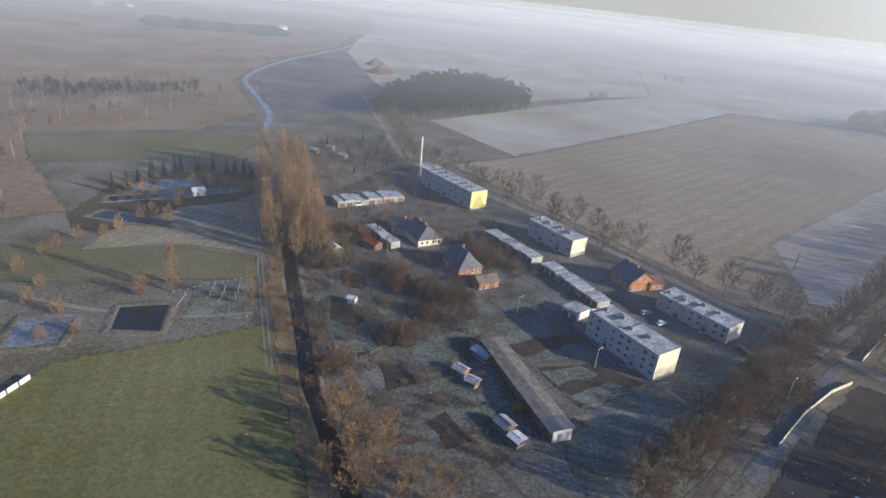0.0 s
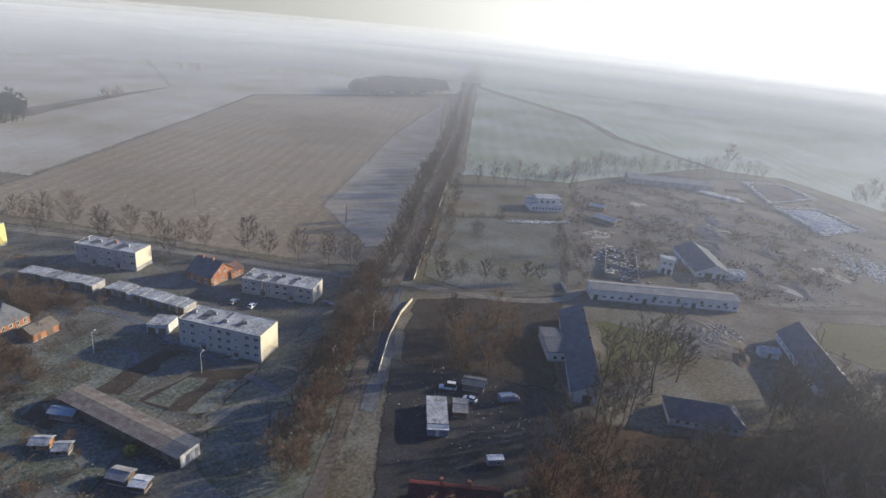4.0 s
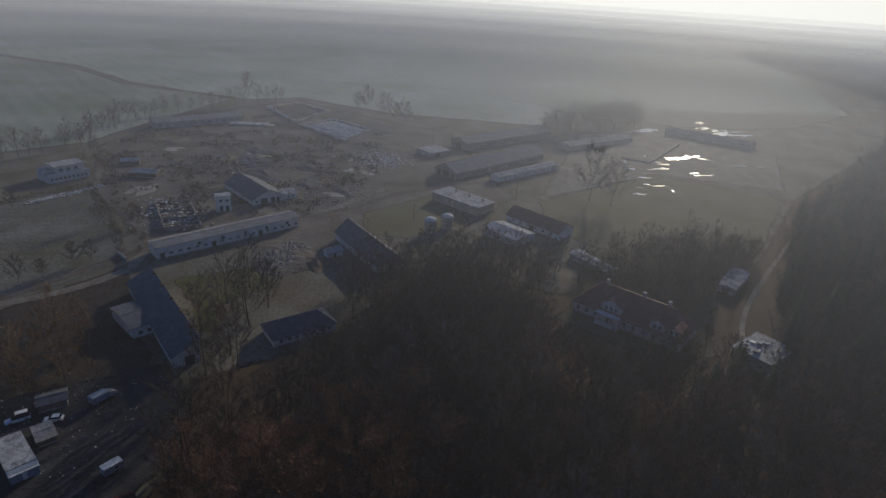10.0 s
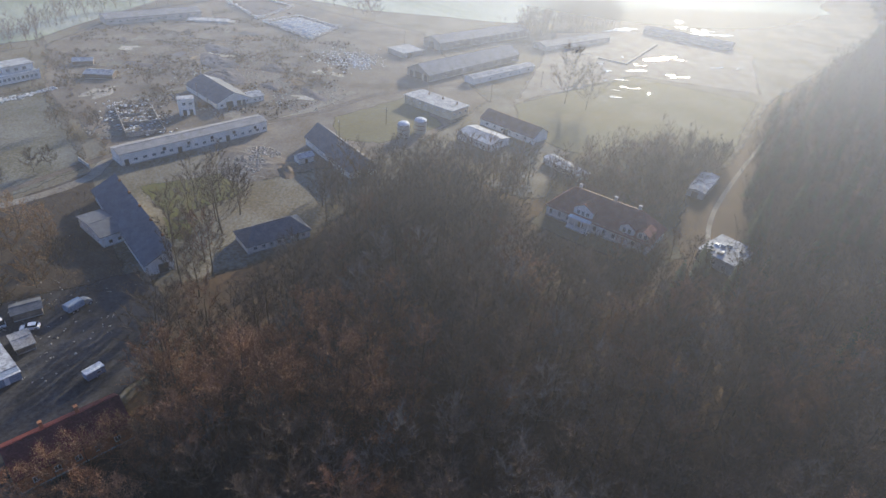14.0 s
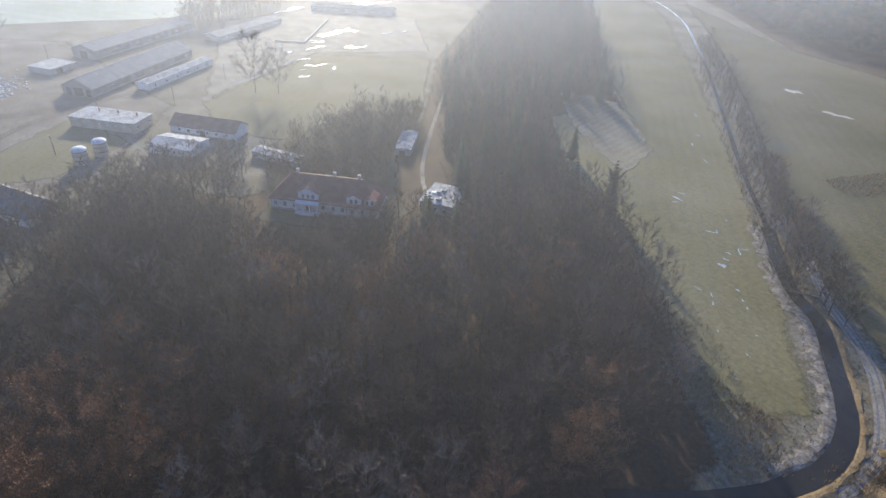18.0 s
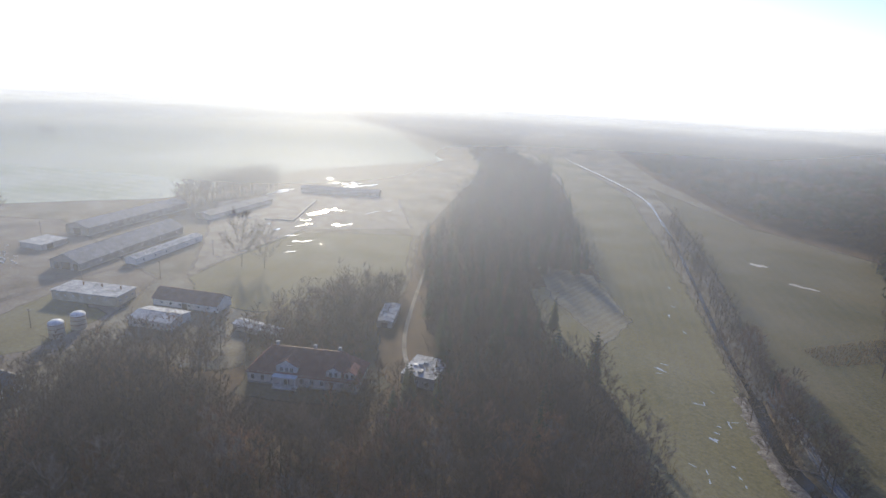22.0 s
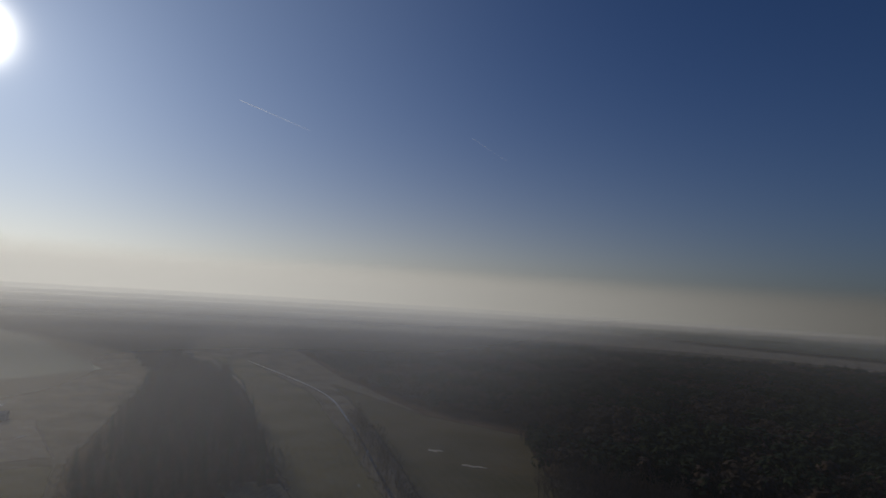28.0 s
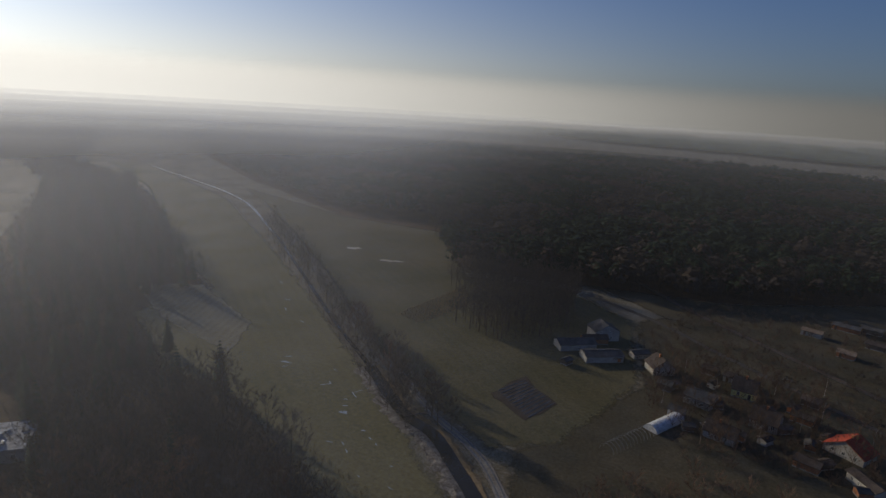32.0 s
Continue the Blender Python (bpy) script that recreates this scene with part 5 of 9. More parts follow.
house("hen_house", (17.5, 135), (20, 133.2), 3, 1.7, 2.3, "board", "felt", "weathered hutch beside the orange one", "shed", front=[("gap", 1.0, 0.3, 0.8, 1.2)])
house("wood_store", (24, 119), (26.5, 115.6), 3.5, 1.9, 2.6, "board", "eternit", "ragged wood store with loose sheets", "shed")
house("wood_store", (27, 113.5), (29, 111.2), 3, 1.9, 2.2, "board", "foil", "small store with pale sheet roof", "shed")
house("lean_to", (20, 150), (24, 145.5), 3, 2.0, 2.6, "board", "tarp", "lean-to covered with grey tarpaulin", "shed")
house("garden_hut", (-20, 174), (-17.6, 173.2), 2.2, 2.0, 2.5, "white", "foil", "small white garden hut", "shed")
house("garden_hut", (-33, 215), (-30.5, 211.5), 3, 2.0, 2.8, "board", "foil", "pale hut on a green lawn", "shed")
house("fish_hut", (-101, 258.5), (-96.5, 261), 4, 2.4, 3.6, "white", "foil", "white fish farm hut with pale roof", "hut", front=[("door", 2, 0, 0.9, 2.0)])

# ---- the farm ----
m, L = on_line((273, 201), (289, 190))
ob = thing("villa", m, "white stepped villa with frosted flat roofs", "villa")
part("wall", boxes((0, L, 0, 13, -0.3, 3.6)), M["white"], ob)
up = part("upper_floor", boxes((5, L - 0.6, 3.5, 12.5, 3.6, 6.8)), M["white"], ob)
part("upper_floor", boxes((0.2, 5, 6.5, 12.8, 3.6, 5.4)), M["white"], ob)
part("roof", boxes((4.4, L, 2.8, 13.1, 6.8, 7.1)), M["felt"], ob)
part("roof", boxes((-0.1, 4.4, 6.2, 13.1, 5.4, 5.6)), M["felt"], ob)
part("terrace", boxes((-0.3, L + 0.3, -0.3, 13.2, 3.6, 3.75)), M["felt"], ob)
part("terrace_rail", boxes((-0.2, L + 0.2, -0.2, -0.1, 3.75, 4.5)), M["frame"], ob)
for k in range(9):
    window_at(ob, face("front", L, 13, 1.6 + k * 2.0, 1.2), 1.3, 1.5)
for k in range(3):
    w = window_at(ob, pose(7.5 + k * 3.6, 3.5, 4.3), 1.8, 1.5)
for k in range(4):
    window_at(ob, face("right", L, 13, 2 + k * 3, 1.2), 1.2, 1.4)

house("shed", (311, 186), (314.5, 177.5), 6, 2.2, 3.2, "board", "felt", "low farm shed with frosted roof", "shed")
house("shed", (292.5, 171), (293.5, 158), 8, 2.4, 3.4, "board", "felt", "low farm shed with bright frosted roof", "shed")

m, L = on_line((251.5, 109.4), (254.4, 103.6))
ob = thing("feed_tower", m, "pale blocky feed tower with frosted cap", "tower")
part("wall", boxes((0, L, 0, 4.6, -0.3, 7.2)), M["white"], ob)
part("roof", boxes((-0.3, L + 0.3, -0.3, 4.9, 7.2, 7.45)), M["felt"], ob)
for u in (2.2, 4.8):
    panel_at(ob, "door", face("front", L, 5.5, u, 0.1), 1.5, 2.6, M["dark"])
    window_at(ob, face("front", L, 5.5, u, 4.6), 1.4, 1.3)

house("barn", (262.3, 96.6), (273.8, 84.6), 32, 3.0, 6.6, "white", "slate", "barn with blue-grey roof and white gable", "barn", axis="y", front=[("gap", 6, 0, 3.4, 2.8), ("gap", 10.5, 0, 2.0, 2.6), ("window", 2.2, 1.2, 1.4, 0.9), ("window", 14.5, 1.2, 1.2, 0.9), ("gap", 13.0, 0, 1.6, 2.4)], over=0.5)
house("barn", (273.8, 84.6), (278.4, 79.8), 8, 2.6, 3.6, "white", "felt", "white lean-to beside the barn", "barn", front=evenly(2, 6.5, 0.8, 1.2, 1.0))
house("stable_row", (199, 111), (241, 69), 8.5, 4.7, 5.6, "white", "eternit", "long whitewashed stable with dark windows", "stable", front=[("window", 2 + k * 3.3, 1.3, 1.5, 1.0) if k % 6 else ("gap", 2 + k * 3.3, 0, 1.6, 2.4) for k in range(18)] + [("gap", 16 + 9.5 * k, 2.4, 1.2, 1.2) for k in range(5)], left=evenly(2, 8.5, 1.3, 1.3, 1.1))
# the long barn: one steep slope over a low west wall
m, L = on_line((133.5, 74.5), (138.2, 68.9))
ob = thing("great_barn", m, "long narrow barn with one steep dark slate slope", "barn")
bm = bmesh.new()
prof = [(0, -0.3), (L, -0.3), (L, 7.2), (0.0, 3.9)]
lo, hi = [bm.verts.new((x, 0, z)) for x, z in prof], [bm.verts.new((x, 52, z)) for x, z in prof]
bm.faces.new(lo)
bm.faces.new(hi[::-1])
for i in range(4):
    j = (i + 1) % 4
    bm.faces.new((lo[i], hi[i], hi[j], lo[j]))
bmesh.ops.recalc_face_normals(bm, faces=bm.faces)
part("wall", bm, M["white"], ob)
bm = bmesh.new()
prof = [(-0.6, 3.5), (L + 0.3, 7.45), (L + 0.3, 7.65), (-0.6, 3.7)]
lo, hi = [bm.verts.new((x, -0.5, z)) for x, z in prof], [bm.verts.new((x, 52.5, z)) for x, z in prof]
bm.faces.new(lo)
bm.faces.new(hi[::-1])
for i in range(4):
    j = (i + 1) % 4
    bm.faces.new((lo[i], hi[i], hi[j], lo[j]))
bmesh.ops.recalc_face_normals(bm, faces=bm.faces)
rf = part("roof", bm, M["slate"], ob)
for k in range(5):
    part("ridge_vent", boxes((L - 0.3, L + 0.3, 6 + 10 * k, 6.8 + 10 * k, 7.5, 8.1)), M["rust"], rf)
for k in range(12):
    window_at(ob, face("left", L, 52, 3 + k * 4.1, 1.5), 1.2, 1.0)
panel_at(ob, "gate", pose(L * 0.6, 0, 0), 2.6, 2.8, M["dark"])
m, L = on_line((146, 92.5), (151, 88))
house("barn_wing", (146, 92.3), (151, 87.9), 16, 3.6, 4.4, "white", "slate", "lower white wing of the long barn", "barn", front=[("gap", 2.3, 1.0, 1.0, 1.0), ("gap", 4.8, 1.0, 1.0, 1.0)], left=evenly(4, 16, 1.2, 1.0, 1.0))
house("barn", (200, 28.5), (207, 19), 37, 3.6, 8.4, "white", "slate", "steep-roofed barn with white walls", "barn", axis="y", hip0=5.0, left=evenly(9, 37, 1.4, 1.0, 0.9, margin=2), front=[("gap", 6, 0, 3, 3)], over=0.5)
house("small_store", (210, 49), (214, 44.2), 4, 2.6, 3.6, "white", "felt", "small white store before the barn", "shed", front=[("door", 3, 0, 1.0, 2.0)])
house("low_barn", (147, 51), (159, 35.2), 10, 3.0, 6.0, "white", "slate", "low hipped barn with white windowed wall", "barn", hip0=4.5, hip1=4.5, front=evenly(7, 19.8, 1.1, 1.1, 1.1), over=0.5)
house("red_roof_house", (66.5, 69), (80, 55), 10, 4.0, 7.6, "brick", "maroon", "house with maroon sheet roof under trees", "house", front=evenly(5, 19.4, 1.4, 1.1, 1.3), right=[("window", 3, 1.4, 1.1, 1.3), ("window", 7, 1.4, 1.1, 1.3)], chimneys=[(6.5, 6.0, 1.2), (12.5, 6.0, 1.2)])
m, L = on_line((269, -9.4), (278.6, -17.6))
ob = thing("milking_shed", m, "flat-roofed white milking shed", "shed")
part("wall", boxes((0, L, 0, 30, -0.3, 4.2)), M["tanwall"], ob)
part("roof", boxes((-0.5, L + 0.5, -0.5, 30.5, 4.2, 4.6)), M["felt"], ob)
for k in range(3):
    bm = bmesh.new()
    tube(bm, (L * 0.7, 4 + 9 * k, 4.6), (L * 0.7, 4 + 9 * k, 6.0), 0.3, 0.3, 8)
    part("vent_pipe", bm, M["rust"], ob)
for k in range(7):
    window_at(ob, face("left", L, 30, 2.5 + k * 3.8, 2.4), 0.9, 0.6)
for k in range(3):
    window_at(ob, face("front", L, 30, 2.5 + k * 4, 1.8), 1.4, 0.9)
house("barn", (266, -23), (245.5, -45), 11, 3.4, 6.6, "white", "tile", "white barn with a long tiled roof", "barn", front=evenly(6, 30, 1.3, 1.2, 1.0, margin=2) + [("gap", 15, 0, 2.4, 2.6)], over=0.5)
house("low_barn", (246.5, -12), (234, -25.5), 13, 3.4, 4.6, "white", "felt", "low barn with patched frosted roof", "barn", front=evenly(4, 18, 1.2, 1.2, 1.0))
house("hangar", (325, 2.5), (383, -53), 17, 4.0, 8.0, "shadewall", "eternit", "very long barn with grey ridged roof", "barn", front=evenly(5, 88, 1.4, 1.2, 1.2, margin=6), left=[("gap", 9, 0, 5, 3.6), ("gap", 3.5, 0, 2.5, 3.2), ("gap", 14.5, 0, 2.5, 3.2)], over=0.6)
house("hangar", (325.5, -22), (361, -60), 7, 3.4, 4.4, "white", "felt", "low white shed along the long barn", "barn", front=evenly(6, 52, 1.1, 1.0, 1.2))
house("hangar", (393, -3), (450, -66), 16, 4.8, 7.6, "shadewall", "eternit", "second long barn with pale roof", "barn", front=evenly(4, 84, 2.6, 3.0, 0.0, margin=8), left=[("gap", 8, 0, 5, 3.8)], over=0.6)
house("hangar", (410, -74), (452, -127), 12, 3.4, 5.0, "plaster", "eternit", "long barn fading into the mist", "barn", front=evenly(12, 66, 1.4, 1.4, 0.9))
house("hangar", (488, -162), (450, -216), 12, 3.6, 5.4, "plaster", "eternit", "long barn behind the icy yard", "barn", front=evenly(12, 68, 1.4, 1.4, 0.9))
house("hangar", (396, 209), (436, 163), 14, 4.0, 6.0, "plaster", "eternit", "long pale barn before misty trees", "barn", front=evenly(12, 60, 1.6, 1.4, 1.0))
m, L = on_line((369, 19), (380, 7))
ob = thing("flat_store", m, "flat store with bright frosted roof", "shed")
part("wall", boxes((0, L, 0, 15, -0.3, 2.9)), M["concrete"], ob)
part("roof", boxes((-0.4, L + 0.4, -0.4, 15.4, 2.9, 3.2)), M["felt"], ob)
panel_at(ob, "gate", face("front", L, 15, 5, 0), 4, 2.6, M["dark"])

for x, y in ((246, 11.5), (251.8, 4.4)):
    ob = thing("silo", pose(x, y, 0), "round metal silo with domed cap", "silo", "farm silos")
    bm = bmesh.new()
    tube(bm, (0, 0, 0), (0, 0, 5.4), 2.7, 2.7, 20)
    part("shell", bm, M["steel"], ob)
    bm = bmesh.new()
    for k in range(4):
        a, b = k * 22.5, (k + 1) * 22.5
        tube(bm, (0, 0, 5.4 + 1.4 * math.sin(radians(a))), (0, 0, 5.4 + 1.4 * math.sin(radians(b))), 2.75 * math.cos(radians(a)), max(0.05, 2.75 * math.cos(radians(b))), 20)
    part("cap", bm, M["foil"], ob)
    bm = bmesh.new()
    for z in (1.8, 3.6, 5.2):
        tube(bm, (0, 0, z), (0, 0, z + 0.12), 2.76, 2.76, 20)
    part("hoop", bm, M["rust"], ob)


def clamp(name, ring, high, label, covered):
    """A silage clamp: concrete side walls and a foil heap weighted with tyres."""
    ob = thing(name, pose(0, 0, 0), label, "silage clamp")
    n = len(ring)
    for i in range(n):
        m, L = on_line(ring[i], ring[(i + 1) % n])
        if i == 3:
            continue
        w = part("wall", boxes((0, L, -0.15, 0.15, -0.2, high)), M["concrete"], ob)
        w.matrix_local = m
    rng = random.Random(name + label)
    p = [Vector(q) for q in ring]
    bm = bmesh.new()
    N = 16
    g = [[None] * (N + 1) for _ in range(N + 1)]
    for i in range(N + 1):
        for j in range(N + 1):
            u, v = 0.04 + 0.92 * i / N, 0.04 + 0.92 * j / N
            q = p[0].lerp(p[1], u).lerp(p[3].lerp(p[2], u), v)
            h = covered * min(1, 5 * min(u, 1 - u)) * min(1, 4 * min(v, 1 - v)) * high * 1.3 + rng.uniform(0, 0.12)
            g[i][j] = bm.verts.new((q.x, q.y, max(0.08, h)))
    for i in range(N):
        for j in range(N):
            bm.faces.new((g[i][j], g[i + 1][j], g[i + 1][j + 1], g[i][j + 1]))
    bmesh.ops.recalc_face_normals(bm, faces=bm.faces)
    part("foil_cover", bm, M["dark_soil"] if covered < 0.3 else M["tarp"], ob)
    return ob


clamp("silage_clamp", [(491, 162), (442, 126), (488, 112), (514, 141)], 1.6, "silage clamp with frosted rim", 0.2)
clamp("silage_clamp", [(435, 120), (396, 80), (432, 68), (459, 101)], 1.6, "silage clamp covered with tyres and frost", 0.8)

# the manor
m, L = on_line((183, -42), (160, -71))
W = 14
ob = thing("manor_house", m, "white manor house with tall dark red roof", "manor house")
part("wall", boxes((0, L, 0, W, -0.3, 4.4)), M["white"], ob)
part("cornice", boxes((-0.25, L + 0.25, -0.25, W + 0.25, 4.1, 4.4)), M["frame"], ob)
part("plinth", boxes((-0.08, L + 0.08, -0.08, W + 0.08, -0.3, 0.7)), M["concrete"], ob)
rf = part("roof", roof_shell(L, W, 4.4, 10.6, "x", 6.5, 6.5, 0.6, 0.2), M["manor_tile"], ob)
part("ridge_cap", boxes((6.5, L - 6.5, W / 2 - 0.2, W / 2 + 0.2, 10.7, 10.95)), M["manor_tile"], rf)
gate = L * 0.36
for k in range(11):
    x = 1.8 + k * (L - 3.6) / 10
    if abs(x - gate) > 4.0:
        window_at(ob, face("front", L, W, x, 1.3), 1.15, 1.9)
for side in ("left", "right"):
    for k in range(4):
        window_at(ob, face(side, L, W, 2 + k * 3.3, 1.3), 1.15, 1.9)
po = part("portico", boxes((gate - 4, gate + 4, -2.6, 0, 3.9, 4.4), (gate - 4, gate + 4, -2.6, 0, -0.2, 0.5)), M["frame"], ob)
for k in range(4):
    bm = bmesh.new()
    x = gate - 3.6 + k * 2.4
    tube(bm, (x, -2.2, 0.5), (x, -2.2, 3.9), 0.26, 0.22, 10)
    part("column", bm, M["frame"], po)
panel_at(ob, "door", pose(gate, 0, 0.5), 1.8, 2.8, M["door"])
for x, w, z in ((gate, 7.0, 7.2), (L - 8.0, 5.0, 7.0), (L - 2.6, 3.6, 6.6)):
    d = part("dormer", gable_walls(w, 6.0, z, z + w * 0.28, "y"), M["white"], ob)
    d.matrix_local = pose(x - w / 2, 0.3, 0)
    part("dormer_roof", roof_shell(w, 6.0, z, z + w * 0.28, "y", 0, 0, 0.35, 0.14), M["manor_tile"], d)
    n = 3 if w > 6 else 2
    for k in range(n):
        window_at(ob, pose(x + (k - (n - 1) / 2) * 1.7, 0.3, 4.9), 1.1, 1.7, 2)
for x in (7.5, L / 2 + 2, L - 8):
    chimney_on(ob, x, W / 2 + 0.8, 10.4, 1.5, 0.9, M["plaster"])
m, L = on_line((160, -87), (151, -94.5))
ob = thing("annexe", m, "flat-roofed annexe with cluttered pale roof", "annexe")
part("wall", boxes((0, L, 0, 15, -0.3, 3.8)), M["plaster"], ob)
rf = part("roof", boxes((-0.3, L + 0.3, -0.3, 15.3, 3.8, 4.1)), M["felt"], ob)
rng = random.Random(4)
for k in range(7):
    x, y = rng.uniform(1, L - 2), rng.uniform(1, 10)
    part("roof_box", boxes((x, x + rng.uniform(0.6, 1.6), y, y + rng.uniform(0.6, 1.4), 4.1, 4.1 + rng.uniform(0.4, 1.2))), M[("plaster", "tarp", "frame")[k % 3]], rf)
for k in range(3):
    window_at(ob, face("front", L, 15, 2 + k * 3.6, 1.2), 1.2, 1.3)
house("store", (206.1, -99.7), (202.3, -104.8), 20, 2.8, 3.3, "plaster", "felt", "store with pale sunlit roof beside the lane", "shed", axis="y", front=[("gate", 3.1, 0, 2.4, 2.3)])
house("store", (227.1, -47.2), (210.7, -58.5), 6, 2.6, 3.2, "plaster", "felt", "low store with frosted roof behind the manor", "shed", front=evenly(4, 19, 1.0, 1.0, 0.8))

# ---- the yard with the parked vehicles ----
m, L = on_line((90, 88.5), (94, 85))
ob = thing("site_cabin", m, "long site cabin with weathered pale roof", "cabin")
part("wall", boxes((0, L, 0, 13.5, 0.15, 2.7)), M["tarp"], ob)
part("roof", boxes((-0.15, L + 0.15, 1.6, 13.7, 2.7, 2.85)), M["felt"], ob)
part("porch_roof", boxes((-0.15, L + 0.15, -0.6, 1.58, 2.5, 2.62)), M["foil"], ob)
for k in range(4):
    window_at(ob, face("left", L, 13.5, 2 + k * 3, 1.1), 1.0, 0.9)
panel_at(ob, "door", pose(2.6, 0, 0.15), 0.9, 2.0, M["frame"])
house("shed", (112, 97.5), (115.5, 92.5), 4.5, 2.2, 2.8, "board", "slate", "ramshackle yard shed with dark roof", "shed")
house("shed", (101, 90), (103.5, 87.5), 6, 1.8, 2.2, "board", "eternit", "low shelter among scrap metal", "shed")

# ---- trees ----
def frond(out, faces, p, q, r0, r1, sides=3):
    """A tapered limb as a few triangles."""
    d = q - p
    u = d.orthogonal().normalized()
    w = d.normalized().cross(u)
    i = len(out)
    for c, r in ((p, r0), (q, r1)):
        for k in range(sides):
            a = k * math.tau / sides
            v = c + (u * math.cos(a) + w * math.sin(a)) * r
            out.append((v.x, v.y, v.z))
    for k in range(sides):
        j = (k + 1) % sides
        faces.append((i + k, i + j, i + sides + j))
        faces.append((i + k, i + sides + j, i + sides + k))


def twig(out, faces, p, q, w, rng):
    d = q - p
    s = d.cross(Vector((rng.uniform(-1, 1), rng.uniform(-1, 1), rng.uniform(-1, 1))))
    s = s.normalized() * w if s.length > 1e-6 else Vector((w, 0, 0))
    i = len(out)
    for v in (p - s, p + s, q):
        out.append((v.x, v.y, v.z))
    faces.append((i, i + 1, i + 2))


def bare_tree(seed, high, spread, low=0.25, limbs=16, subs=6, twigs=16, tw=0.022, tl=1.0, leaf=0.0, stems=1, fat=1.0):
    """Arrays of a trunk and of a crown: rising limbs that fill an uneven crown, branches and many fine twigs."""
    rng = random.Random(seed)
    tv, tf, cv, cf = [], [], [], []
    lean = Vector((rng.uniform(-0.05, 0.05), rng.uniform(-0.05, 0.05), 1))
    r = (high * 0.012 + 0.04) * fat
    pts = [Vector((lean.x * z + rng.uniform(-0.2, 0.2) * (z > 0), lean.y * z + rng.uniform(-0.2, 0.2) * (z > 0), z)) for z in np.linspace(0, high * 0.8, 6)]
    for k in range(5):
        frond(tv, tf, pts[k], pts[k + 1], r * (1 - 0.17 * k), r * (1 - 0.17 * (k + 1)), 6)
    for k in range(limbs):
        a = k * 2.4 + rng.uniform(-0.5, 0.5)
        f = low + 0.18 + (0.82 - low) * (k + rng.random()) / limbs
        t = (f - low) / (1 - low)
        wide = spread * math.sin(math.pi * min(1, 0.18 + 0.74 * t)) * rng.uniform(0.65, 1.15)
        end = Vector((wide * math.cos(a), wide * math.sin(a), f * high * rng.uniform(0.94, 1.05)))
        z0 = max(low * 0.6 * high, end.z - wide * rng.uniform(0.9, 1.5) - 0.6)
        i = max(0, min(4, int(z0 / (high * 0.16))))
        p = pts[i].lerp(pts[i + 1], min(1, (z0 - pts[i].z) / max(0.01, pts[i + 1].z - pts[i].z)))
        mid = p.lerp(end, 0.55) + Vector((end.x, end.y, 0)) * 0.12 - Vector((0, 0, 0.05 * wide))
        lr = r * 0.34 * (1.15 - f) + 0.015
        frond(cv, cf, p, mid, lr, lr * 0.6)
        frond(cv, cf, mid, end, lr * 0.6, 0.012)
        way = (end - p).normalized()
        for s in range(subs):
            t = 0.25 + 0.75 * (s + rng.random()) / subs
            b = p.lerp(mid, t / 0.55) if t < 0.55 else mid.lerp(end, (t - 0.55) / 0.45)
            d3 = (way + Vector((rng.uniform(-1, 1), rng.uniform(-1, 1), rng.uniform(-0.2, 0.8)))).normalized()
            e = b + d3 * (spread * rng.uniform(0.22, 0.42) + 0.25)
            twig(cv, cf, b, e, 0.02 + lr * 0.25, rng)
            for g in range(twigs):
                c = b.lerp(e, rng.uniform(0.0, 1.0))
                d4 = (d3 + Vector((rng.uniform(-1, 1), rng.uniform(-1, 1), rng.uniform(-0.4, 0.9)))).normalized()
                tip = c + d4 * rng.uniform(0.10, 0.24) * (spread + 1.2) * tl
                twig(cv, cf, c, tip, tw, rng)
                if leaf and rng.random() < leaf:
                    o = tip + Vector((rng.uniform(-0.3, 0.3), rng.uniform(-0.3, 0.3), rng.uniform(-0.3, 0.1)))
                    twig(cv, cf, o, o + Vector((rng.uniform(-0.3, 0.3), rng.uniform(-0.3, 0.3), rng.uniform(-0.3, 0.2))), 0.10, rng)
    return tv, tf, cv, cf


def conifer(seed, high, spread, tiers=16, per=9):
    rng = random.Random(seed)
    tv, tf, cv, cf = [], [], [], []
    frond(tv, tf, Vector((0, 0, 0)), Vector((0, 0, high * 0.95)), high * 0.015 + 0.06, 0.03, 5)
    for t in range(tiers):
        f = 0.12 + 0.86 * t / (tiers - 1)
        for k in range(per):
            a = k * math.tau / per + t * 0.7 + rng.uniform(-0.25, 0.25)
            l = spread * (1 - f) ** 0.8 * rng.uniform(0.7, 1.15) + 0.25
            z = f * high
            d = Vector((math.cos(a), math.sin(a), 0))
            s = Vector((-d.y, d.x, 0)) * (0.28 * l + 0.15)
            p, q = Vector((0, 0, z + 0.35)), d * l + Vector((0, 0, z - 0.28 * l))
            i = len(cv)
            for v in (p, p.lerp(q, 0.55) + s + Vector((0, 0, -0.12)), q, p.lerp(q, 0.55) - s + Vector((0, 0, -0.12))):
                cv.append((v.x, v.y, v.z))
            cf += [(i, i + 1, i + 2), (i, i + 2, i + 3)]
    return tv, tf, cv, cf


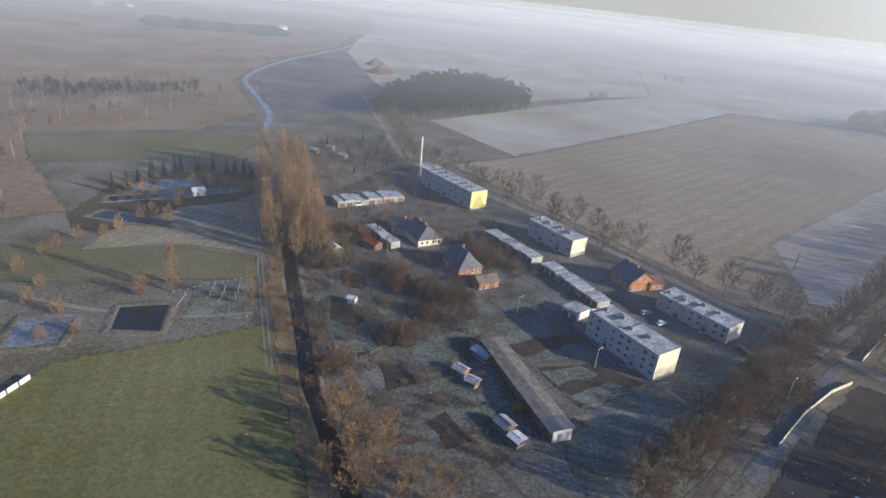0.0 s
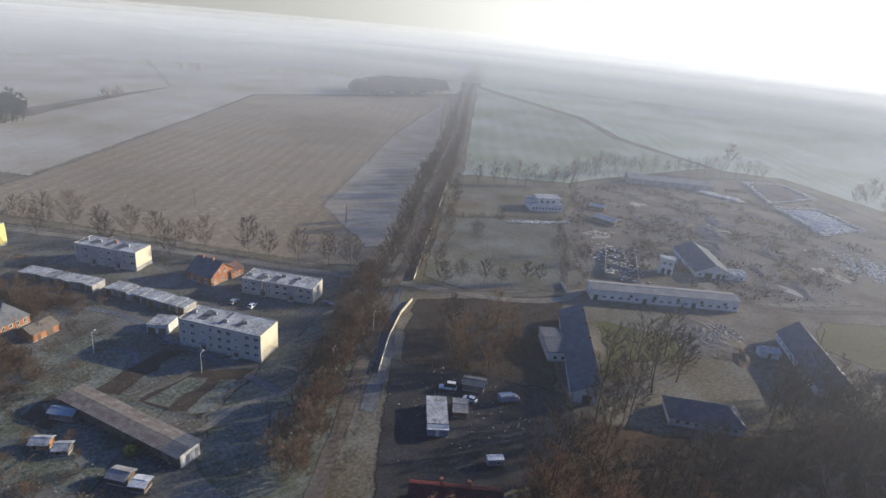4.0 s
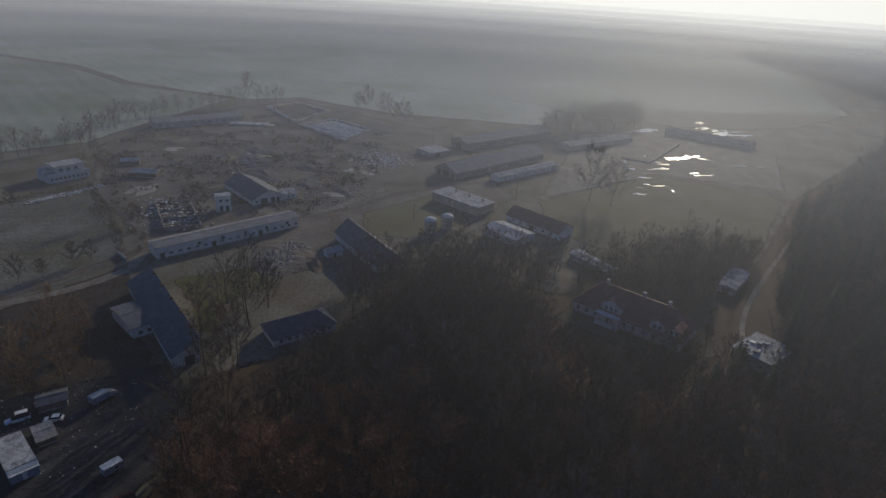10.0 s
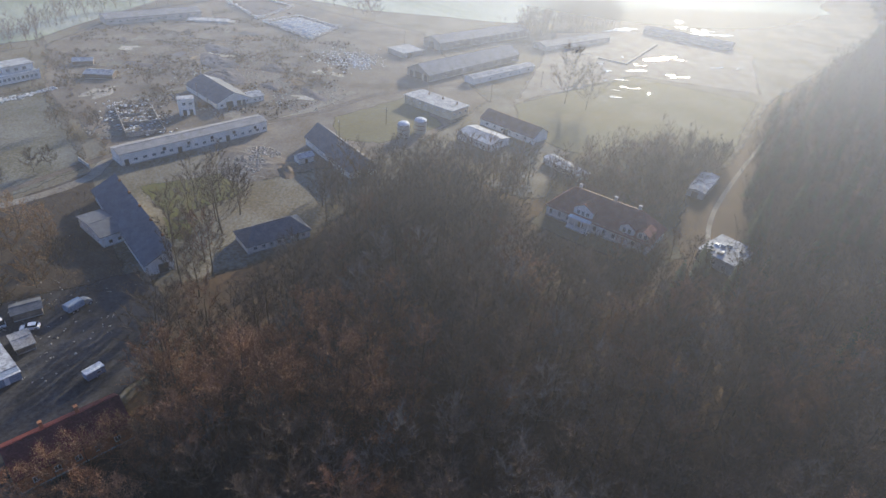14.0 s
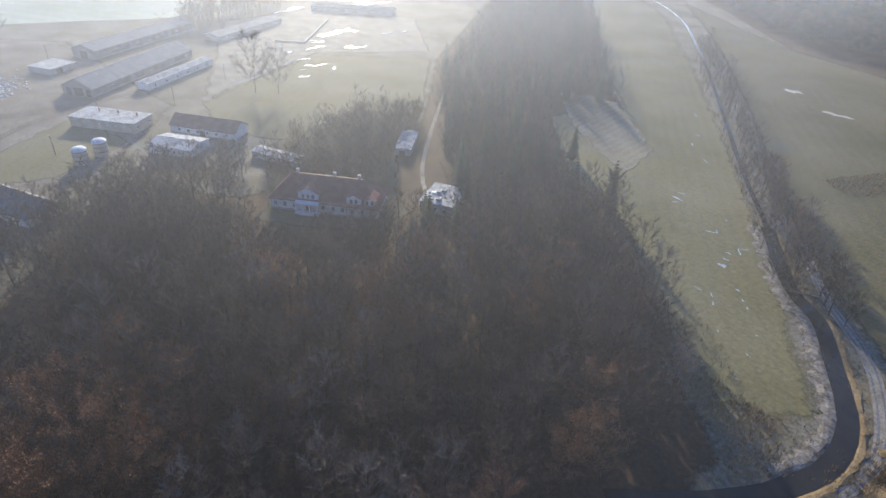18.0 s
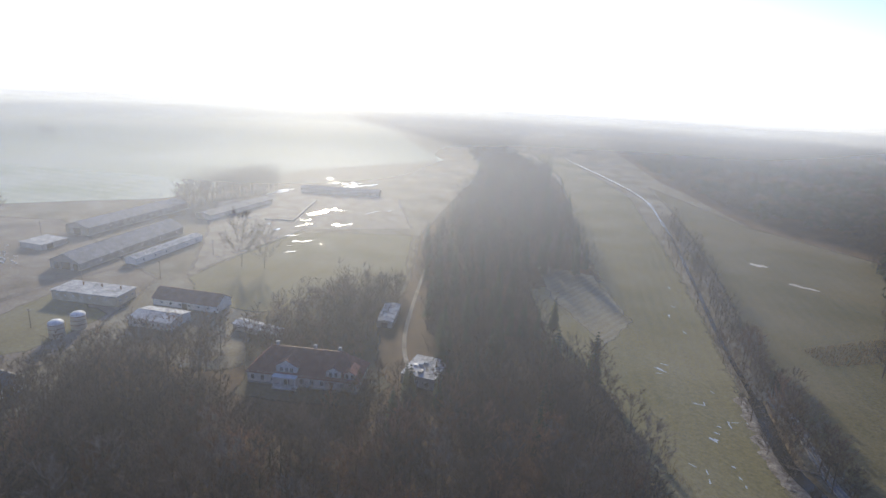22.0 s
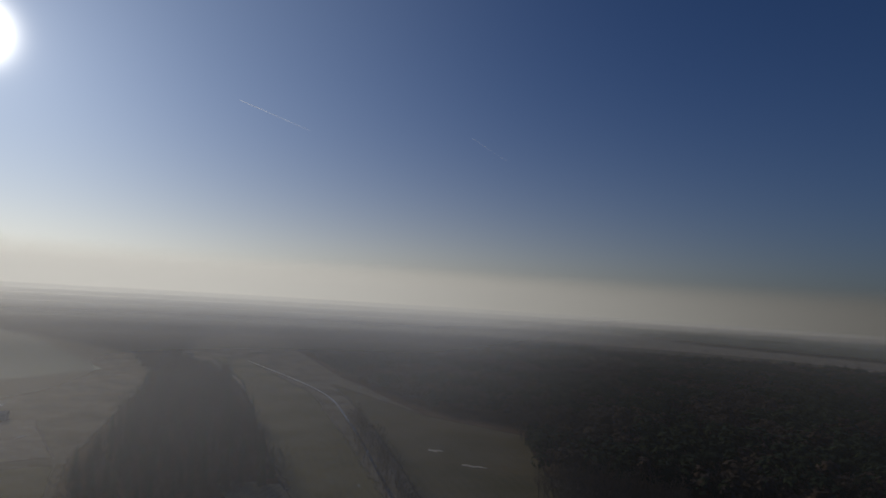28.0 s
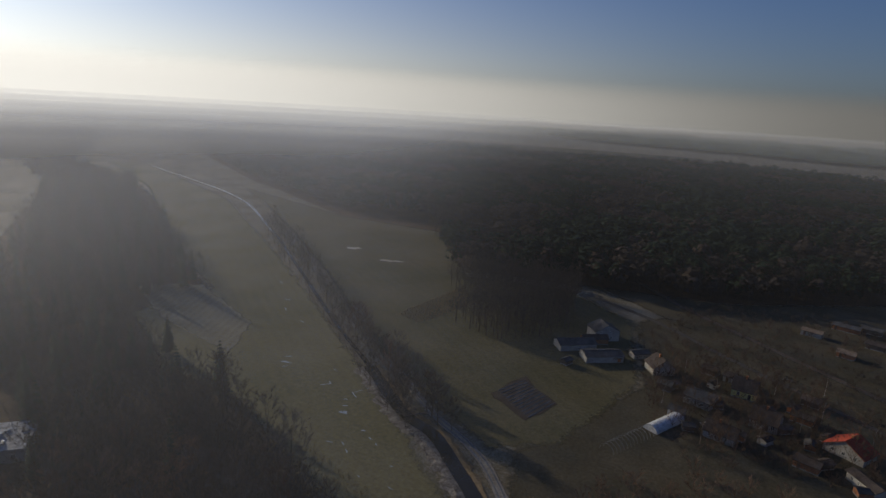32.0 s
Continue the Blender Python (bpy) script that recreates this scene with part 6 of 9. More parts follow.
def pine(seed, high, spread):
    """A pine: a bare trunk under an uneven crown of needle tufts."""
    rng = random.Random(seed)
    tv, tf, cv, cf = [], [], [], []
    frond(tv, tf, Vector((0, 0, 0)), Vector((0, 0, high * 0.9)), high * 0.012 + 0.08, 0.05, 5)
    for k in range(60):
        a, f = rng.uniform(0, math.tau), rng.uniform(0.42, 1.0)
        rad = spread * math.sqrt(max(0.02, 1 - ((f - 0.6) / 0.45) ** 2)) * math.sqrt(rng.uniform(0.1, 1))
        c = Vector((rad * math.cos(a), rad * math.sin(a), f * high))
        for j in range(3):
            d = Vector((rng.uniform(-1, 1), rng.uniform(-1, 1), rng.uniform(-0.2, 0.7))).normalized()
            twig(cv, cf, c, c + d * rng.uniform(0.9, 1.7), 0.5, rng)
    return tv, tf, cv, cf


KINDS = {}


def kind(name, arrays, trunk_mat, crown_mat):
    tv, tf, cv, cf = arrays
    t, c = tri_mesh("trunk", tv, tf), tri_mesh("crown", cv, cf)
    t.materials.append(M[trunk_mat])
    c.materials.append(M[crown_mat])
    KINDS.setdefault(name, []).append((t, c, arrays))


for s in range(6):
    kind("park", bare_tree(10 + s, 16 + 1.0 * s, 4.6 + 0.25 * s, 0.28, 17, 6, 30, 0.026), "bark", ("twig", "twig", "paletwig", "twig", "redtwig", "twig")[s])
for s in range(6):
    kind("parkfar", bare_tree(10 + s, 16 + 1.0 * s, 4.6 + 0.25 * s, 0.28, 17, 6, 16, 0.038), "bark", "twig")
for s in range(3):
    kind("oak", bare_tree(30 + s, 15 + s, 5.8, 0.25, 17, 6, 20, 0.026, leaf=0.95), "bark", "rustleaf")
for s in range(5):
    kind("roadside", bare_tree(40 + s, 11.5 + s, 3.9 + 0.25 * s, 0.26, 20, 6, 24, 0.030, fat=0.6), "bark", "twig")
for s in range(3):
    kind("poplar", bare_tree(50 + s, 22 + 2 * s, 3.6, 0.05, 40, 5, 24, 0.034, 1.2), "bark", "goldtwig")
for s in range(3):
    kind("birch", bare_tree(60 + s, 12 + s, 2.2, 0.3, 12, 5, 13, 0.04, fat=0.55), "birch", "twig")
for s in range(3):
    kind("spruce", conifer(70 + s, 16 + 2 * s, 3.6), "bark", "needle")
for s in range(3):
    kind("pine", pine(80 + s, 14 + s, 3.4), "bark", "needle")
for s in range(5):
    kind("bush", bare_tree(90 + s, 2.6 + 0.2 * s, 1.7, 0.0, 13, 5, 12, 0.03, 0.9, fat=0.5), "bark", "thicket")
for s in range(4):
    kind("goldbush", bare_tree(95 + s, 4.2 + 0.3 * s, 2.1, 0.0, 16, 5, 18, 0.03, fat=0.5), "bark", "goldtwig")
for s in range(4):
    kind("goldtree", bare_tree(103 + s, 12 + s, 4.8, 0.12, 21, 6, 24, 0.038), "bark", "goldtwig")
for s in range(5):
    kind("wood", bare_tree(110 + s, 16 + s, 4.8, 0.3, 11, 4, 8, 0.06, 1.2), "bark", "twig")
for s in range(4):
    kind("lightbush", bare_tree(170 + s, 2.6 + 0.2 * s, 1.8, 0.0, 9, 4, 7, 0.035, 0.9, fat=0.5), "bark", "thicket")
for s in range(4):
    kind("lightroad", bare_tree(180 + s, 12 + s, 3.9, 0.1, 12, 4, 11, 0.042, 1.1, fat=0.45), "bark", "twig")


def far_crown(seed, high, spread):
    """A far tree's rounded, ragged crown of overlapping tufts."""
    rng = random.Random(seed)
    cv, cf = [], []
    for k in range(46):
        a, f = rng.uniform(0, math.tau), rng.random()
        rad = spread * math.sqrt(1 - f * f) * rng.uniform(0.8, 1.05)
        c = Vector((rad * math.cos(a), rad * math.sin(a), high * (0.45 + 0.55 * f)))
        n = Vector((math.cos(a) * math.sqrt(1 - f * f), math.sin(a) * math.sqrt(1 - f * f), f + 0.2)).normalized()
        u = n.orthogonal().normalized()
        w = n.cross(u)
        i = len(cv)
        g = rng.uniform(0, math.tau)
        for j in range(3):
            t = g + j * math.tau / 3 + rng.uniform(-0.4, 0.4)
            v = c + (u * math.cos(t) + w * math.sin(t)) * rng.uniform(0.8, 1.7) + n * rng.uniform(-0.5, 0.5)
            cv.append((v.x, v.y, v.z))
        cf.append((i, i + 1, i + 2))
    return [(0, 0, 0), (0.1, 0, 0), (0, 0.1, 1)], [(0, 1, 2)], cv, cf


for s in range(5):
    kind("far_crown", far_crown(160 + s, 10.5 + 0.7 * s, 4.6), "bark", "needle")

def evergreen_bush(seed):
    """A rounded leafy bush of many small leaf clumps."""
    rng = random.Random(seed)
    tv, tf, cv, cf = [], [], [], []
    frond(tv, tf, Vector((0, 0, 0)), Vector((0, 0, 1.5)), 0.08, 0.04, 5)
    for k in range(420):
        d = Vector((rng.gauss(0, 1), rng.gauss(0, 1), rng.gauss(0.2, 0.9))).normalized() * rng.uniform(0.7, 1.0)
        c = Vector((d.x * 1.5, d.y * 1.5, 1.6 + d.z * 1.5))
        twig(cv, cf, c, c + Vector((rng.uniform(-0.4, 0.4), rng.uniform(-0.4, 0.4), rng.uniform(-0.2, 0.4))), 0.12, rng)
    return tv, tf, cv, cf


kind("evergreen", evergreen_bush(150), "bark", "leafgreen")
LABELS = {
    "evergreen": ("evergreen_bush", "rounded evergreen bush beside the long shed", "bush"),
    "park": ("tree", "tall bare park tree with fine dark twigs", "tree"), "oak": ("oak_tree", "oak still holding rusty brown leaves", "tree"),
    "roadside": ("roadside_tree", "bare roadside tree beside the road", "tree"), "poplar": ("poplar", "tall golden-brown poplar along the ditch", "tree"),
    "goldtree": ("willow", "spreading golden-brown willow near the ditch", "tree"), "birch": ("birch", "slender birch with a pale trunk", "tree"), "spruce": ("spruce", "dark green spruce in the wood", "tree"),
    "pine": ("pine", "dark green pine with an uneven crown", "tree"), "bush": ("bush", "bare brown garden bush", "bush"), "goldbush": ("willow_bush", "golden-brown willow bush by the water", "bush")}
plant_rng = random.Random(7)


def plant(name, x, y, size=1.0, group=""):
    t, c, _ = plant_rng.choice(KINDS[name])
    nm, label, cat = LABELS[name]
    s = size * plant_rng.uniform(0.85, 1.15)
    ob = thing(nm, pose(x, y, -0.05, 0, 0, plant_rng.uniform(0, 360)) @ Matrix.Scale(s, 4), label, cat, group)
    part("trunk", t, None, ob)
    part("crown", c, None, ob)
    return ob


def inside(ring, x, y):
    c = False
    for i in range(len(ring)):
        (x0, y0), (x1, y1) = ring[i], ring[i - 1]
        if (y0 > y) != (y1 > y) and x < (x1 - x0) * (y - y0) / (y1 - y0) + x0:
            c = not c
    return c


def scatter(ring, gap, rng, avoid=()):
    """Uneven spots inside a ring, about gap apart."""
    xs, ys = [p[0] for p in ring], [p[1] for p in ring]
    out = []
    y = min(ys)
    while y < max(ys):
        x = min(xs) + (gap / 2 if int(y / gap) % 2 else 0)
        while x < max(xs):
            u, v = x + rng.uniform(-0.45, 0.45) * gap, y + rng.uniform(-0.45, 0.45) * gap
            if inside(ring, u, v) and not any(inside(r, u, v) for r in avoid):
                out.append((u, v))
            x += gap
        y += gap * 0.87
    return out


def woods(name, spots, names, material, label, size=1.0, lift=None, trunks=True, seed=1):
    """A wood as one mesh: many trees, each turned and sized by chance."""
    rng = np.random.default_rng(seed)
    V, F, n = [], [], 0
    base = []
    for nm in names:
        for t, c, (tv, tf, cv, cf) in KINDS[nm]:
            v = np.array(cv + (tv if trunks else []), np.float32)
            f = np.array(cf + ([tuple(i + len(cv) for i in q) for q in tf] if trunks else []), np.int32)
            base.append((v, f))
    for x, y in spots:
        v, f = base[rng.integers(len(base))]
        a, s = rng.uniform(0, math.tau), size * rng.uniform(0.8, 1.2)
        ca, sa = math.cos(a) * s, math.sin(a) * s
        z = lift(x, y) if lift else 0.0
        V.append(np.c_[v[:, 0] * ca - v[:, 1] * sa + x, v[:, 0] * sa + v[:, 1] * ca + y, v[:, 2] * s + z])
        F.append(f + n)
        n += len(v)
    me = tri_mesh(name, np.concatenate(V), np.concatenate(F))
    me.materials.append(M[material])
    return tagged(new(name, me), label, "wood", kind="stuff")


wood_rng = random.Random(21)
PARK = [(86, 56), (106, 62), (119, 44), (130, 30), (158, 24), (168, 14), (182, 4), (180, -12), (168, -28), (142, -32), (126, -50), (122, -60), (127, -76), (132, -86), (146, -98), (134, -146), (100, -128), (84, -122), (50, -94), (46, -40), (50, 10), (64, 44)]
HOUSES = [[(60, 66), (84, 52), (94, 60), (70, 80)], [(140, 54), (160, 30), (172, 38), (150, 60)], [(190, -38), (162, -80), (155, -74), (181, -34)]]
spots = scatter(PARK, 7.2, wood_rng, HOUSES)
woods("park_wood", [p for p in spots if math.hypot(*p) > 150], ["parkfar"], "twig", "far part of the bare park wood", 1.0, seed=31)
OAKS = ((90, 32, 11, 15), (85, 43, 10, 12), (91, 17, 9, 12), (62, 65, 16, 12), (111, 6, 8, 9), (104, 17, 8, 8), (46, -64, 8, 8), (88, -79, 6, 6))
for x, y in spots:
    if math.hypot(x, y) > 150:
        continue
    brown = min(math.hypot((x - ox) / orx, (y - oy) / ory) for ox, oy, orx, ory in OAKS) < 1
    plant("oak" if brown and wood_rng.random() < 0.85 or wood_rng.random() < 0.04 else "park", x, y, 0.9 if x < 80 else 1.0, "park wood")
UPPER = [(168, 38), (190, 40), (198, 33), (205, 18), (216, -3), (210, -22), (208, -40), (192, -30), (184, -6), (170, 14)]
woods("upper_wood", scatter(UPPER, 6.6, wood_rng, HOUSES + [[(196, 32), (206, 17), (240, 40), (228, 60)]]), ["parkfar"], "twig", "bare trees before the barns", 0.85, seed=32)
DENSE = [(150, -90), (172, -106), (224, -126), (296, -175), (439, -302), (560, -400), (520, -470), (423, -377), (352, -338), (250, -255), (216, -233), (222, -188), (160, -148), (130, -144), (148, -100)]
spots = scatter(DENSE, 6.6, wood_rng)
woods("mixed_wood", spots[::2] + spots[1::4], ["wood"], "midwood", "dense bare wood between meadow and manor", 0.95, trunks=False, seed=3)
woods("spruce_wood", spots[3::4], ["spruce"], "needle", "dark spruces in the dense wood", 0.9, trunks=False, seed=4)
STRIP = [(560, -400), (640, -440), (760, -520), (980, -540), (1200, -545), (1400, -600), (1500, -760), (1120, -920), (860, -670), (628, -480), (520, -440)]
woods("far_wood", scatter(STRIP, 8.0, wood_rng), ["far_crown"], "farwood", "misty wood winding into the distance", 1.3, trunks=False, seed=5)
RIDGE = [(990, -1010), (700, -760), (440, -560), (270, -470), (190, -480), (120, -345), (50, -345), (-5, -352), (-40, -356), (-75, -376), (-105, -392), (-132, -408), (-150, -480), (-178, -600), (-300, -700), (-560, -1150), (-100, -1400), (250, -1260), (560, -1240), (800, -1500), (1380, -1790)]
spots = scatter(RIDGE, 10.0, wood_rng)
pick = [noise.noise(Vector((x * 0.012, y * 0.012, 2))) + 0.35 * wood_rng.random() > 0.22 for x, y in spots]
woods("conifer_forest", [p for p, k in zip(spots, pick) if not k], ["far_crown"], "needle", "dark conifer forest on the rise", 1.4, trunks=False, seed=6)
woods("bare_forest", [p for p, k in zip(spots, pick) if k], ["far_crown"], "farwood", "brown bare trees within the dark forest", 1.28, trunks=False, seed=26)
EDGE = [(200, -480), (120, -350), (50, -348), (-5, -354), (-40, -358), (-75, -378), (-105, -394), (-130, -408), (-110, -440), (-40, -410), (40, -395), (110, -400), (180, -500)]
woods("forest_edge", scatter(EDGE, 7.6, wood_rng), ["wood"], "midwood", "bare brown trees at the forest's edge", 0.85, seed=16)
THICKET = [(60, -240), (34, -262), (40, -335), (100, -335), (112, -310), (84, -284), (88, -250)]
woods("brown_thicket", scatter(THICKET, 5.0, wood_rng), ["wood"], "midwood", "bare brown thicket beyond the creek", 0.85, seed=7)
GROVE = [(451, 620), (470, 660), (560, 700), (640, 660), (600, 615), (520, 605)]
woods("field_grove", scatter(GROVE, 6.5, wood_rng), ["far_crown"], "farwood", "isolated bare grove in the fields", 1.35, trunks=False, seed=8)
PINES = [(-38, 465), (0, 478), (50, 512), (95, 550), (92, 600), (60, 640), (10, 640), (-20, 560), (-34, 510)]
woods("pine_wood", scatter(PINES, 6.0, wood_rng), ["pine"], "needle", "rounded dark green pine wood", 1.1, seed=9)


def canopy(name, ring, high, material, label, base=0.0):
    """A far wood seen as one uneven canopy."""
    xs, ys = [p[0] for p in ring], [p[1] for p in ring]
    bm = bmesh.new()
    step = max(14.0, (max(xs) - min(xs)) / 60)
    nx, ny = int((max(xs) - min(xs)) / step) + 2, int((max(ys) - min(ys)) / step) + 2
    rng = random.Random(name + label)
    g = {}
    for i in range(nx):
        for j in range(ny):
            x, y = min(xs) + i * step, min(ys) + j * step
            if inside(ring, x, y):
                g[i, j] = (x + rng.uniform(-0.4, 0.4) * step, y + rng.uniform(-0.4, 0.4) * step)
    V = {}
    for (i, j), (x, y) in g.items():
        edge = any((i + a, j + b) not in g for a in (-1, 0, 1) for b in (-1, 0, 1))
        V[i, j] = bm.verts.new((x, y, base if edge else base + high * rng.uniform(0.6, 1.1)))
    for (i, j) in g:
        q = [(i, j), (i + 1, j), (i + 1, j + 1), (i, j + 1)]
        if all(k in V for k in q):
            bm.faces.new([V[k] for k in q])
    return solid(name, bm, M[material], label, "wood", kind="stuff")


canopy("distant_wood", [(-420, 900), (-200, 960), (-230, 1040), (-460, 1000)], 10, "needle", "dark wood on the far heath")
canopy("distant_wood", [(-1500, 1500), (-300, 1700), (-200, 1900), (-700, 2100), (-1600, 1800)], 14, "needle", "misty wood on the northern rise")
canopy("distant_wood", [(200, 2300), (900, 2500), (1700, 2200), (1900, 2500), (800, 2900), (100, 2700)], 16, "twig", "misty belt of trees far over the fields")
canopy("distant_wood", [(1500, 1500), (2300, 900), (2600, 1100), (1800, 1900)], 16, "twig", "misty tree belt beyond the avenue")
canopy("distant_wood", [(1300, -1000), (1900, -1300), (2600, -1200), (2800, -1700), (1700, -1900), (1300, -1300)], 18, "needle", "hazy forest beyond the creek valley")
canopy("distant_wood", [(300, -2100), (-900, -1700), (-2000, -1900), (-1800, -2900), (200, -2900), (900, -2500)], 18, "needle", "dark forested hills in the south", 10)
canopy("distant_wood", [(1500, -600), (2300, -500), (3000, -900), (2200, -900)], 14, "twig", "misty wood along the far creek")
canopy("distant_wood", [(-60, 640), (-30, 700), (-80, 860), (-110, 860)], 9, "twig", "bare trees behind the peat field")


def along(line, gap, off, rng, jitter=1.0):
    out, acc = [], 0.0
    pts = smooth_line(line, 2.0)
    for i in range(1, len(pts)):
        acc += (pts[i] - pts[i - 1]).length
        if acc >= gap:
            acc = rng.uniform(-0.25, 0.25) * gap
            d = (pts[i] - pts[i - 1]).normalized()
            q = pts[i] + Vector((-d.y, d.x)) * off + Vector((rng.uniform(-1, 1), rng.uniform(-1, 1))) * jitter
            out.append((q.x, q.y))
    return out


for x, y in along(ROAD1[1:9], 11.5, 5.5, wood_rng, 2.0):
    plant("roadside", x, y, 1.1 if y > 215 else 0.92, "roadside trees")
for x, y in along(ROAD1[2:6], 24.0, -5.0, wood_rng):
    plant("roadside", x, y, 1.0, "roadside trees")
for off in (5.5, 9.0, 12.5):
    for x, y in along(ROAD2[1:6], 5.5, off, wood_rng, 2.2):
        plant("roadside", x, y, 0.62, "lane thicket trees")
spots = []
for off in (3.6, 6.5, 9.5):
    spots += along(ROAD2[1:6], 3.6, off, wood_rng, 1.6)
woods("lane_thicket", spots, ["bush", "roadside"], "thicket", "dense brown thicket along the lane", 0.66, trunks=False, seed=19)
near = along(ROAD2[5:9], 9.0, 6.0, wood_rng) + along(ROAD2[5:9], 9.0, -6.0, wood_rng)
for x, y in near:
    plant("roadside", x, y, 1.1, "avenue trees")
woods("avenue_trees", along(ROAD2[8:], 6.0, 5.5, wood_rng) + along(ROAD2[8:], 6.0, -5.5, wood_rng), ["lightroad"], "twig", "bare trees lining the avenue into the mist", 1.1, seed=10)
for off, gap in ((3.5, 5.0), (8.5, 6.0), (13.5, 7.0), (-5.5, 11.0)):
    for x, y in [p for p in along(DITCH[:5], gap, off, wood_rng, 1.4) if p[1] > 200] + [(-72 + off, 296), (-78 + off, 310)]:
        plant("poplar", x, y, 0.92 if off < 5 else 0.8, "poplar row along the ditch")
for x, y in ((-4, 96), (-10, 104), (2, 90), (8, 84), (-8, 94), (4, 98), (-3, 104), (-15, 100), (-13, 112), (-17, 118), (-8, 112), (-2, 108), (10, 92), (-12, 122), (16, 84)):
    plant("goldtree", x, y, 0.72, "trees at the ditch's end")
for x, y in ((118, 104), (122, 110), (128, 122), (132, 116), (136, 126), (142, 116), (138, 104), (146, 108), (126, 100), (150, 118), (132, 96)):
    plant("goldtree" if wood_rng.random() < 0.6 else "roadside", x, y, 0.9, "yard trees")
for x, y in ((160, 72), (165, 66), (171, 74), (158, 62), (177, 62), (148, 68), (153, 75), (142, 62), (136, 58), (130, 64), (126, 58), (170, 60), (182, 70)):
    plant("park", x, y, 0.95, "trees behind the long barn")
for x, y in along([(345, 232), (420, 232), (470, 200), (530, 155)], 8.0, 3.0, wood_rng, 2.0):
    plant("park", x, y, 0.72, "trees behind the farm")
for x, y in along([(282, 262), (310, 244), (340, 226)], 7.0, 2.0, wood_rng, 1.5):
    plant("park", x, y, 0.75, "trees behind the villa")
for x, y in ((510, 90), (505, 82), (477, 63), (470, 53), (466, 46), (553, 200)):
    plant("roadside", x, y, 1.45, "lone farm trees")
for x, y in ((304, -69), (298, -79)):
    plant("roadside", x, y, 1.75, "lone farm trees")
for x, y in ((141, -80), (136, -94), (131, -147), (108, -103), (124, -120), (133, -70)):
    plant("spruce", x, y, 1.0, "dark park spruces")
for x, y in along([(345, 226), (300, 190), (262, 160), (232, 136), (204, 118)], 8.0, 0, wood_rng, 2.5):
    plant("roadside" if wood_rng.random() < 0.45 else "bush", x, y, 0.7, "trees along the farm fence")
for x, y in ((309, 151), (318, 142), (300, 160), (326, 166), (262, 104), (282, 98), (296, 68), (304, 62), (312, 60), (322, 58), (290, 74), (345, 100), (352, 92), (338, 108), (372, 120), (280, 130), (292, 140), (250, 92), (366, 84), (330, 74), (316, 78), (386, 100), (402, 130), (356, 150)):
    plant("bush", x, y, 1.25, "weedy farm bushes")
for x, y in along([(472, -72), (505, -108), (540, -152)], 4.0, 0, wood_rng, 6.0):
    plant("park", x, y, 0.8, "trees behind the barns")
creek_far = []
for off, gap in ((4.0, 5.0), (7.5, 7.0), (-3.5, 9.0)):
    for x, y in along(CREEK[2:8], gap, off, wood_rng, 2.5):
        if math.hypot(x, y) > 260:
            creek_far.append((x, y))
            continue
        plant("park" if wood_rng.random() < 0.6 else "roadside", x, y, 0.8, "creek side trees")
woods("creek_wood", creek_far, ["wood"], "twig", "bare trees along the upper creek", 0.7, seed=33)
for x, y in along([(240, -134), (216, -98), (200, -72), (205, -58)], 6.0, 0, wood_rng, 7.0):
    plant("bush" if wood_rng.random() < 0.5 else "roadside", x, y, 0.9, "manor garden trees")
for x, y in along([(-45, 165), (-20, 150), (0, 190), (20, 180), (10, 215), (40, 205), (38, 230), (-10, 250), (-25, 230), (-38, 200)], 5.5, 0, wood_rng, 4.0):
    plant("bush", x, y, 1.0, "garden bushes")
for x, y, k in ((-84, 168, 0.75), (-76, 172, 0.8), (-50, 167, 0.75), (-108, 232, 0.7), (-70, 255, 0.8), (-89, 297, 0.8), (-46, 172, 0.6), (-66, 262, 0.7)):
    plant("poplar" if k > 0.72 and x > -80 else "goldtree", x, y, k * 0.85, "willows by the ponds")
for x, y in along([(-84, 150), (-96, 142), (-110, 160), (-130, 190), (-100, 250), (-140, 262), (-85, 280)], 9.0, 0, wood_rng, 3.5):
    plant("goldbush", x, y, 1.0, "willow bushes")
for x, y in along([(-136, 252), (-120, 290), (-92, 296), (-80, 285)], 4.0, 0, wood_rng, 2.0):
    plant("spruce", x, y, 0.55, "young spruces by the fish ponds")
spots = scatter([(-150, 200), (-220, 240), (-330, 420), (-200, 540), (-150, 480), (-180, 380), (-220, 330), (-190, 280)], 17.0, wood_rng)
for x, y in spots[::2]:
    plant("birch", x, y, 1.0, "heath birches")
woods("heath_scrub", spots[1::2], ["pine", "birch"], "twig", "low scrub on the heath", 0.5, seed=11)
woods("heath_pines", scatter([(-260, 410), (-175, 480), (-185, 505), (-290, 440)], 8.0, wood_rng), ["pine"], "needle", "line of green pines on the heath", 0.55, seed=12)

for x, y in ((150, -58), (146, -76), (153, -82), (140, -42), (136, -60), (148, -30), (186, -34), (190, -28), (158, -78)):
    plant("park", x, y, 0.62, "trees round the manor")
for x, y in scatter([(190, -52), (216, -64), (250, -100), (240, -124), (212, -100), (196, -92), (186, -76)], 8.0, wood_rng):
    plant("roadside" if wood_rng.random() < 0.7 else "bush", x, y, 0.8, "manor garden trees")
for x, y in ((58, 60), (63, 54), (69, 48), (74, 46), (54, 68), (84, 50), (90, 54), (60, 48)):
    plant("oak", x, y, 0.75, "oaks before the maroon roof")

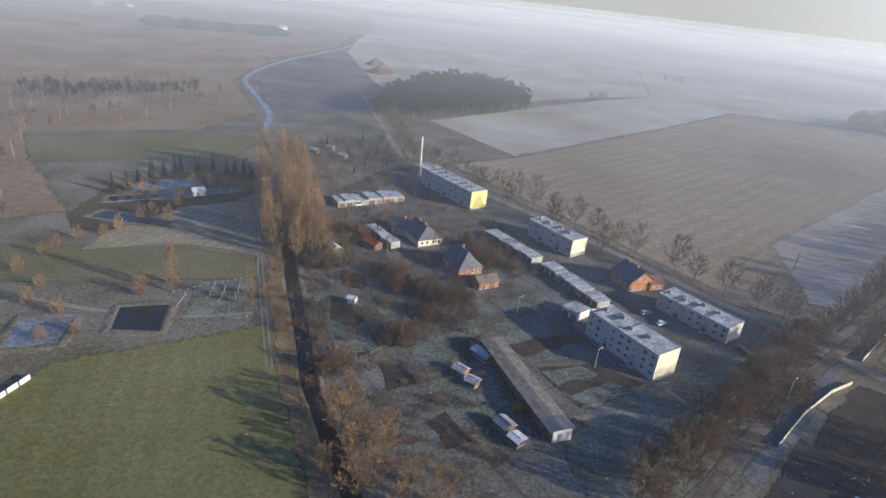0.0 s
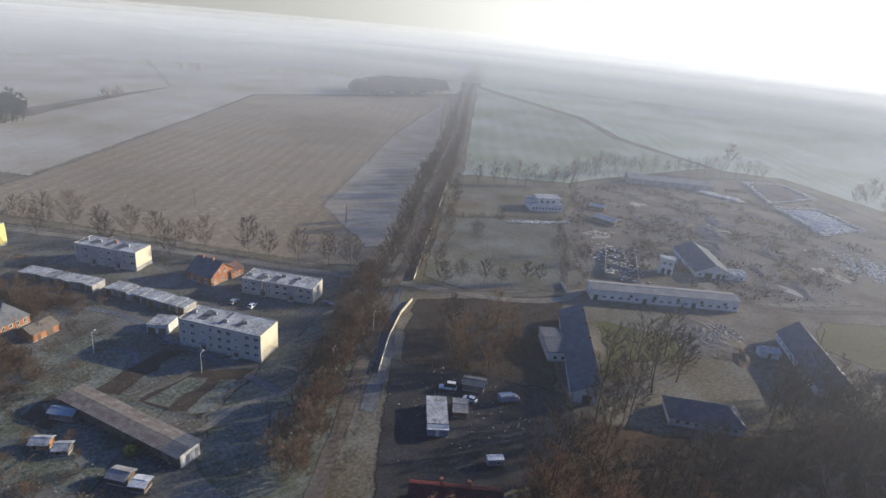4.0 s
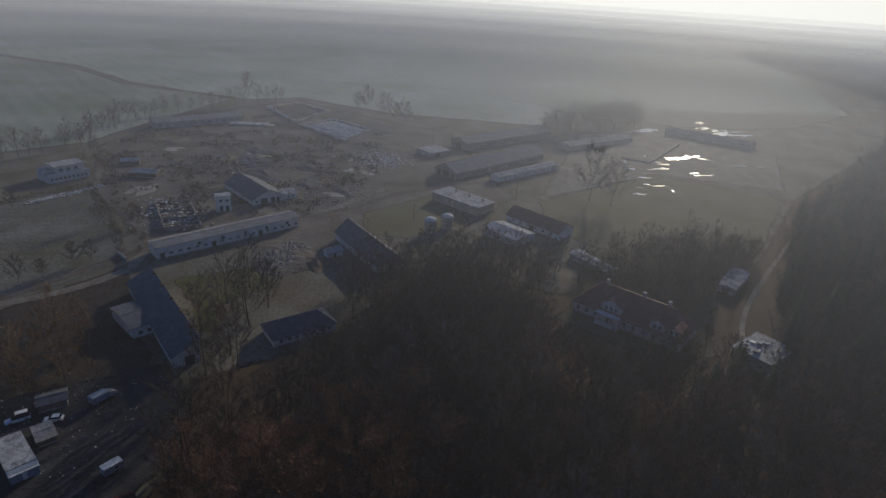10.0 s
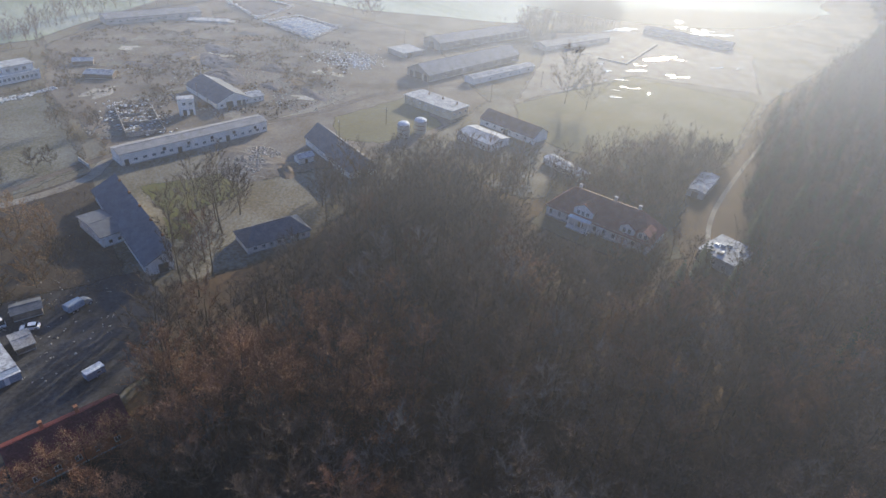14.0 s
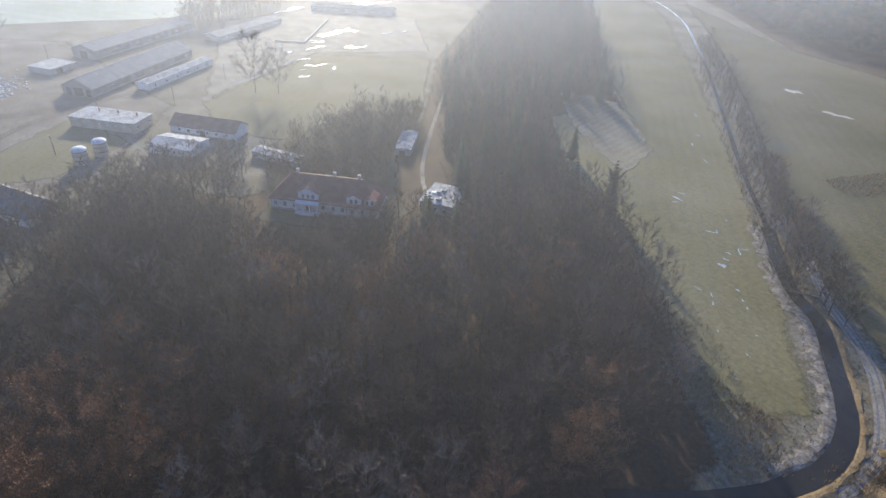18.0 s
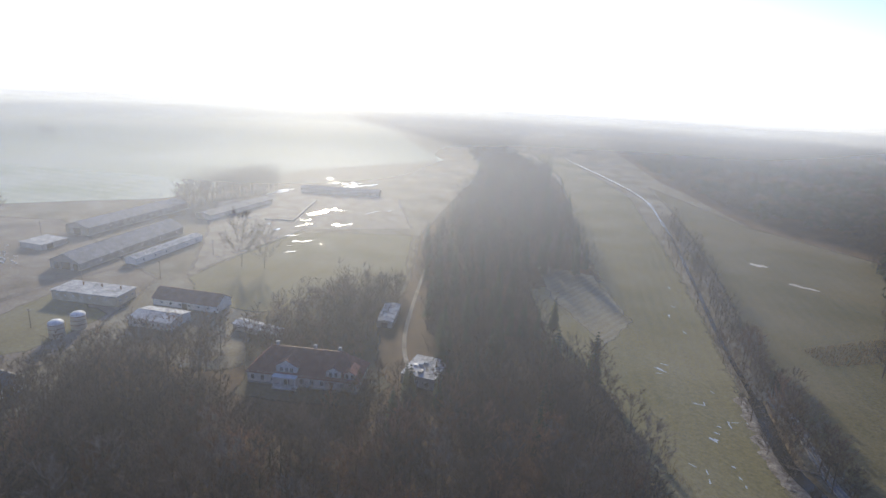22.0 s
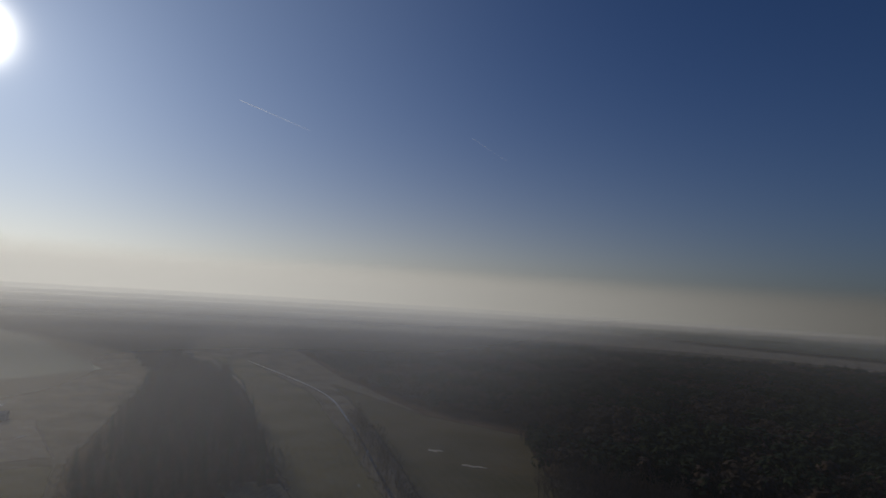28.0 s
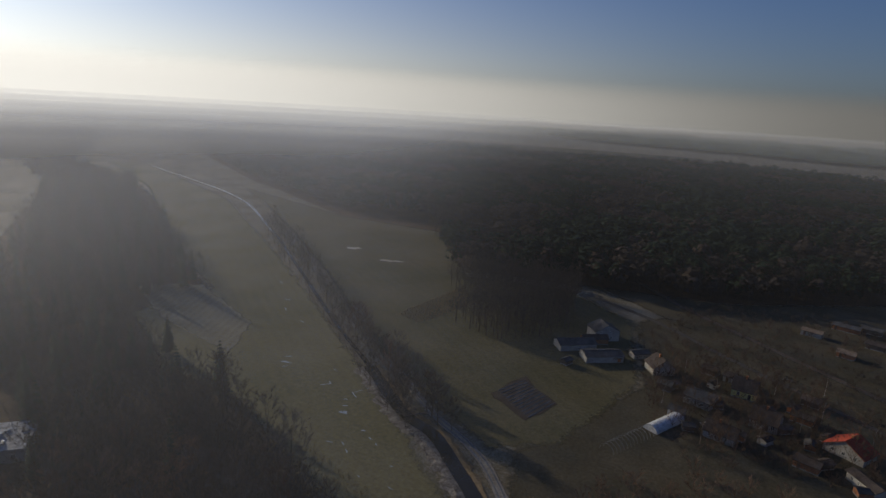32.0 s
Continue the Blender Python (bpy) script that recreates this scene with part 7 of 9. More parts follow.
# small dark conifers and bushes in the northern gardens
for x, y, k in ((-58.8, 367.5, 0.4), (-37.5, 373, 0.55), (-31, 328.6, 0.4), (-19.2, 337.2, 0.4), (-35.8, 316.8, 0.3), (-44, 352, 0.35), (-27, 360, 0.3)):
    plant("spruce", x, y, k, "young garden conifers")
woods("garden_scrub", scatter([(-60, 300), (-20, 300), (0, 336), (-24, 380), (-60, 400), (-80, 340)], 8.0, wood_rng), ["lightbush"], "thicket", "bare bushes in the northern gardens", 0.9, seed=13)
# brown thickets between the village houses
low_rng = random.Random(63)
spots = []
for ring, gap in (([(-15, 210), (12, 194), (26, 177), (15, 158), (2, 162), (-9, 176), (-23, 191)], 2.3), ([(-26, 172), (-36, 180), (-33, 159), (-21, 135), (-20, 147)], 2.6), ([(2, 131), (19, 130), (25, 108), (19, 100), (7, 110), (-6, 122)], 3.4), ([(-54, 260), (-31, 269), (-19, 237), (-23, 209), (-39, 209)], 2.8), ([(34, 253), (45, 206), (30, 196), (24, 227)], 2.4)):
    spots += [p for p in scatter(ring, gap, low_rng) if noise.noise(Vector((p[0] * 0.11, p[1] * 0.11, 7))) > -0.12]
garden_rng = random.Random(88)
for x, y in scatter([(-58, 286), (-62, 372), (-8, 400), (0, 310), (-14, 268)], 9.5, garden_rng):
    plant("roadside" if garden_rng.random() < 0.4 else "bush", x, y, 0.42 if garden_rng.random() < 0.7 else 0.6, "fruit trees in the gardens")
for x, y in scatter([(-38, 224), (-12, 232), (-4, 200), (30, 196), (24, 146), (-26, 160)], 8.0, garden_rng, [[(-22, 214), (6, 222), (16, 196), (-8, 188)]]):
    plant("roadside" if garden_rng.random() < 0.45 else "bush", x, y, 0.36 if garden_rng.random() < 0.6 else 0.55, "fruit trees in the gardens")
woods("low_scrub", spots, ["lightbush"], "thicket", "low brown scrub and brambles between the gardens", 0.5, seed=51)
woods("dark_scrub", spots[::5], ["lightbush"], "twig", "dark bare shrubs in the gardens", 0.8, seed=52)
spots = []
for cx, cy, rad, n in ((-6, 194, 8, 12), (31, 217, 8, 16), (14, 180, 7, 9), (-31, 201, 7, 10), (9, 171, 6, 8), (-1, 155, 6, 12), (-22, 231, 8, 10), (16, 183, 5, 6), (20, 228, 6, 7), (-20, 140, 5, 8), (2, 186, 6, 7), (112, 143, 9, 12), (98, 136, 8, 9), (137, 178, 6, 7), (-38, 236, 7, 9), (6, 232, 6, 8)):
    for k in range(n):
        a, q = wood_rng.uniform(0, math.tau), rad * math.sqrt(wood_rng.random())
        spots.append((cx + q * math.cos(a), cy + q * math.sin(a)))
woods("garden_thicket", spots, ["bush"], "thicket", "soft brown thickets between the village houses", 1.5, seed=14)
for x, y in ((31.7, 125.6), (30.6, 124.6)):
    plant("evergreen", x, y, 1.0)

woods("manor_scrub", scatter([(188, -48), (200, -44), (222, -52), (240, -64), (268, -108), (244, -132), (214, -112), (206, -98), (180, -84)], 3.8, wood_rng), ["lightroad", "lightbush"], "twig", "bare trees and hedges behind the manor", 0.7, seed=21)
woods("yard_clump", scatter([(440, -56), (470, -60), (512, -110), (520, -150), (496, -146), (470, -104)], 6.0, wood_rng), ["wood"], "twig", "dark clump of bare trees behind the barns", 1.05, seed=22)
for x, y, k in ((149, -83, 0.8), (137, -95, 0.9), (141, -90, 0.7), (172, -165, 0.9)):
    plant("spruce", x, y, k, "dark spruces by the manor")
plant("park", 146, -67, 0.7, "trees round the manor")
# trees and hedges round the paddock
for x, y in along([(154, 160), (194, 195), (268, 262)], 13.0, -3.5, wood_rng, 1.5) + along([(160, 156), (176, 140), (196, 128)], 8.0, 4.0, wood_rng, 1.5) + [(205, 180), (240, 196), (228, 150)]:
    plant("roadside", x, y, 0.72, "paddock trees")
woods("paddock_hedge", along([(219, 221), (248, 202), (276, 184)], 2.2, 0, wood_rng, 1.0) + along([(276, 184), (238, 152), (200, 126)], 3.0, 1.0, wood_rng, 1.2), ["lightbush"], "twig", "dark bare hedge round the paddock", 0.8, seed=23)

# bare park trees and bushes close before the manor
woods("manor_front_wood", scatter([(176, -16), (168, -30), (150, -44), (150, -60), (143, -74), (138, -84), (128, -78), (123, -62), (126, -50), (142, -33), (166, -27), (178, -12)], 5.6, wood_rng), ["parkfar"], "twig", "bare park trees close before the manor", 0.66, seed=41)
woods("manor_side_wood", scatter([(184, -12), (196, -34), (214, -44), (222, -36), (222, -10), (214, 2), (196, 6)], 5.0, wood_rng), ["lightroad", "lightbush"], "thicket", "dark bushes beside the manor", 1.0, seed=42)
for x, y in ((62.6, 65.4), (66.4, 61.6), (70.0, 58.0), (73.6, 54.2), (77.2, 50.6)):
    plant("oak", x, y, 0.68, "oaks before the maroon roof")

# hedgerow and weeds about the farm
woods("farm_hedgerow", along([(290, 302), (325, 276), (346, 252), (384, 238), (412, 218)], 2.4, 0, wood_rng, 1.4) + along([(452, -36), (491, -99), (555, -164)], 3.2, 0, wood_rng, 2.0), ["lightroad", "lightbush"], "twig", "dense bare hedgerow along the farm's edge", 0.72, seed=44)
woods("yard_weeds", scatter([(262, 128), (296, 160), (366, 150), (400, 100), (350, 44), (300, 60)], 10.0, wood_rng, [[(262, 62), (322, 62), (322, 112), (262, 112)]]), ["lightbush"], "thicket", "low dark weeds and brambles in the farm yard", 0.5, seed=45)

# ---- walls, fences, poles ----
def wall_line(name, line, high, label, material="concrete"):
    """A fence of concrete panels between posts."""
    ob = thing(name, pose(line[0][0], line[0][1], 0), label, "wall")
    pn = mesh_of("panel", boxes((0, 2.9, -0.05, 0.05, 0.02, high), (0, 2.9, -0.08, 0.08, high, high + 0.08)))
    pt = mesh_of("post", boxes((-0.1, 0.1, -0.1, 0.1, -0.2, high + 0.15)))
    pn.materials.append(M[material])
    pt.materials.append(M["concrete"])
    for a, b in zip(line, line[1:]):
        n = max(1, round(math.dist(a, b) / 3.0))
        for k in range(n):
            p, q = Vector(a).lerp(Vector(b), k / n), Vector(a).lerp(Vector(b), (k + 1) / n)
            m, L = on_line(p, q)
            for nm, me in (("panel", pn), ("post", pt)):
                c = part(nm, me, None, ob)
                c.matrix_parent_inverse = ob.matrix_world.inverted()
                c.matrix_basis = m
    return ob


def fence(line, label, high=1.2, gap=2.5):
    """A garden fence: posts, two rails and, where near, slats."""
    ob = thing("fence", pose(line[0][0], line[0][1], 0), label, "fence")
    pt = mesh_of("post", boxes((-0.06, 0.06, -0.06, 0.06, -0.2, high)))
    pt.materials.append(M["board"])
    inv = ob.matrix_world.inverted()
    for a, b in zip(line, line[1:]):
        n = max(1, round(math.dist(a, b) / gap))
        m, L = on_line(a, b)
        r = part("rail", boxes((0, L, -0.02, 0.02, high * 0.3, high * 0.38), (0, L, -0.02, 0.02, high * 0.78, high * 0.86)), M["board"], ob)
        r.matrix_parent_inverse, r.matrix_basis = inv, m
        for k in range(n + 1):
            p = Vector(a).lerp(Vector(b), k / n)
            c = part("post", pt, None, ob)
            c.matrix_parent_inverse, c.matrix_basis = inv, pose(p.x, p.y, 0, 0, 0, 20)
    return ob


wall_line("panel_wall", [(98, 119), (113, 133), (128, 144.5), (138, 150)], 1.2, "pale concrete panel wall along the lane", "cream")
wall_line("panel_wall", [(151, 164), (191, 199), (270, 268)], 1.5, "long concrete wall beside the avenue", "cream")
wall_line("panel_wall", [(-102, 100), (-95, 111), (-91.5, 124)], 1.4, "white wall at the field's edge", "white")
wall_line("panel_wall", [(196, 121), (202, 128)], 1.4, "short white gate wall", "white")
fence([(218, 219), (276, 181)], "wire fence of the paddock")
fence([(276, 181), (240, 150), (198, 122)], "weathered fence between paddock and yard")
fence([(-26.2, 176.4), (-24.3, 162), (-19.1, 145.5), (-13.3, 141.4), (-6.4, 148.4), (-17.6, 175.5), (-26.2, 176.4)], "crooked dark garden fence round a dug plot", 1.3, 2.0)
fence([(-12, 139), (-4, 128), (6, 132), (-1, 145)], "garden fence with frosted posts")
fence([(33, 170), (31, 184), (18, 186), (8, 176)], "wooden garden fence by the lane")
fence([(-8, 143), (0, 144), (6, 132), (16, 138)], "rickety garden fence among bushes")
fence([(37.6, 147), (48.8, 128.6), (71, 141.5), (56.5, 151), (37.6, 147)], "low fence round the allotment beds", 0.9)
fence([(-14, 262), (-30, 248), (-42, 230)], "garden fence below the garages")
fence([(12, 120), (24, 106), (30, 96)], "reedy garden fence in the shade", 1.0)
fence([(-40, 284), (-50, 320), (-60, 360)], "low fence of the northern gardens")
fence([(-22, 296), (-30, 330), (-36, 366)], "weathered fence between two gardens")
fence([(-52, 318), (-30, 328), (-2, 312)], "crooked fence across the gardens")
fence([(-36, 224), (-30, 200), (-26, 180)], "garden fence behind the farmhouse")
fence([(-12, 230), (-8, 206), (-10, 190)], "wooden fence between the farmhouses", 1.3)
fence([(-8, 190), (10, 194), (28, 196)], "rickety fence below the brick house", 1.3)
fence([(24, 146), (22, 160), (6, 166), (-6, 162)], "dark slatted fence round a garden", 1.3)
fence([(2, 250), (14, 240), (24, 232)], "wooden fence beside the garages")


def bed(ring, mt, label):
    b = sheet("garden_bed", ring, 0.13, M[mt], label, "garden bed", "")
    return b


bed([(38.4, 146), (49.2, 129.6), (70, 141.7), (56, 150)], "bed", "dug dark allotment bed")
for ring in ([(39.6, 143.6), (44.5, 138.6), (57.2, 144), (52.5, 148.4)], [(46.5, 132.3), (52, 129.4), (65, 138.8), (60, 142.2)]):
    sheet("garden_bed", ring, 0.17, M["lawn"], "grassy frosted strip between beds", "garden bed", "")
bed([(31.6, 157), (36.4, 150.8), (58.2, 163.4), (52.7, 167.2)], "bed", "dark frosted allotment bed")
bed([(-25.6, 175.4), (-18.4, 173.6), (-13.2, 163.8), (-16.3, 159.3), (-23.6, 162.8)], "bed", "dark square garden bed")
bed([(-13.2, 145.2), (-7, 148.2), (-6.9, 146.2), (-12.4, 141.8)], "bed", "narrow dark bed at the fence")
bed([(-23.4, 162.4), (-16.3, 159), (-13, 163), (-7.2, 149), (-13.4, 145.8), (-18.8, 146)], "lawn", "pale frosted garden plot")
bed([(-12.9, 185.1), (-2.8, 180.4), (-1.0, 168.4), (-8.4, 167.9)], "lawn", "frosted grass between garden bushes")
bed([(-0.7, 151.9), (11.8, 154.7), (15.0, 146.1), (6.5, 141.9)], "lawn", "greenish frosted garden lawn")
bed([(26.4, 186.9), (52.5, 181.0), (45.5, 174.3), (26.6, 180.1)], "lawn", "frosted lawn beside the brick shed")
bed([(-35.7, 227.2), (-25.4, 225.2), (-20.5, 205.5), (-32.5, 208.0)], "pasture", "bright green lawn round the hut")
bed([(7.9, 157.7), (27.1, 168.6), (30.0, 158.7), (16.5, 149.6)], "lawn", "shaded frosted lawn by the long shed")
bed([(-25.9, 198.3), (-15.4, 194.7), (-14.0, 185.4), (-22.8, 185.4)], "bed", "dark dug bed among bushes")
bed([(-34.6, 176.1), (-27.5, 176.7), (-25.5, 163.7), (-29.0, 160.7)], "lawn", "frosted grass near the ditch")
ribbon("garden_path", [(-28.5, 201.6), (-16.9, 204.8), (0.3, 205.6), (12.7, 215.9), (25.4, 229.7)], 1.8, 0.12, M["lane"], "narrow frosty path through the gardens", "path", wobble=0.3)
bed([(7, 119), (13, 122), (20, 113), (12, 109)], "bed", "dug garden bed in rows")
bed([(-7, 141), (0, 142.5), (4, 133), (-4, 130)], "bed", "garden bed with dead stalks")
bed([(14, 158), (24, 162), (28, 150), (18, 146)], "bed", "shaded garden bed beside the shed")
bed([(-8, 196), (4, 200), (8, 188), (-4, 184)], "lawn", "frosted grass in an orchard")
bed([(20, 182), (42, 190), (46, 181), (26, 174)], "lawn", "small village green white with frost")
bed([(50, -192), (42, -211), (26, -195), (34, -178)], "bed", "dark dug plot with frosty rows")
bm = bmesh.new()
for k in range(11):
    u, v = Vector((48.2 - 1.45 * k, -194.0 + 1.35 * k, 0)).lerp(Vector((41, -208, 0)).lerp(Vector((27.5, -195, 0)), k / 10), 0.04), Vector((41, -208, 0)).lerp(Vector((27.5, -195, 0)), k / 10)
    tube(bm, u + Vector((0, 0, 0.08)), v + Vector((0, 0, 0.08)), 0.22, 0.18, 5)
solid("furrow_ridge", bm, M["stubble"], "frosted ridges across the dug plot", "furrows", kind="stuff")


def pole(x, y, high, label="weathered wooden utility pole", double=False, lamp=False):
    ob = thing("street_lamp" if lamp else "utility_pole", pose(x, y, 0, 0, 0, 35), label, "street lamp" if lamp else "utility pole")
    bm = bmesh.new()
    for dx in ((-0.9, 0.9) if double else (0,)):
        tube(bm, (dx, 0, -0.3), (dx * 0.25, 0, high), 0.17, 0.1, 6)
    part("post", bm, M["concrete" if lamp else "board"], ob)
    if lamp:
        bm = bmesh.new()
        tube(bm, (0, 0, high - 0.1), (1.2, 0, high + 0.4), 0.05, 0.04, 5)
        part("arm", bm, M["steel"], ob)
        part("lamp_head", boxes((1.1, 1.7, -0.14, 0.14, high + 0.33, high + 0.48)), M["frame"], ob)
    else:
        part("crossarm", boxes((-1.1, 1.1, -0.07, 0.07, high - 0.55, high - 0.4), (-0.8, 0.8, -0.07, 0.07, high - 1.2, high - 1.05)), M["board"], ob)
        for dx in (-1.0, -0.5, 0.5, 1.0):
            bm = bmesh.new()
            tube(bm, (dx, 0, high - 0.4), (dx, 0, high - 0.15), 0.06, 0.04, 6)
            part("insulator", bm, M["frame"], ob)
    return ob


for x, y, h, d in ((63, 246, 9, True), (84, 296, 10, False), (168, 236, 10, True), (115, 292, 9, False), (255, 98, 8, False), (353, 142, 9, False), (373, 83, 9, False), (273, 109, 8, False), (93, 181, 9, True), (238, 38, 8, False), (258, 20, 8, False), (300, 2, 9, False), (22, 196, 8, False), (-10, 215, 8, False), (88, 128, 8, False), (-50, -240, 8, False), (-20, -190, 8, False), (330, -60, 9, False), (300, -30, 9, False), (400, 20, 9, False)):
    pole(x, y, h, double=d)
for x, y in ((37, 176), (57, 148), (64, 176), (112, 140)):
    pole(x, y, 6.5, "pale concrete street lamp", lamp=True)

# ---- vehicles ----
def loft(sections, material_name, name):
    """A closed hull through cross-sections given as lists of points of equal count."""
    bm = bmesh.new()
    rows = [[bm.verts.new(p) for p in s] for s in sections]
    for u, v in zip(rows, rows[1:]):
        for k in range(len(u)):
            j = (k + 1) % len(u)
            bm.faces.new((u[k], u[j], v[j], v[k]))
    bm.faces.new(rows[0][::-1])
    bm.faces.new(rows[-1])
    bmesh.ops.recalc_face_normals(bm, faces=bm.faces)
    return bm


def wheel(parent, x, y, r=0.32, w=0.2):
    bm = bmesh.new()
    tube(bm, (x, y - w / 2, r), (x, y + w / 2, r), r, r, 12)
    t = part("tyre", bm, M["black"], parent)
    bm = bmesh.new()
    tube(bm, (x, y - w / 2 - 0.01, r), (x, y + w / 2 + 0.01, r), r * 0.6, r * 0.6, 10)
    part("rim", bm, M["steel"], t)


def car(x, y, turn, paint, label, high=1.45, long=4.2, boxy=False):
    ob = thing("car", pose(x, y, 0.1, 0, 0, turn), label, "car", "parked cars")
    h, l, w = high, long / 2, 0.86

    def ring(px, ww, z0, z1):
        return [(px, -ww, z0), (px, ww, z0), (px, ww * 1.0, (z0 + z1) / 2), (px, ww * 0.9, z1), (px, -ww * 0.9, z1), (px, -ww, (z0 + z1) / 2)]

    part("body", loft([ring(-l, w * 0.9, 0.35, 0.8), ring(-l * 0.9, w, 0.22, 0.92), ring(-l * 0.3, w, 0.2, 0.92), ring(l * 0.45, w, 0.2, 0.9), ring(l * 0.9, w, 0.22, 0.74), ring(l, w * 0.88, 0.34, 0.62)], paint, "body"), M[paint], ob)
    back = -l * 0.95 if boxy else -l * 0.78
    gl = part("glasshouse", loft([ring(back, w * 0.86, 0.9, 0.95), ring(back + 0.22, w * 0.82, 0.9, h - 0.06), ring(l * 0.1, w * 0.82, 0.9, h - 0.04), ring(l * 0.48, w * 0.86, 0.88, 0.94)], "glass", "glass"), M["glass"], ob)
    part("roof", loft([ring(back + 0.24, w * 0.8, h - 0.06, h - 0.02), ring(-l * 0.2, w * 0.82, h - 0.06, h + 0.02), ring(l * 0.12, w * 0.8, h - 0.06, h - 0.01)], paint, "roof"), M[paint], ob)
    for sx in (-l * 0.62, l * 0.62):
        for sy in (-w + 0.06, w - 0.06):
            wheel(ob, sx, sy)
    for sy in (-0.6, 0.6):
        part("headlight", boxes((l - 0.06, l + 0.01, sy - 0.16, sy + 0.16, 0.52, 0.64)), M["frame"], ob)
        part("tail_light", boxes((-l - 0.01, -l + 0.06, sy - 0.14, sy + 0.14, 0.6, 0.78)), M["redtile"], ob)
    part("bumper", boxes((l - 0.02, l + 0.05, -0.75, 0.75, 0.3, 0.44), (-l - 0.05, -l + 0.02, -0.75, 0.75, 0.34, 0.48)), M["black"], ob)
    return ob


M["silver"] = plain("silver_car_paint", (0.45, 0.46, 0.48), 0.3, 0.4)
M["white_paint"] = plain("white_car_paint", (0.72, 0.72, 0.72), 0.3)
M["blue_paint"] = plain("dark_blue_car_paint", (0.06, 0.08, 0.14), 0.3)
car(84, 184, 27, "silver", "silver estate car parked between the blocks", boxy=True)
car(87.5, 177.5, 31, "white_paint", "white hatchback parked between the blocks")
car(110, 165, -50, "blue_paint", "dark car parked by the low block")
car(110, 92.5, 108, "white_paint", "white hatchback in the shaded yard")
car(72, 237, -55, "blue_paint", "dark car beside the grey block")
car(-27, 267, 30, "white_paint", "white van by the old garages", 1.9, 4.8, True)
car(55.5, 169, -58, "blue_paint", "dark car by the garages")
car(109, 100.5, 130, "white_paint", "white delivery van in the yard", 2.3, 5.2, True)


def lorry(x, y, turn, label):
    ob = thing("lorry", pose(x, y, 0, 0, 0, turn), label, "lorry")
    part("chassis", boxes((-3.0, 3.4, -0.5, 0.5, 0.6, 0.85)), M["black"], ob)
    part("tarpaulin_box", boxes((-3.0, 1.2, -1.15, 1.15, 0.95, 2.6), (-2.9, 1.1, -1.0, 1.0, 2.6, 2.75)), M["tarp"], ob)
    cab = part("cab", loft([[(1.5, -1.05, 0.7), (1.5, 1.05, 0.7), (1.5, 1.0, 2.1), (1.5, -1.0, 2.1)], [(2.3, -1.05, 0.7), (2.3, 1.05, 0.7), (2.2, 0.95, 2.1), (2.2, -0.95, 2.1)], [(3.4, -0.95, 0.7), (3.4, 0.95, 0.7), (3.3, 0.9, 1.25), (3.3, -0.9, 1.25)]], "plaster", "cab"), M["plaster"], ob)
    part("windscreen", boxes((2.32, 2.4, -0.85, 0.85, 1.35, 1.95)), M["glass"], cab)
    for sx in (-2.0, -0.9, 2.6):
        for sy in (-0.95, 0.95):
            wheel(ob, sx, sy, 0.5, 0.3)
    return ob


lorry(118.5, 85.5, -28, "old lorry with grey tarpaulin box")
ob = thing("caravan", pose(96, 70.5, 0, 0, 0, -35), "small grey caravan by the maroon roof", "caravan")
part("body", boxes((-2.0, 2.0, -1.0, 1.0, 0.45, 2.2)), M["tarp"], ob)
part("roof", boxes((-2.05, 2.05, -1.05, 1.05, 2.2, 2.32)), M["foil"], ob)
window_at(ob, pose(0.6, -1.0, 1.1), 1.0, 0.7, 1)
for sy in (-0.9, 0.9):
    wheel(ob, 0, sy, 0.32, 0.2)

# ---- heaps, rubble, puddles, frost patches ----
def mound(name, x, y, rx_, ry_, high, turn, material, label, category="heap"):
    bm = bmesh.new()
    N, K = 9, 22
    prev = None
    for i in range(N + 1):
        f = i / N
        row = []
        for k in range(K if i else 1):
            a = k * math.tau / K
            px, py = rx_ * f * math.cos(a), ry_ * f * math.sin(a)
            n = noise.fractal(Vector((px * 0.3 + x, py * 0.3 + y, 1)), 1, 2, 4)
            wob = 1 + 0.15 * math.sin(3 * a + x)
            row.append(bm.verts.new((px * wob, py * wob, max(-0.05, high * (1 - f ** 1.6) * (0.8 + 0.5 * n)) if i < N else -0.05)))
        if prev:
            for k in range(K):
                j = (k + 1) % K
                bm.faces.new((prev[0], row[k], row[j]) if len(prev) == 1 else (prev[k], row[k], row[j], prev[j]))
        prev = row
    ob = thing(name, pose(x, y, 0, 0, 0, turn), label, category)
    part("mound", bm, M[material], ob)
    return ob


def stones(name, spots, lo, hi, material, label, seed=3, flat=0.6):
    """Loose lumps as one mesh."""
    rng = np.random.default_rng(seed)
    ico = np.array([(-1, -1, 0), (1, -1, 0), (1, 1, 0), (-1, 1, 0), (0, 0, 1), (0, 0, -0.6)], np.float32)
    tri = np.array([(0, 1, 4), (1, 2, 4), (2, 3, 4), (3, 0, 4), (1, 0, 5), (2, 1, 5), (3, 2, 5), (0, 3, 5)], np.int32)
    V, F = [], []
    for i, (x, y, z) in enumerate(spots):
        s = rng.uniform(lo, hi)
        v = ico * (1 + rng.uniform(-0.35, 0.35, ico.shape)) * s * (1, 1, flat)
        a = rng.uniform(0, 6.28)
        c, d = math.cos(a), math.sin(a)
        V.append(np.c_[v[:, 0] * c - v[:, 1] * d + x, v[:, 0] * d + v[:, 1] * c + y, v[:, 2] + z])
        F.append(tri + 6 * i)
    me = tri_mesh(name, np.concatenate(V), np.concatenate(F))
    me.materials.append(M[material])
    return tagged(new(name, me), label, name.replace("_", " "), kind="stuff")


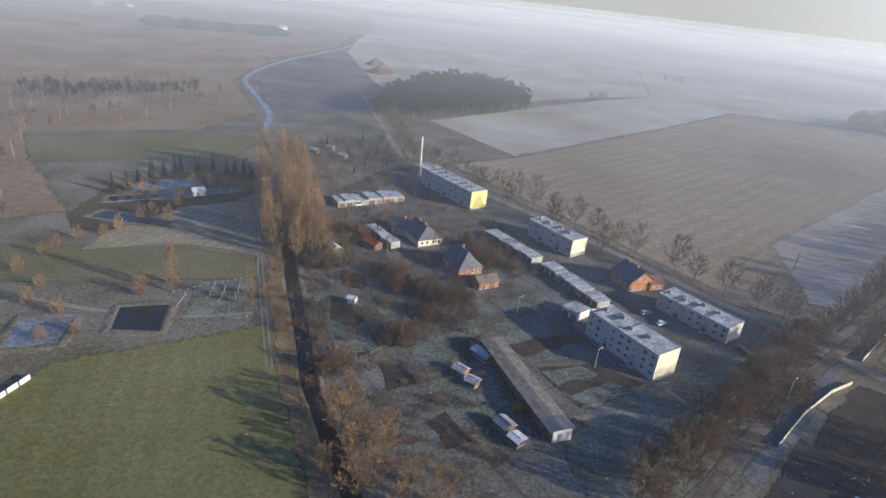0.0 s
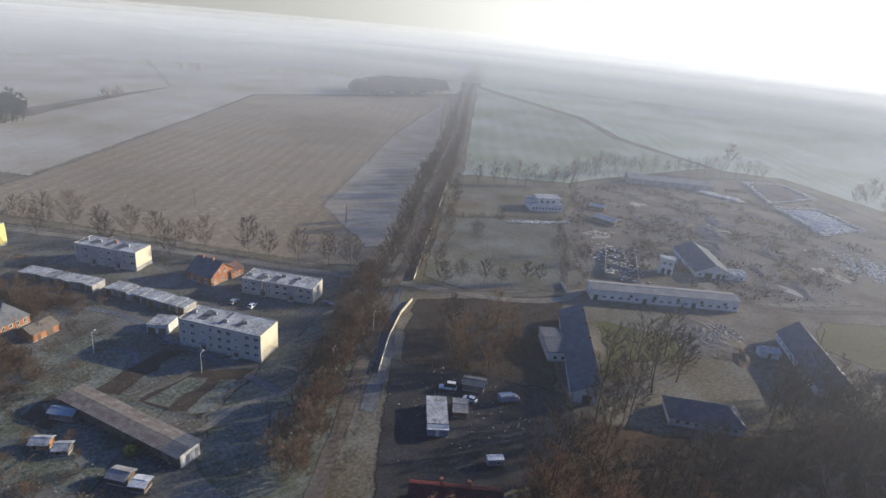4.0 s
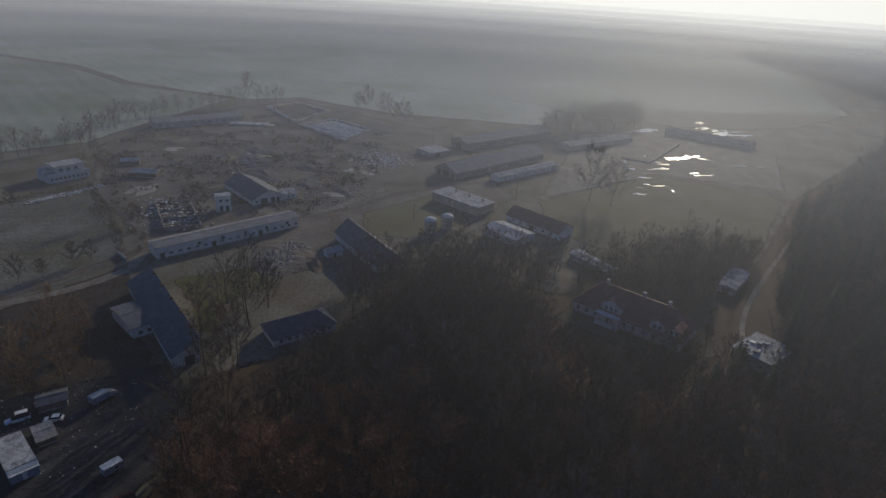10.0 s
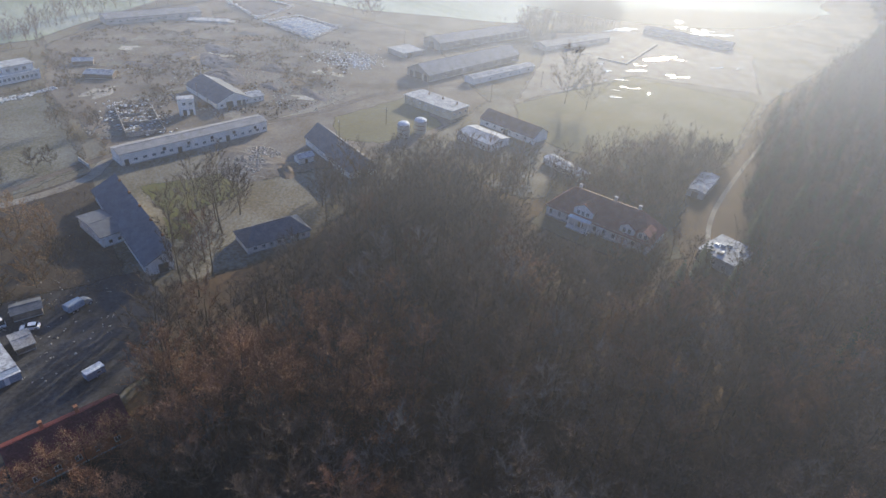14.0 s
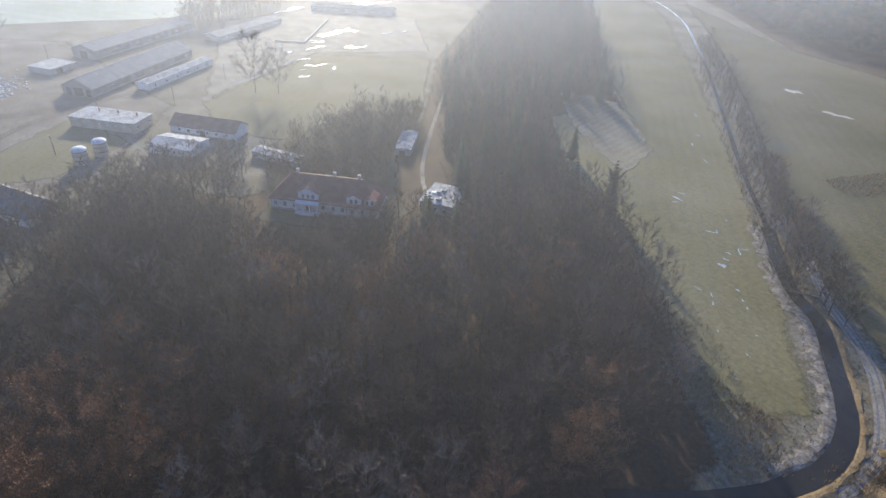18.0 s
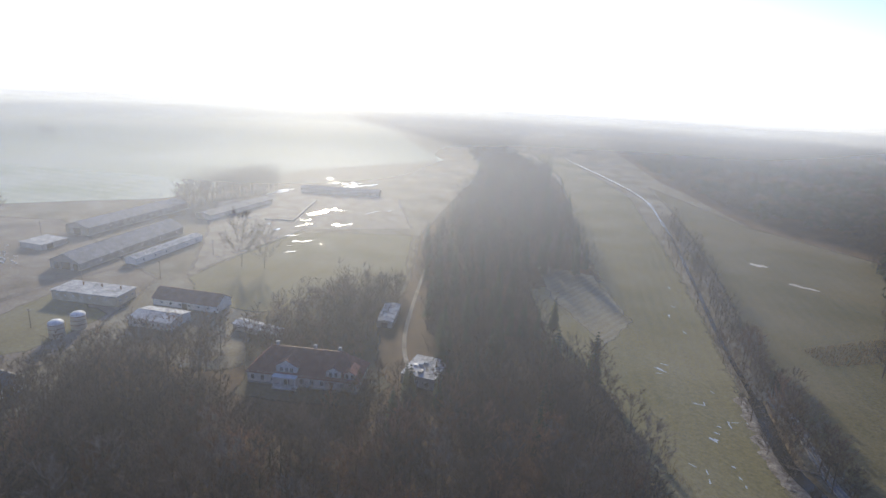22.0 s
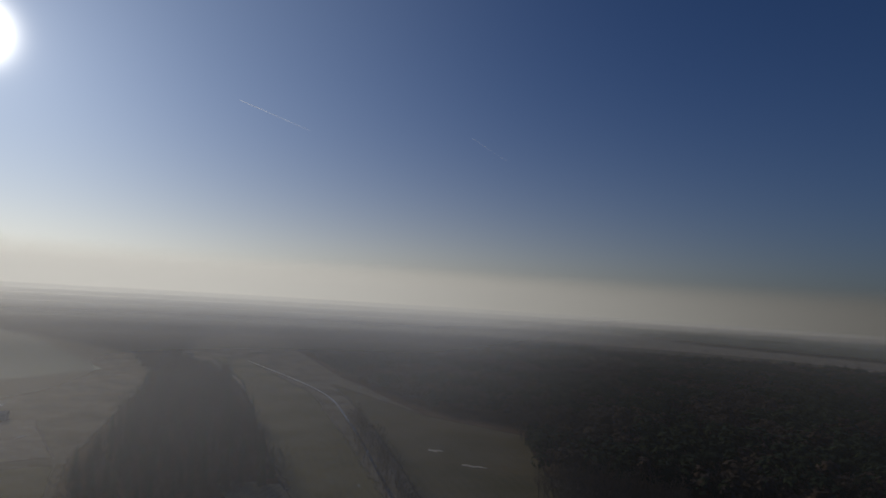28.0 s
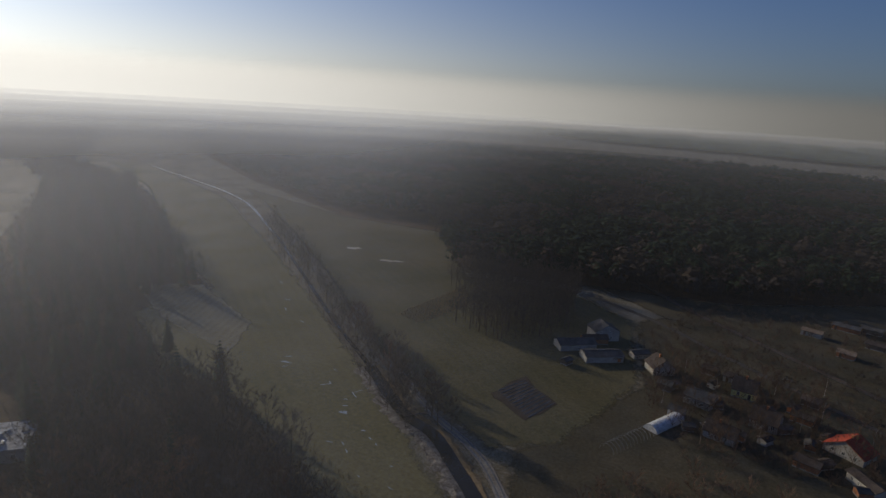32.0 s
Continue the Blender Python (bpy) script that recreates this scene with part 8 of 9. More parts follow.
mound("rubble_heap", 209, 67, 18, 13, 1.5, 40, "farmyard", "broad frosted heap of rubble and straw")
mound("dung_heap", 206, 53, 8, 5, 1.6, 20, "heath", "brown heap beside the rubble")
for x, y, a, b, h in ((312, 108, 16, 9, 1.6), (335, 120, 18, 9, 2.0), (300, 82, 8, 4, 1.2), (360, 128, 14, 7, 1.5), (292, 60, 12, 4, 1.0), (330, 88, 10, 6, 1.3)):
    mound("earth_heap", x, y, a, b, h, 40, "dark_soil", "dark earth heap on the farm yard")
rr = random.Random(17)
spots = []
for cx, cy, rad, n in ((209, 67, 16, 900), (300, 100, 45, 800), (345, 130, 40, 600), (240, 130, 18, 360), (375, 60, 22, 400), (290, 60, 25, 400), (262, 132, 16, 200), (245, 118, 10, 120), (330, 165, 30, 120)):
    for k in range(n):
        a, q = rr.uniform(0, math.tau), rad * math.sqrt(rr.random())
        x, y = cx + q * math.cos(a), cy + q * math.sin(a) * 0.7
        h = 0.05
        if cx == 209:
            f = math.hypot((x - 209) / 16, (y - 67) / 11)
            h = max(0.05, 1.2 * (1 - min(1, f) ** 1.6))
        spots.append((x, y, h))
stones("rubble", spots, 0.15, 0.6, "rubble", "frosted rubble scattered over the farm yard")
spots = []
for ring, inner in (([(491, 162), (442, 126), (488, 112), (514, 141)], 0), ([(435, 120), (396, 80), (432, 68), (459, 101)], 420)):
    for a, b in zip(ring, ring[1:] + ring[:1]):
        for k in range(int(math.dist(a, b) * 2.2)):
            q = Vector(a).lerp(Vector(b), rr.random())
            spots.append((q.x + rr.gauss(0, 1.1), q.y + rr.gauss(0, 1.1), 1.5 + rr.uniform(-0.6, 0.3)))
    for k in range(inner):
        u, v = rr.uniform(0.06, 0.94), rr.uniform(0.06, 0.94)
        q = Vector(ring[0]).lerp(Vector(ring[1]), u).lerp(Vector(ring[3]).lerp(Vector(ring[2]), u), v)
        spots.append((q.x, q.y, 0.8 * min(1, 5 * min(u, 1 - u)) * min(1, 4 * min(v, 1 - v)) * 2.1 + 0.1))
stones("clamp_weights", spots, 0.35, 0.8, "foil", "frost-white tyres and lumps weighting the silage clamps", 6, 0.35)
spots = [(357 + rr.gauss(0, 9), 48 + rr.gauss(0, 8), 0.1) for k in range(420)]
for k in range(240):
    q = Vector((245, 192.4)).lerp(Vector((275, 176)), rr.random())
    spots.append((q.x + rr.gauss(0, 0.9), q.y + rr.gauss(0, 0.9), rr.uniform(0.1, 0.8)))
for k in range(130):
    spots.append((rr.uniform(228, 262), 0, 0.2))
    x = spots[-1][0]
    spots[-1] = (x, 127 + 0.75 * (x - 244) + rr.gauss(0, 6.5), rr.uniform(0.1, 1.2))
stones("white_rubble", spots, 0.2, 0.75, "foil", "frost-white rubble and broken wall blocks", 7)
stones("frost_lumps", [(rr.gauss(60, 40) - 30, rr.gauss(150, 35), 0.08) for k in range(900)], 0.06, 0.2, "rubble", "frosted clods and litter in the gardens", 5)
stones("yard_scrap", [(rr.uniform(92, 130), rr.uniform(72, 112), 0.08) for k in range(140)], 0.08, 0.25, "concrete", "scrap and clods over the shaded yard", 6)
# tyres on the clamp cover
tm = bmesh.new()
for k in range(10):
    a, b = k * math.tau / 10, (k + 1) * math.tau / 10
    tube(tm, (0.42 * math.cos(a), 0.42 * math.sin(a), 0.1), (0.42 * math.cos(b), 0.42 * math.sin(b), 0.1), 0.13, 0.13, 4)
tm = mesh_of("tyre", tm)
tm.materials.append(M["foil"])
p0, p1, p2, p3 = Vector((435, 120)), Vector((396, 80)), Vector((432, 68)), Vector((459, 101))
for i in range(9):
    for j in range(9):
        u, v = 0.1 + 0.1 * i + rr.uniform(-0.03, 0.03), 0.12 + 0.095 * j + rr.uniform(-0.03, 0.03)
        q = p0.lerp(p1, u).lerp(p3.lerp(p2, u), v)
        t = solid("tyre", tm, None, "frosted tyre weighting the silage cover", "tyre", "clamp tyres")
        t.matrix_world = pose(q.x, q.y, 0.8 * min(1, 5 * min(u, 1 - u)) * min(1, 4 * min(v, 1 - v)) * 2.08 + 0.1, 0, 0, rr.uniform(0, 90)) @ Matrix.Scale(1.9, 4)


def blob(name, x, y, a, b, turn, z, material, label, category, seed):
    bm = bmesh.new()
    r = random.Random(seed)
    K = 22
    ph = [r.uniform(0, 6.28) for _ in range(4)]
    c = bm.verts.new((0, 0, z))
    rim = []
    for k in range(K):
        t = k * math.tau / K
        f = 1 + 0.28 * math.sin(2 * t + ph[0]) + 0.22 * math.sin(3 * t + ph[1]) + 0.18 * math.sin(5 * t + ph[2]) + r.uniform(-0.1, 0.1)
        rim.append(bm.verts.new((a * f * math.cos(t), b * f * math.sin(t), z)))
    for k in range(K):
        bm.faces.new((c, rim[k], rim[(k + 1) % K]))
    ob = solid(name, bm, M[material], label, category)
    ob.matrix_world = pose(x, y, 0, 0, 0, turn)
    return ob


M["mirror_ice"] = water("bright_puddle_ice", (0.03, 0.035, 0.04), 0.12, 0.25, 0.5)
PUDDLES = ((497, -147, 20, 9), (545, -208, 6, 6), (523, -205, 8, 7), (510, -226, 20, 14), (415, -160, 9, 7), (412, -168, 4, 3), (394, -134, 5, 5), (389, -106, 5, 4), (409, -127, 4, 4), (372, -108, 5, 6), (379, -125, 8, 3.4), (354, -107, 8, 4), (338, -106, 6, 5), (322, -98, 7, 2.4), (372, -151, 10, 4.6), (333, -80, 10, 1.7), (326, -63, 5, 1.3), (332, -121, 1.4, 3.4), (398, -184, 8, 2.4), (401, -203, 7, 2.4), (340, -118, 5, 1.9), (410, -103, 5, 4))
pud = random.Random(91)
for k, (x, y, a, b) in enumerate(PUDDLES):
    n = 2 + int(a / 2.2)
    for j in range(n):
        u, v = pud.uniform(-0.8, 0.8), pud.uniform(-0.7, 0.7)
        ca, sa = math.cos(radians(-74)), math.sin(radians(-74))
        px_, py_ = u * a, v * b
        wide = a * pud.uniform(0.12, 0.34) * (1.6 if j == 0 else 1.0)
        blob("puddle", x + px_ * ca - py_ * sa, y + px_ * sa + py_ * ca, wide, b * pud.uniform(0.08, 0.22) * (1.4 if j == 0 else 1.0), -74 + pud.uniform(-25, 25), 0.16 + 0.0012 * (7 * k + j), "mirror_ice", "icy puddle shining in the muddy yard", "puddle", 300 + 9 * k + j)
for k, (x, y, a, b) in enumerate(((163, -228, 4, 1.2), (147, -218, 3, 1), (128, -179, 6, 1.6), (105, -170, 4, 0.8), (89, -156, 2.2, 4), (92, -168, 4, 1.0), (89, -174, 4, 0.8), (84, -139, 2.2, 0.7), (78, -149, 1.4, 1.2), (71, -144, 0.6, 1.8), (77, -137, 2.4, 0.8), (58, -127, 1.8, 0.5), (170, -240, 3, 1), (62, -136, 1.2, 0.5), (68, -128, 0.5, 1.4), (190, -262, 4, 1.0), (108, -182, 2, 0.5), (91, -160, 2, 1), (93, -164, 2, 0.8), (92, -171, 3, 0.7), (80, -140, 2, 0.8), (74, -146, 1.5, 0.8), (54, -117, 1.5, 0.6), (130, -184, 3, 1), (126, -176, 3, 0.8), (104, -172, 3, 0.7))):
    blob("ice_patch", x, y, a * 0.42, b * 0.3, -40 + 25 * (k % 5), 0.10, "tarp", "frozen grey puddle on the meadow", "ice patch", 40 + k)
for k, (x, y, a, b) in enumerate(((196, -352, 5, 3), (160, -336, 6, 2.5))):
    blob("pale_patch", x, y, a, b, 20 * k, 0.09, "stubble", "pale bare patch in the far meadow", "bare patch", 70 + k)


for k in range(60):
    x, y = rr.uniform(215, 430), rr.uniform(40, 200)
    if inside([(210, 112), (268, 172), (345, 214), (436, 200), (500, 140), (440, 60), (300, 40), (245, 66)], x, y):
        blob("bare_patch", x, y, rr.uniform(3, 12), rr.uniform(1.5, 5), rr.uniform(0, 180), 0.14 + 0.0015 * k, ("dark_soil", "stubble", "dirt", "heath", "ground")[k % 5], "worn patch of bare ground in the farm yard", "bare patch", 100 + k)
# a ruined foundation and a loading platform on the farm
ob = thing("ruin", on_line((225, 121), (233, 108))[0], "roofless ruin with frosted broken walls", "ruin")
for x0, x1, y0, y1, h in ((0, 15, 0, 0.5, 1.6), (0, 0.5, 0.5, 36, 1.8), (14.5, 15, 0.5, 30, 1.2), (0.5, 14.5, 12, 12.4, 1.5), (0.5, 9, 24, 24.4, 1.1), (0.5, 14.5, 35.6, 36, 0.8)):
    part("broken_wall", boxes((x0, x1, y0, y1, -0.2, h), (x0, x0 + (x1 - x0) * 0.45, y0, y0 + (y1 - y0) * 0.4, h, h + 0.5)), M["ruinwall"], ob)
ob = thing("loading_platform", on_line((421, 168), (424, 141))[0], "raised concrete platform with frost", "platform")
part("deck", boxes((0, 27, 0, 9, -0.2, 1.3)), M["felt"], ob)
part("ramp", boxes((27, 31, 1, 8, -0.2, 0.6)), M["concrete"], ob)
ob = thing("loading_platform", on_line((391, -124.5), (450.7, -162.4))[0], "long concrete edge of the lagoon", "platform")
part("deck", boxes((0, 71, 0, 1.0, -0.2, 1.1)), M["concrete"], ob)
part("side_wall", boxes((0, 0.8, 1.0, 20, -0.2, 0.9)), M["concrete"], ob)

# ---- reeds and dry grass ----
def tufts(name, spots, high, w, material, label, seed=1):
    rng = np.random.default_rng(seed)
    n = len(spots) * 4
    c = np.repeat(np.array(spots, np.float32), 4, axis=0) + rng.uniform(-0.5, 0.5, (n, 2))
    a = rng.uniform(0, 6.28, n)
    h = high * rng.uniform(0.5, 1.2, n)
    d = np.c_[np.cos(a), np.sin(a)] * w
    lean = rng.uniform(-0.35, 0.35, (n, 2)) * high
    V = np.empty((n, 3, 3), np.float32)
    V[:, 0, :2], V[:, 1, :2], V[:, 2, :2] = c - d, c + d, c + lean
    V[:, :2, 2], V[:, 2, 2] = 0.0, h
    me = tri_mesh(name, V.reshape(-1, 3), np.arange(3 * n).reshape(-1, 3))
    me.materials.append(M[material])
    return tagged(new(name, me), label, "grass", kind="stuff")


M["straw"] = mat("dry_straw_reed", (0.24, 0.17, 0.09), (0.34, 0.25, 0.14), 0.2, 2.0)
M["brush"] = mat("dead_brush", (0.12, 0.085, 0.055), (0.18, 0.13, 0.085), 0.2, 2.0)
spots = []
weeds = random.Random(77)
while len(spots) < 5200:
    x, y = weeds.uniform(205, 480), weeds.uniform(30, 215)
    if inside([(208, 114), (268, 172), (345, 216), (436, 206), (490, 140), (440, 60), (300, 44), (250, 72)], x, y) and noise.noise(Vector((x * 0.05, y * 0.05, 9))) + 0.5 * noise.noise(Vector((x * 0.16, y * 0.16, 3))) > 0.08:
        spots.append((x, y))
tufts("yard_weeds", spots, 1.1, 0.16, "brush", "dead brown weeds over the farm yard", 21)
spots = []
for off in (-2.8, -3.6, -4.4, -5.2, -6.2):
    spots += along(DITCH[2:], 0.5, off, rr, 1.0)
tufts("ditch_reeds", spots, 0.8, 0.05, "straw", "dry reeds along the ditch", 1)
spots = []
for off in (3.0, 3.8, 4.6):
    spots += along(CREEK[5:], 0.6, off, rr, 0.9)
tufts("creek_reeds", spots, 0.9, 0.06, "brush", "dry brown grass along the creek", 2)
spots = []
for off in (-2.8, -3.6, -4.6, -5.6, -6.6):
    spots += along(CREEK[5:12], 0.5, off, rr, 0.9)
tufts("frosted_reeds", spots, 0.9, 0.06, "frostreed", "frosted pale reeds on the creek bank", 8)
spots = []
for off in (-1.5, 0, 1.5, 3.0):
    spots += along([(100, -139), (85, -130), (68, -121.5), (52, -113), (41, -111), (36, -116)], 0.5, off, rr, 1.2)
tufts("wood_edge_reeds", spots, 1.5, 0.07, "straw", "tan reed fringe at the wood's edge", 9)
ob = thing("weir", on_line((70.7, -162.7), (64.4, -167.9))[0], "small plank weir across the creek", "weir")
part("sill_beam", boxes((0, 8.2, -0.15, 0.15, 0.1, 0.5)), M["board"], ob)
for k in range(4):
    part("post", boxes((0.2 + 2.6 * k - 0.12, 0.2 + 2.6 * k + 0.12, -0.3, -0.1, -0.2, 1.1)), M["board"], ob)
mound("reed_tussock", 21, -128, 5, 3, 0.8, 30, "reed", "rusty tussock of dead reed", "tussock")
mound("reed_tussock", 18.5, -115, 5, 3, 0.8, 80, "reed", "rusty tussock of dead reed", "tussock")
spots = [(rr.gauss(20, 3), rr.gauss(-121, 8)) for k in range(700)]
tufts("rusty_reeds", spots, 1.2, 0.07, "straw", "rusty reeds beside the creek track", 10)
spots = scatter([(114, -248), (101, -308), (86, -283), (100, -243)], 1.3, rr) + scatter([(42, -114), (30, -104), (34, -92), (60, -104), (100, -128), (96, -132), (60, -112)], 1.1, rr)
tufts("reed_patch", spots, 1.3, 0.09, "straw", "tan reed patch at the meadow's edge", 3)
VILLAGE = [(-46, 150), (-56, 250), (-20, 320), (20, 300), (50, 240), (40, 200), (50, 180), (20, 150), (30, 110), (6, 90), (-18, 120)]
PLOTS = [[(-27, 178), (-16, 177), (-5, 149), (-13, 140), (-20, 144), (-25, 162)], [(5, 120), (13, 124), (22, 113), (9, 107)], [(37, 147), (49, 128), (71, 142), (56, 151)], [(-1, 152), (12, 155), (15, 146), (6, 141)], [(26, 187), (53, 181), (46, 174), (26, 180)], [(8, 158), (27, 169), (30, 158), (16, 149)]]
spots = [p for p in scatter(VILLAGE, 1.0, rr, PLOTS) if noise.noise(Vector((p[0] * 0.09, p[1] * 0.09, 0))) > 0.02]
tufts("garden_brush", spots, 0.9, 0.05, "brush", "dead stalks and brush in the gardens", 4)
spots = [p for p in scatter([(60, 90), (70, 92), (140, 160), (150, 175), (130, 180), (100, 140)], 1.2, rr) if noise.noise(Vector((p[0] * 0.2, p[1] * 0.2, 0))) > -0.1]
tufts("lane_brush", spots, 1.2, 0.05, "brush", "dead brush along the lane", 5)
spots = [p for p in scatter([(140, 150), (196, 118), (150, 95), (130, 76), (112, 92), (104, 116), (120, 134)], 1.4, rr) if noise.noise(Vector((p[0] * 0.12, p[1] * 0.12, 4))) > 0.0]
tufts("yard_brush", spots, 1.0, 0.05, "brush", "dead weeds in the shaded yard", 6)
spots = [p for p in scatter(PARK, 2.6, rr)]
tufts("undergrowth", spots, 2.4, 0.06, "brush", "dim undergrowth below the park trees", 7)
for x, y in scatter(VILLAGE, 7.0, rr, PLOTS):
    if rr.random() < 0.6 and not (-12 < x < 30 and 190 < y < 250):
        plant("bush", x, y, rr.uniform(0.5, 1.0), "garden bushes")
for x, y in ((-30, 220), (-35, 240), (-40, 215), (-22, 205), (-44, 178), (-38, 190), (2, 212), (-2, 205), (14, 196), (-14, 258), (44, 232), (36, 226), (40, 212), (48, 208), (34, 218)):
    plant("bush", x, y, rr.uniform(0.8, 1.3), "garden bushes")

# white marker posts beside the fish pond
for a, b, n in (((-71, 163), (-72, 172), 7), ((-64, 170), (-65, 180), 8), ((-60, 168), (-61, 178), 9), ((-56, 171), (-57, 181), 9), ((-76, 172), (-56, 186), 12)):
    for k in range(n):
        p = Vector(a).lerp(Vector(b), k / (n - 1))
        bm = boxes((-0.12, 0.12, -0.1, 0.1, 0, 0.4), (-0.15, 0.15, -0.13, 0.13, 0.4, 0.47))
        o = solid("beehive_box", bm, M["plaster"], "small white box on the fish farm bank", "box", "white boxes")
        o.matrix_world = pose(p.x + rr.uniform(-0.3, 0.3), p.y, 0, 0, 0, rr.uniform(0, 40))

# ---- the settlement in the south ----
NORTH = [(-58, 358.4), (-48.4, 344.3), (-66, 350)]
for x, y in NORTH:
    house("garden_hut", (x, y), (x + 4, y - 2), 3, 2.0, 2.7, "board", "felt", "small hut in the northern gardens", "shed", front=[("door", 1.4, 0, 0.8, 1.8)])
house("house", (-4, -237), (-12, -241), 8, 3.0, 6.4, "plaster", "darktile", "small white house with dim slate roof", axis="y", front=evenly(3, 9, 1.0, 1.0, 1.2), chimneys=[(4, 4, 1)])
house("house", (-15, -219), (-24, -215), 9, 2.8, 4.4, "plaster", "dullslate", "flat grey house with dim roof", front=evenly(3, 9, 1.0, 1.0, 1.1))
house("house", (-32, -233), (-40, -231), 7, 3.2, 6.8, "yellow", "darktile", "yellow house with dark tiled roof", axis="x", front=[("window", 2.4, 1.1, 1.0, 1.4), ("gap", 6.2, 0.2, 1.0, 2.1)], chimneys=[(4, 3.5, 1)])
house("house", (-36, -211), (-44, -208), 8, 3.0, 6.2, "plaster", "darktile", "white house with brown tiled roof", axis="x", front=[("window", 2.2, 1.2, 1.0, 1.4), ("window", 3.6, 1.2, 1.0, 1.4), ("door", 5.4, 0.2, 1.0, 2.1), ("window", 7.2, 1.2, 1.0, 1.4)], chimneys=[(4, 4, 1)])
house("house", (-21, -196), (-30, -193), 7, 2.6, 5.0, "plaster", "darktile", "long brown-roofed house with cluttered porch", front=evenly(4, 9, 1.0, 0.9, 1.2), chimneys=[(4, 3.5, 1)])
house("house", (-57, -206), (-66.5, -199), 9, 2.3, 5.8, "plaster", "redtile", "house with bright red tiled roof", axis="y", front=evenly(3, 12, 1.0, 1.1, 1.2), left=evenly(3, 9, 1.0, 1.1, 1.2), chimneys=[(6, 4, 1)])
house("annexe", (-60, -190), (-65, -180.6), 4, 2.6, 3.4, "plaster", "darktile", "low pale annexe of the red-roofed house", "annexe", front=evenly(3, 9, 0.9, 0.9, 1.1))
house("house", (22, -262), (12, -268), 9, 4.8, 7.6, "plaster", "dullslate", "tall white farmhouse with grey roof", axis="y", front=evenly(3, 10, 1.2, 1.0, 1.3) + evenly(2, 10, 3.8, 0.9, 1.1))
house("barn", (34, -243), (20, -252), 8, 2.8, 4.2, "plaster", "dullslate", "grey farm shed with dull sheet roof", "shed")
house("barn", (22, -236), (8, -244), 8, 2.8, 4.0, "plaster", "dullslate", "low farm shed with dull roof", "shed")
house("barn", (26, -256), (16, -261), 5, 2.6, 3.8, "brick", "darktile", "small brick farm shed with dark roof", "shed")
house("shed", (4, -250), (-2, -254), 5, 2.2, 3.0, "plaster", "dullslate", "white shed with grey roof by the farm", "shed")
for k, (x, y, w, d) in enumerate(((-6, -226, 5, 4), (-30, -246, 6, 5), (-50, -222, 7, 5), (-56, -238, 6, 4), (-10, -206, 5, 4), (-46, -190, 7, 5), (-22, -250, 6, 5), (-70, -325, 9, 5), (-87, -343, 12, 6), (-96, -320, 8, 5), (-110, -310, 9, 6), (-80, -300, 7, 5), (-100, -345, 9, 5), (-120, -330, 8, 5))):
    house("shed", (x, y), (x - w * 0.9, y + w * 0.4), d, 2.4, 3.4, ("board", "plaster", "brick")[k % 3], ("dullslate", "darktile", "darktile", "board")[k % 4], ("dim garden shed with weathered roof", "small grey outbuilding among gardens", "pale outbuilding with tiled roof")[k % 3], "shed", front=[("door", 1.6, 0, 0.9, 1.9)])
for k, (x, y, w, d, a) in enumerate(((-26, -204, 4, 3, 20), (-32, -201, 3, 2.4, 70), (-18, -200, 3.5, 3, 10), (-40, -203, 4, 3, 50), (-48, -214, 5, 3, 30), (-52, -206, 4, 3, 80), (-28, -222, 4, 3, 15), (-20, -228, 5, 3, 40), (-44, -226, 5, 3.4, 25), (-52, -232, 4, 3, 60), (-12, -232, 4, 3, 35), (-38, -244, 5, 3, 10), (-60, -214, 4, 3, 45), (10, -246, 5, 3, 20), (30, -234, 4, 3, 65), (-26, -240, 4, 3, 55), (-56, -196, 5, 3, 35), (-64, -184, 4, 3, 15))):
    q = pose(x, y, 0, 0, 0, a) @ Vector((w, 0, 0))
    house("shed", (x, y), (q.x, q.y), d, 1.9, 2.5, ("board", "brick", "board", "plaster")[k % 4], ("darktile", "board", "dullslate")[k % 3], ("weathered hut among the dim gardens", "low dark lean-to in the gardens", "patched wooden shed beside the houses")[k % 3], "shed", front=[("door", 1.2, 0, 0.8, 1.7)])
# the polytunnel and its bare hoops
m, L = on_line((-13.5, -204.5), (-5, -191))
ob = thing("polytunnel", m, "long pale foil polytunnel", "polytunnel")
bm = bmesh.new()
rows = []
for x in np.linspace(0, L, 9):
    rows.append([bm.verts.new((x, 2.6 * math.cos(a), 2.4 * math.sin(a))) for a in np.linspace(0, math.pi, 11)])
for u, v in zip(rows, rows[1:]):
    for k in range(10):
        bm.faces.new((u[k], u[k + 1], v[k + 1], v[k]))
bm.faces.new(rows[0])
bm.faces.new(rows[-1][::-1])
part("foil_skin", bm, M["foil"], ob)
for j in range(14):
    bm = bmesh.new()
    x = L + j * 1.7
    for a0, a1 in zip(np.linspace(0, math.pi, 9), np.linspace(0, math.pi, 9)[1:]):
        tube(bm, (x, 2.6 * math.cos(a0), 2.4 * math.sin(a0)), (x, 2.6 * math.cos(a1), 2.4 * math.sin(a1)), 0.05, 0.05, 4)
    part("hoop", bm, M["steel"], ob)
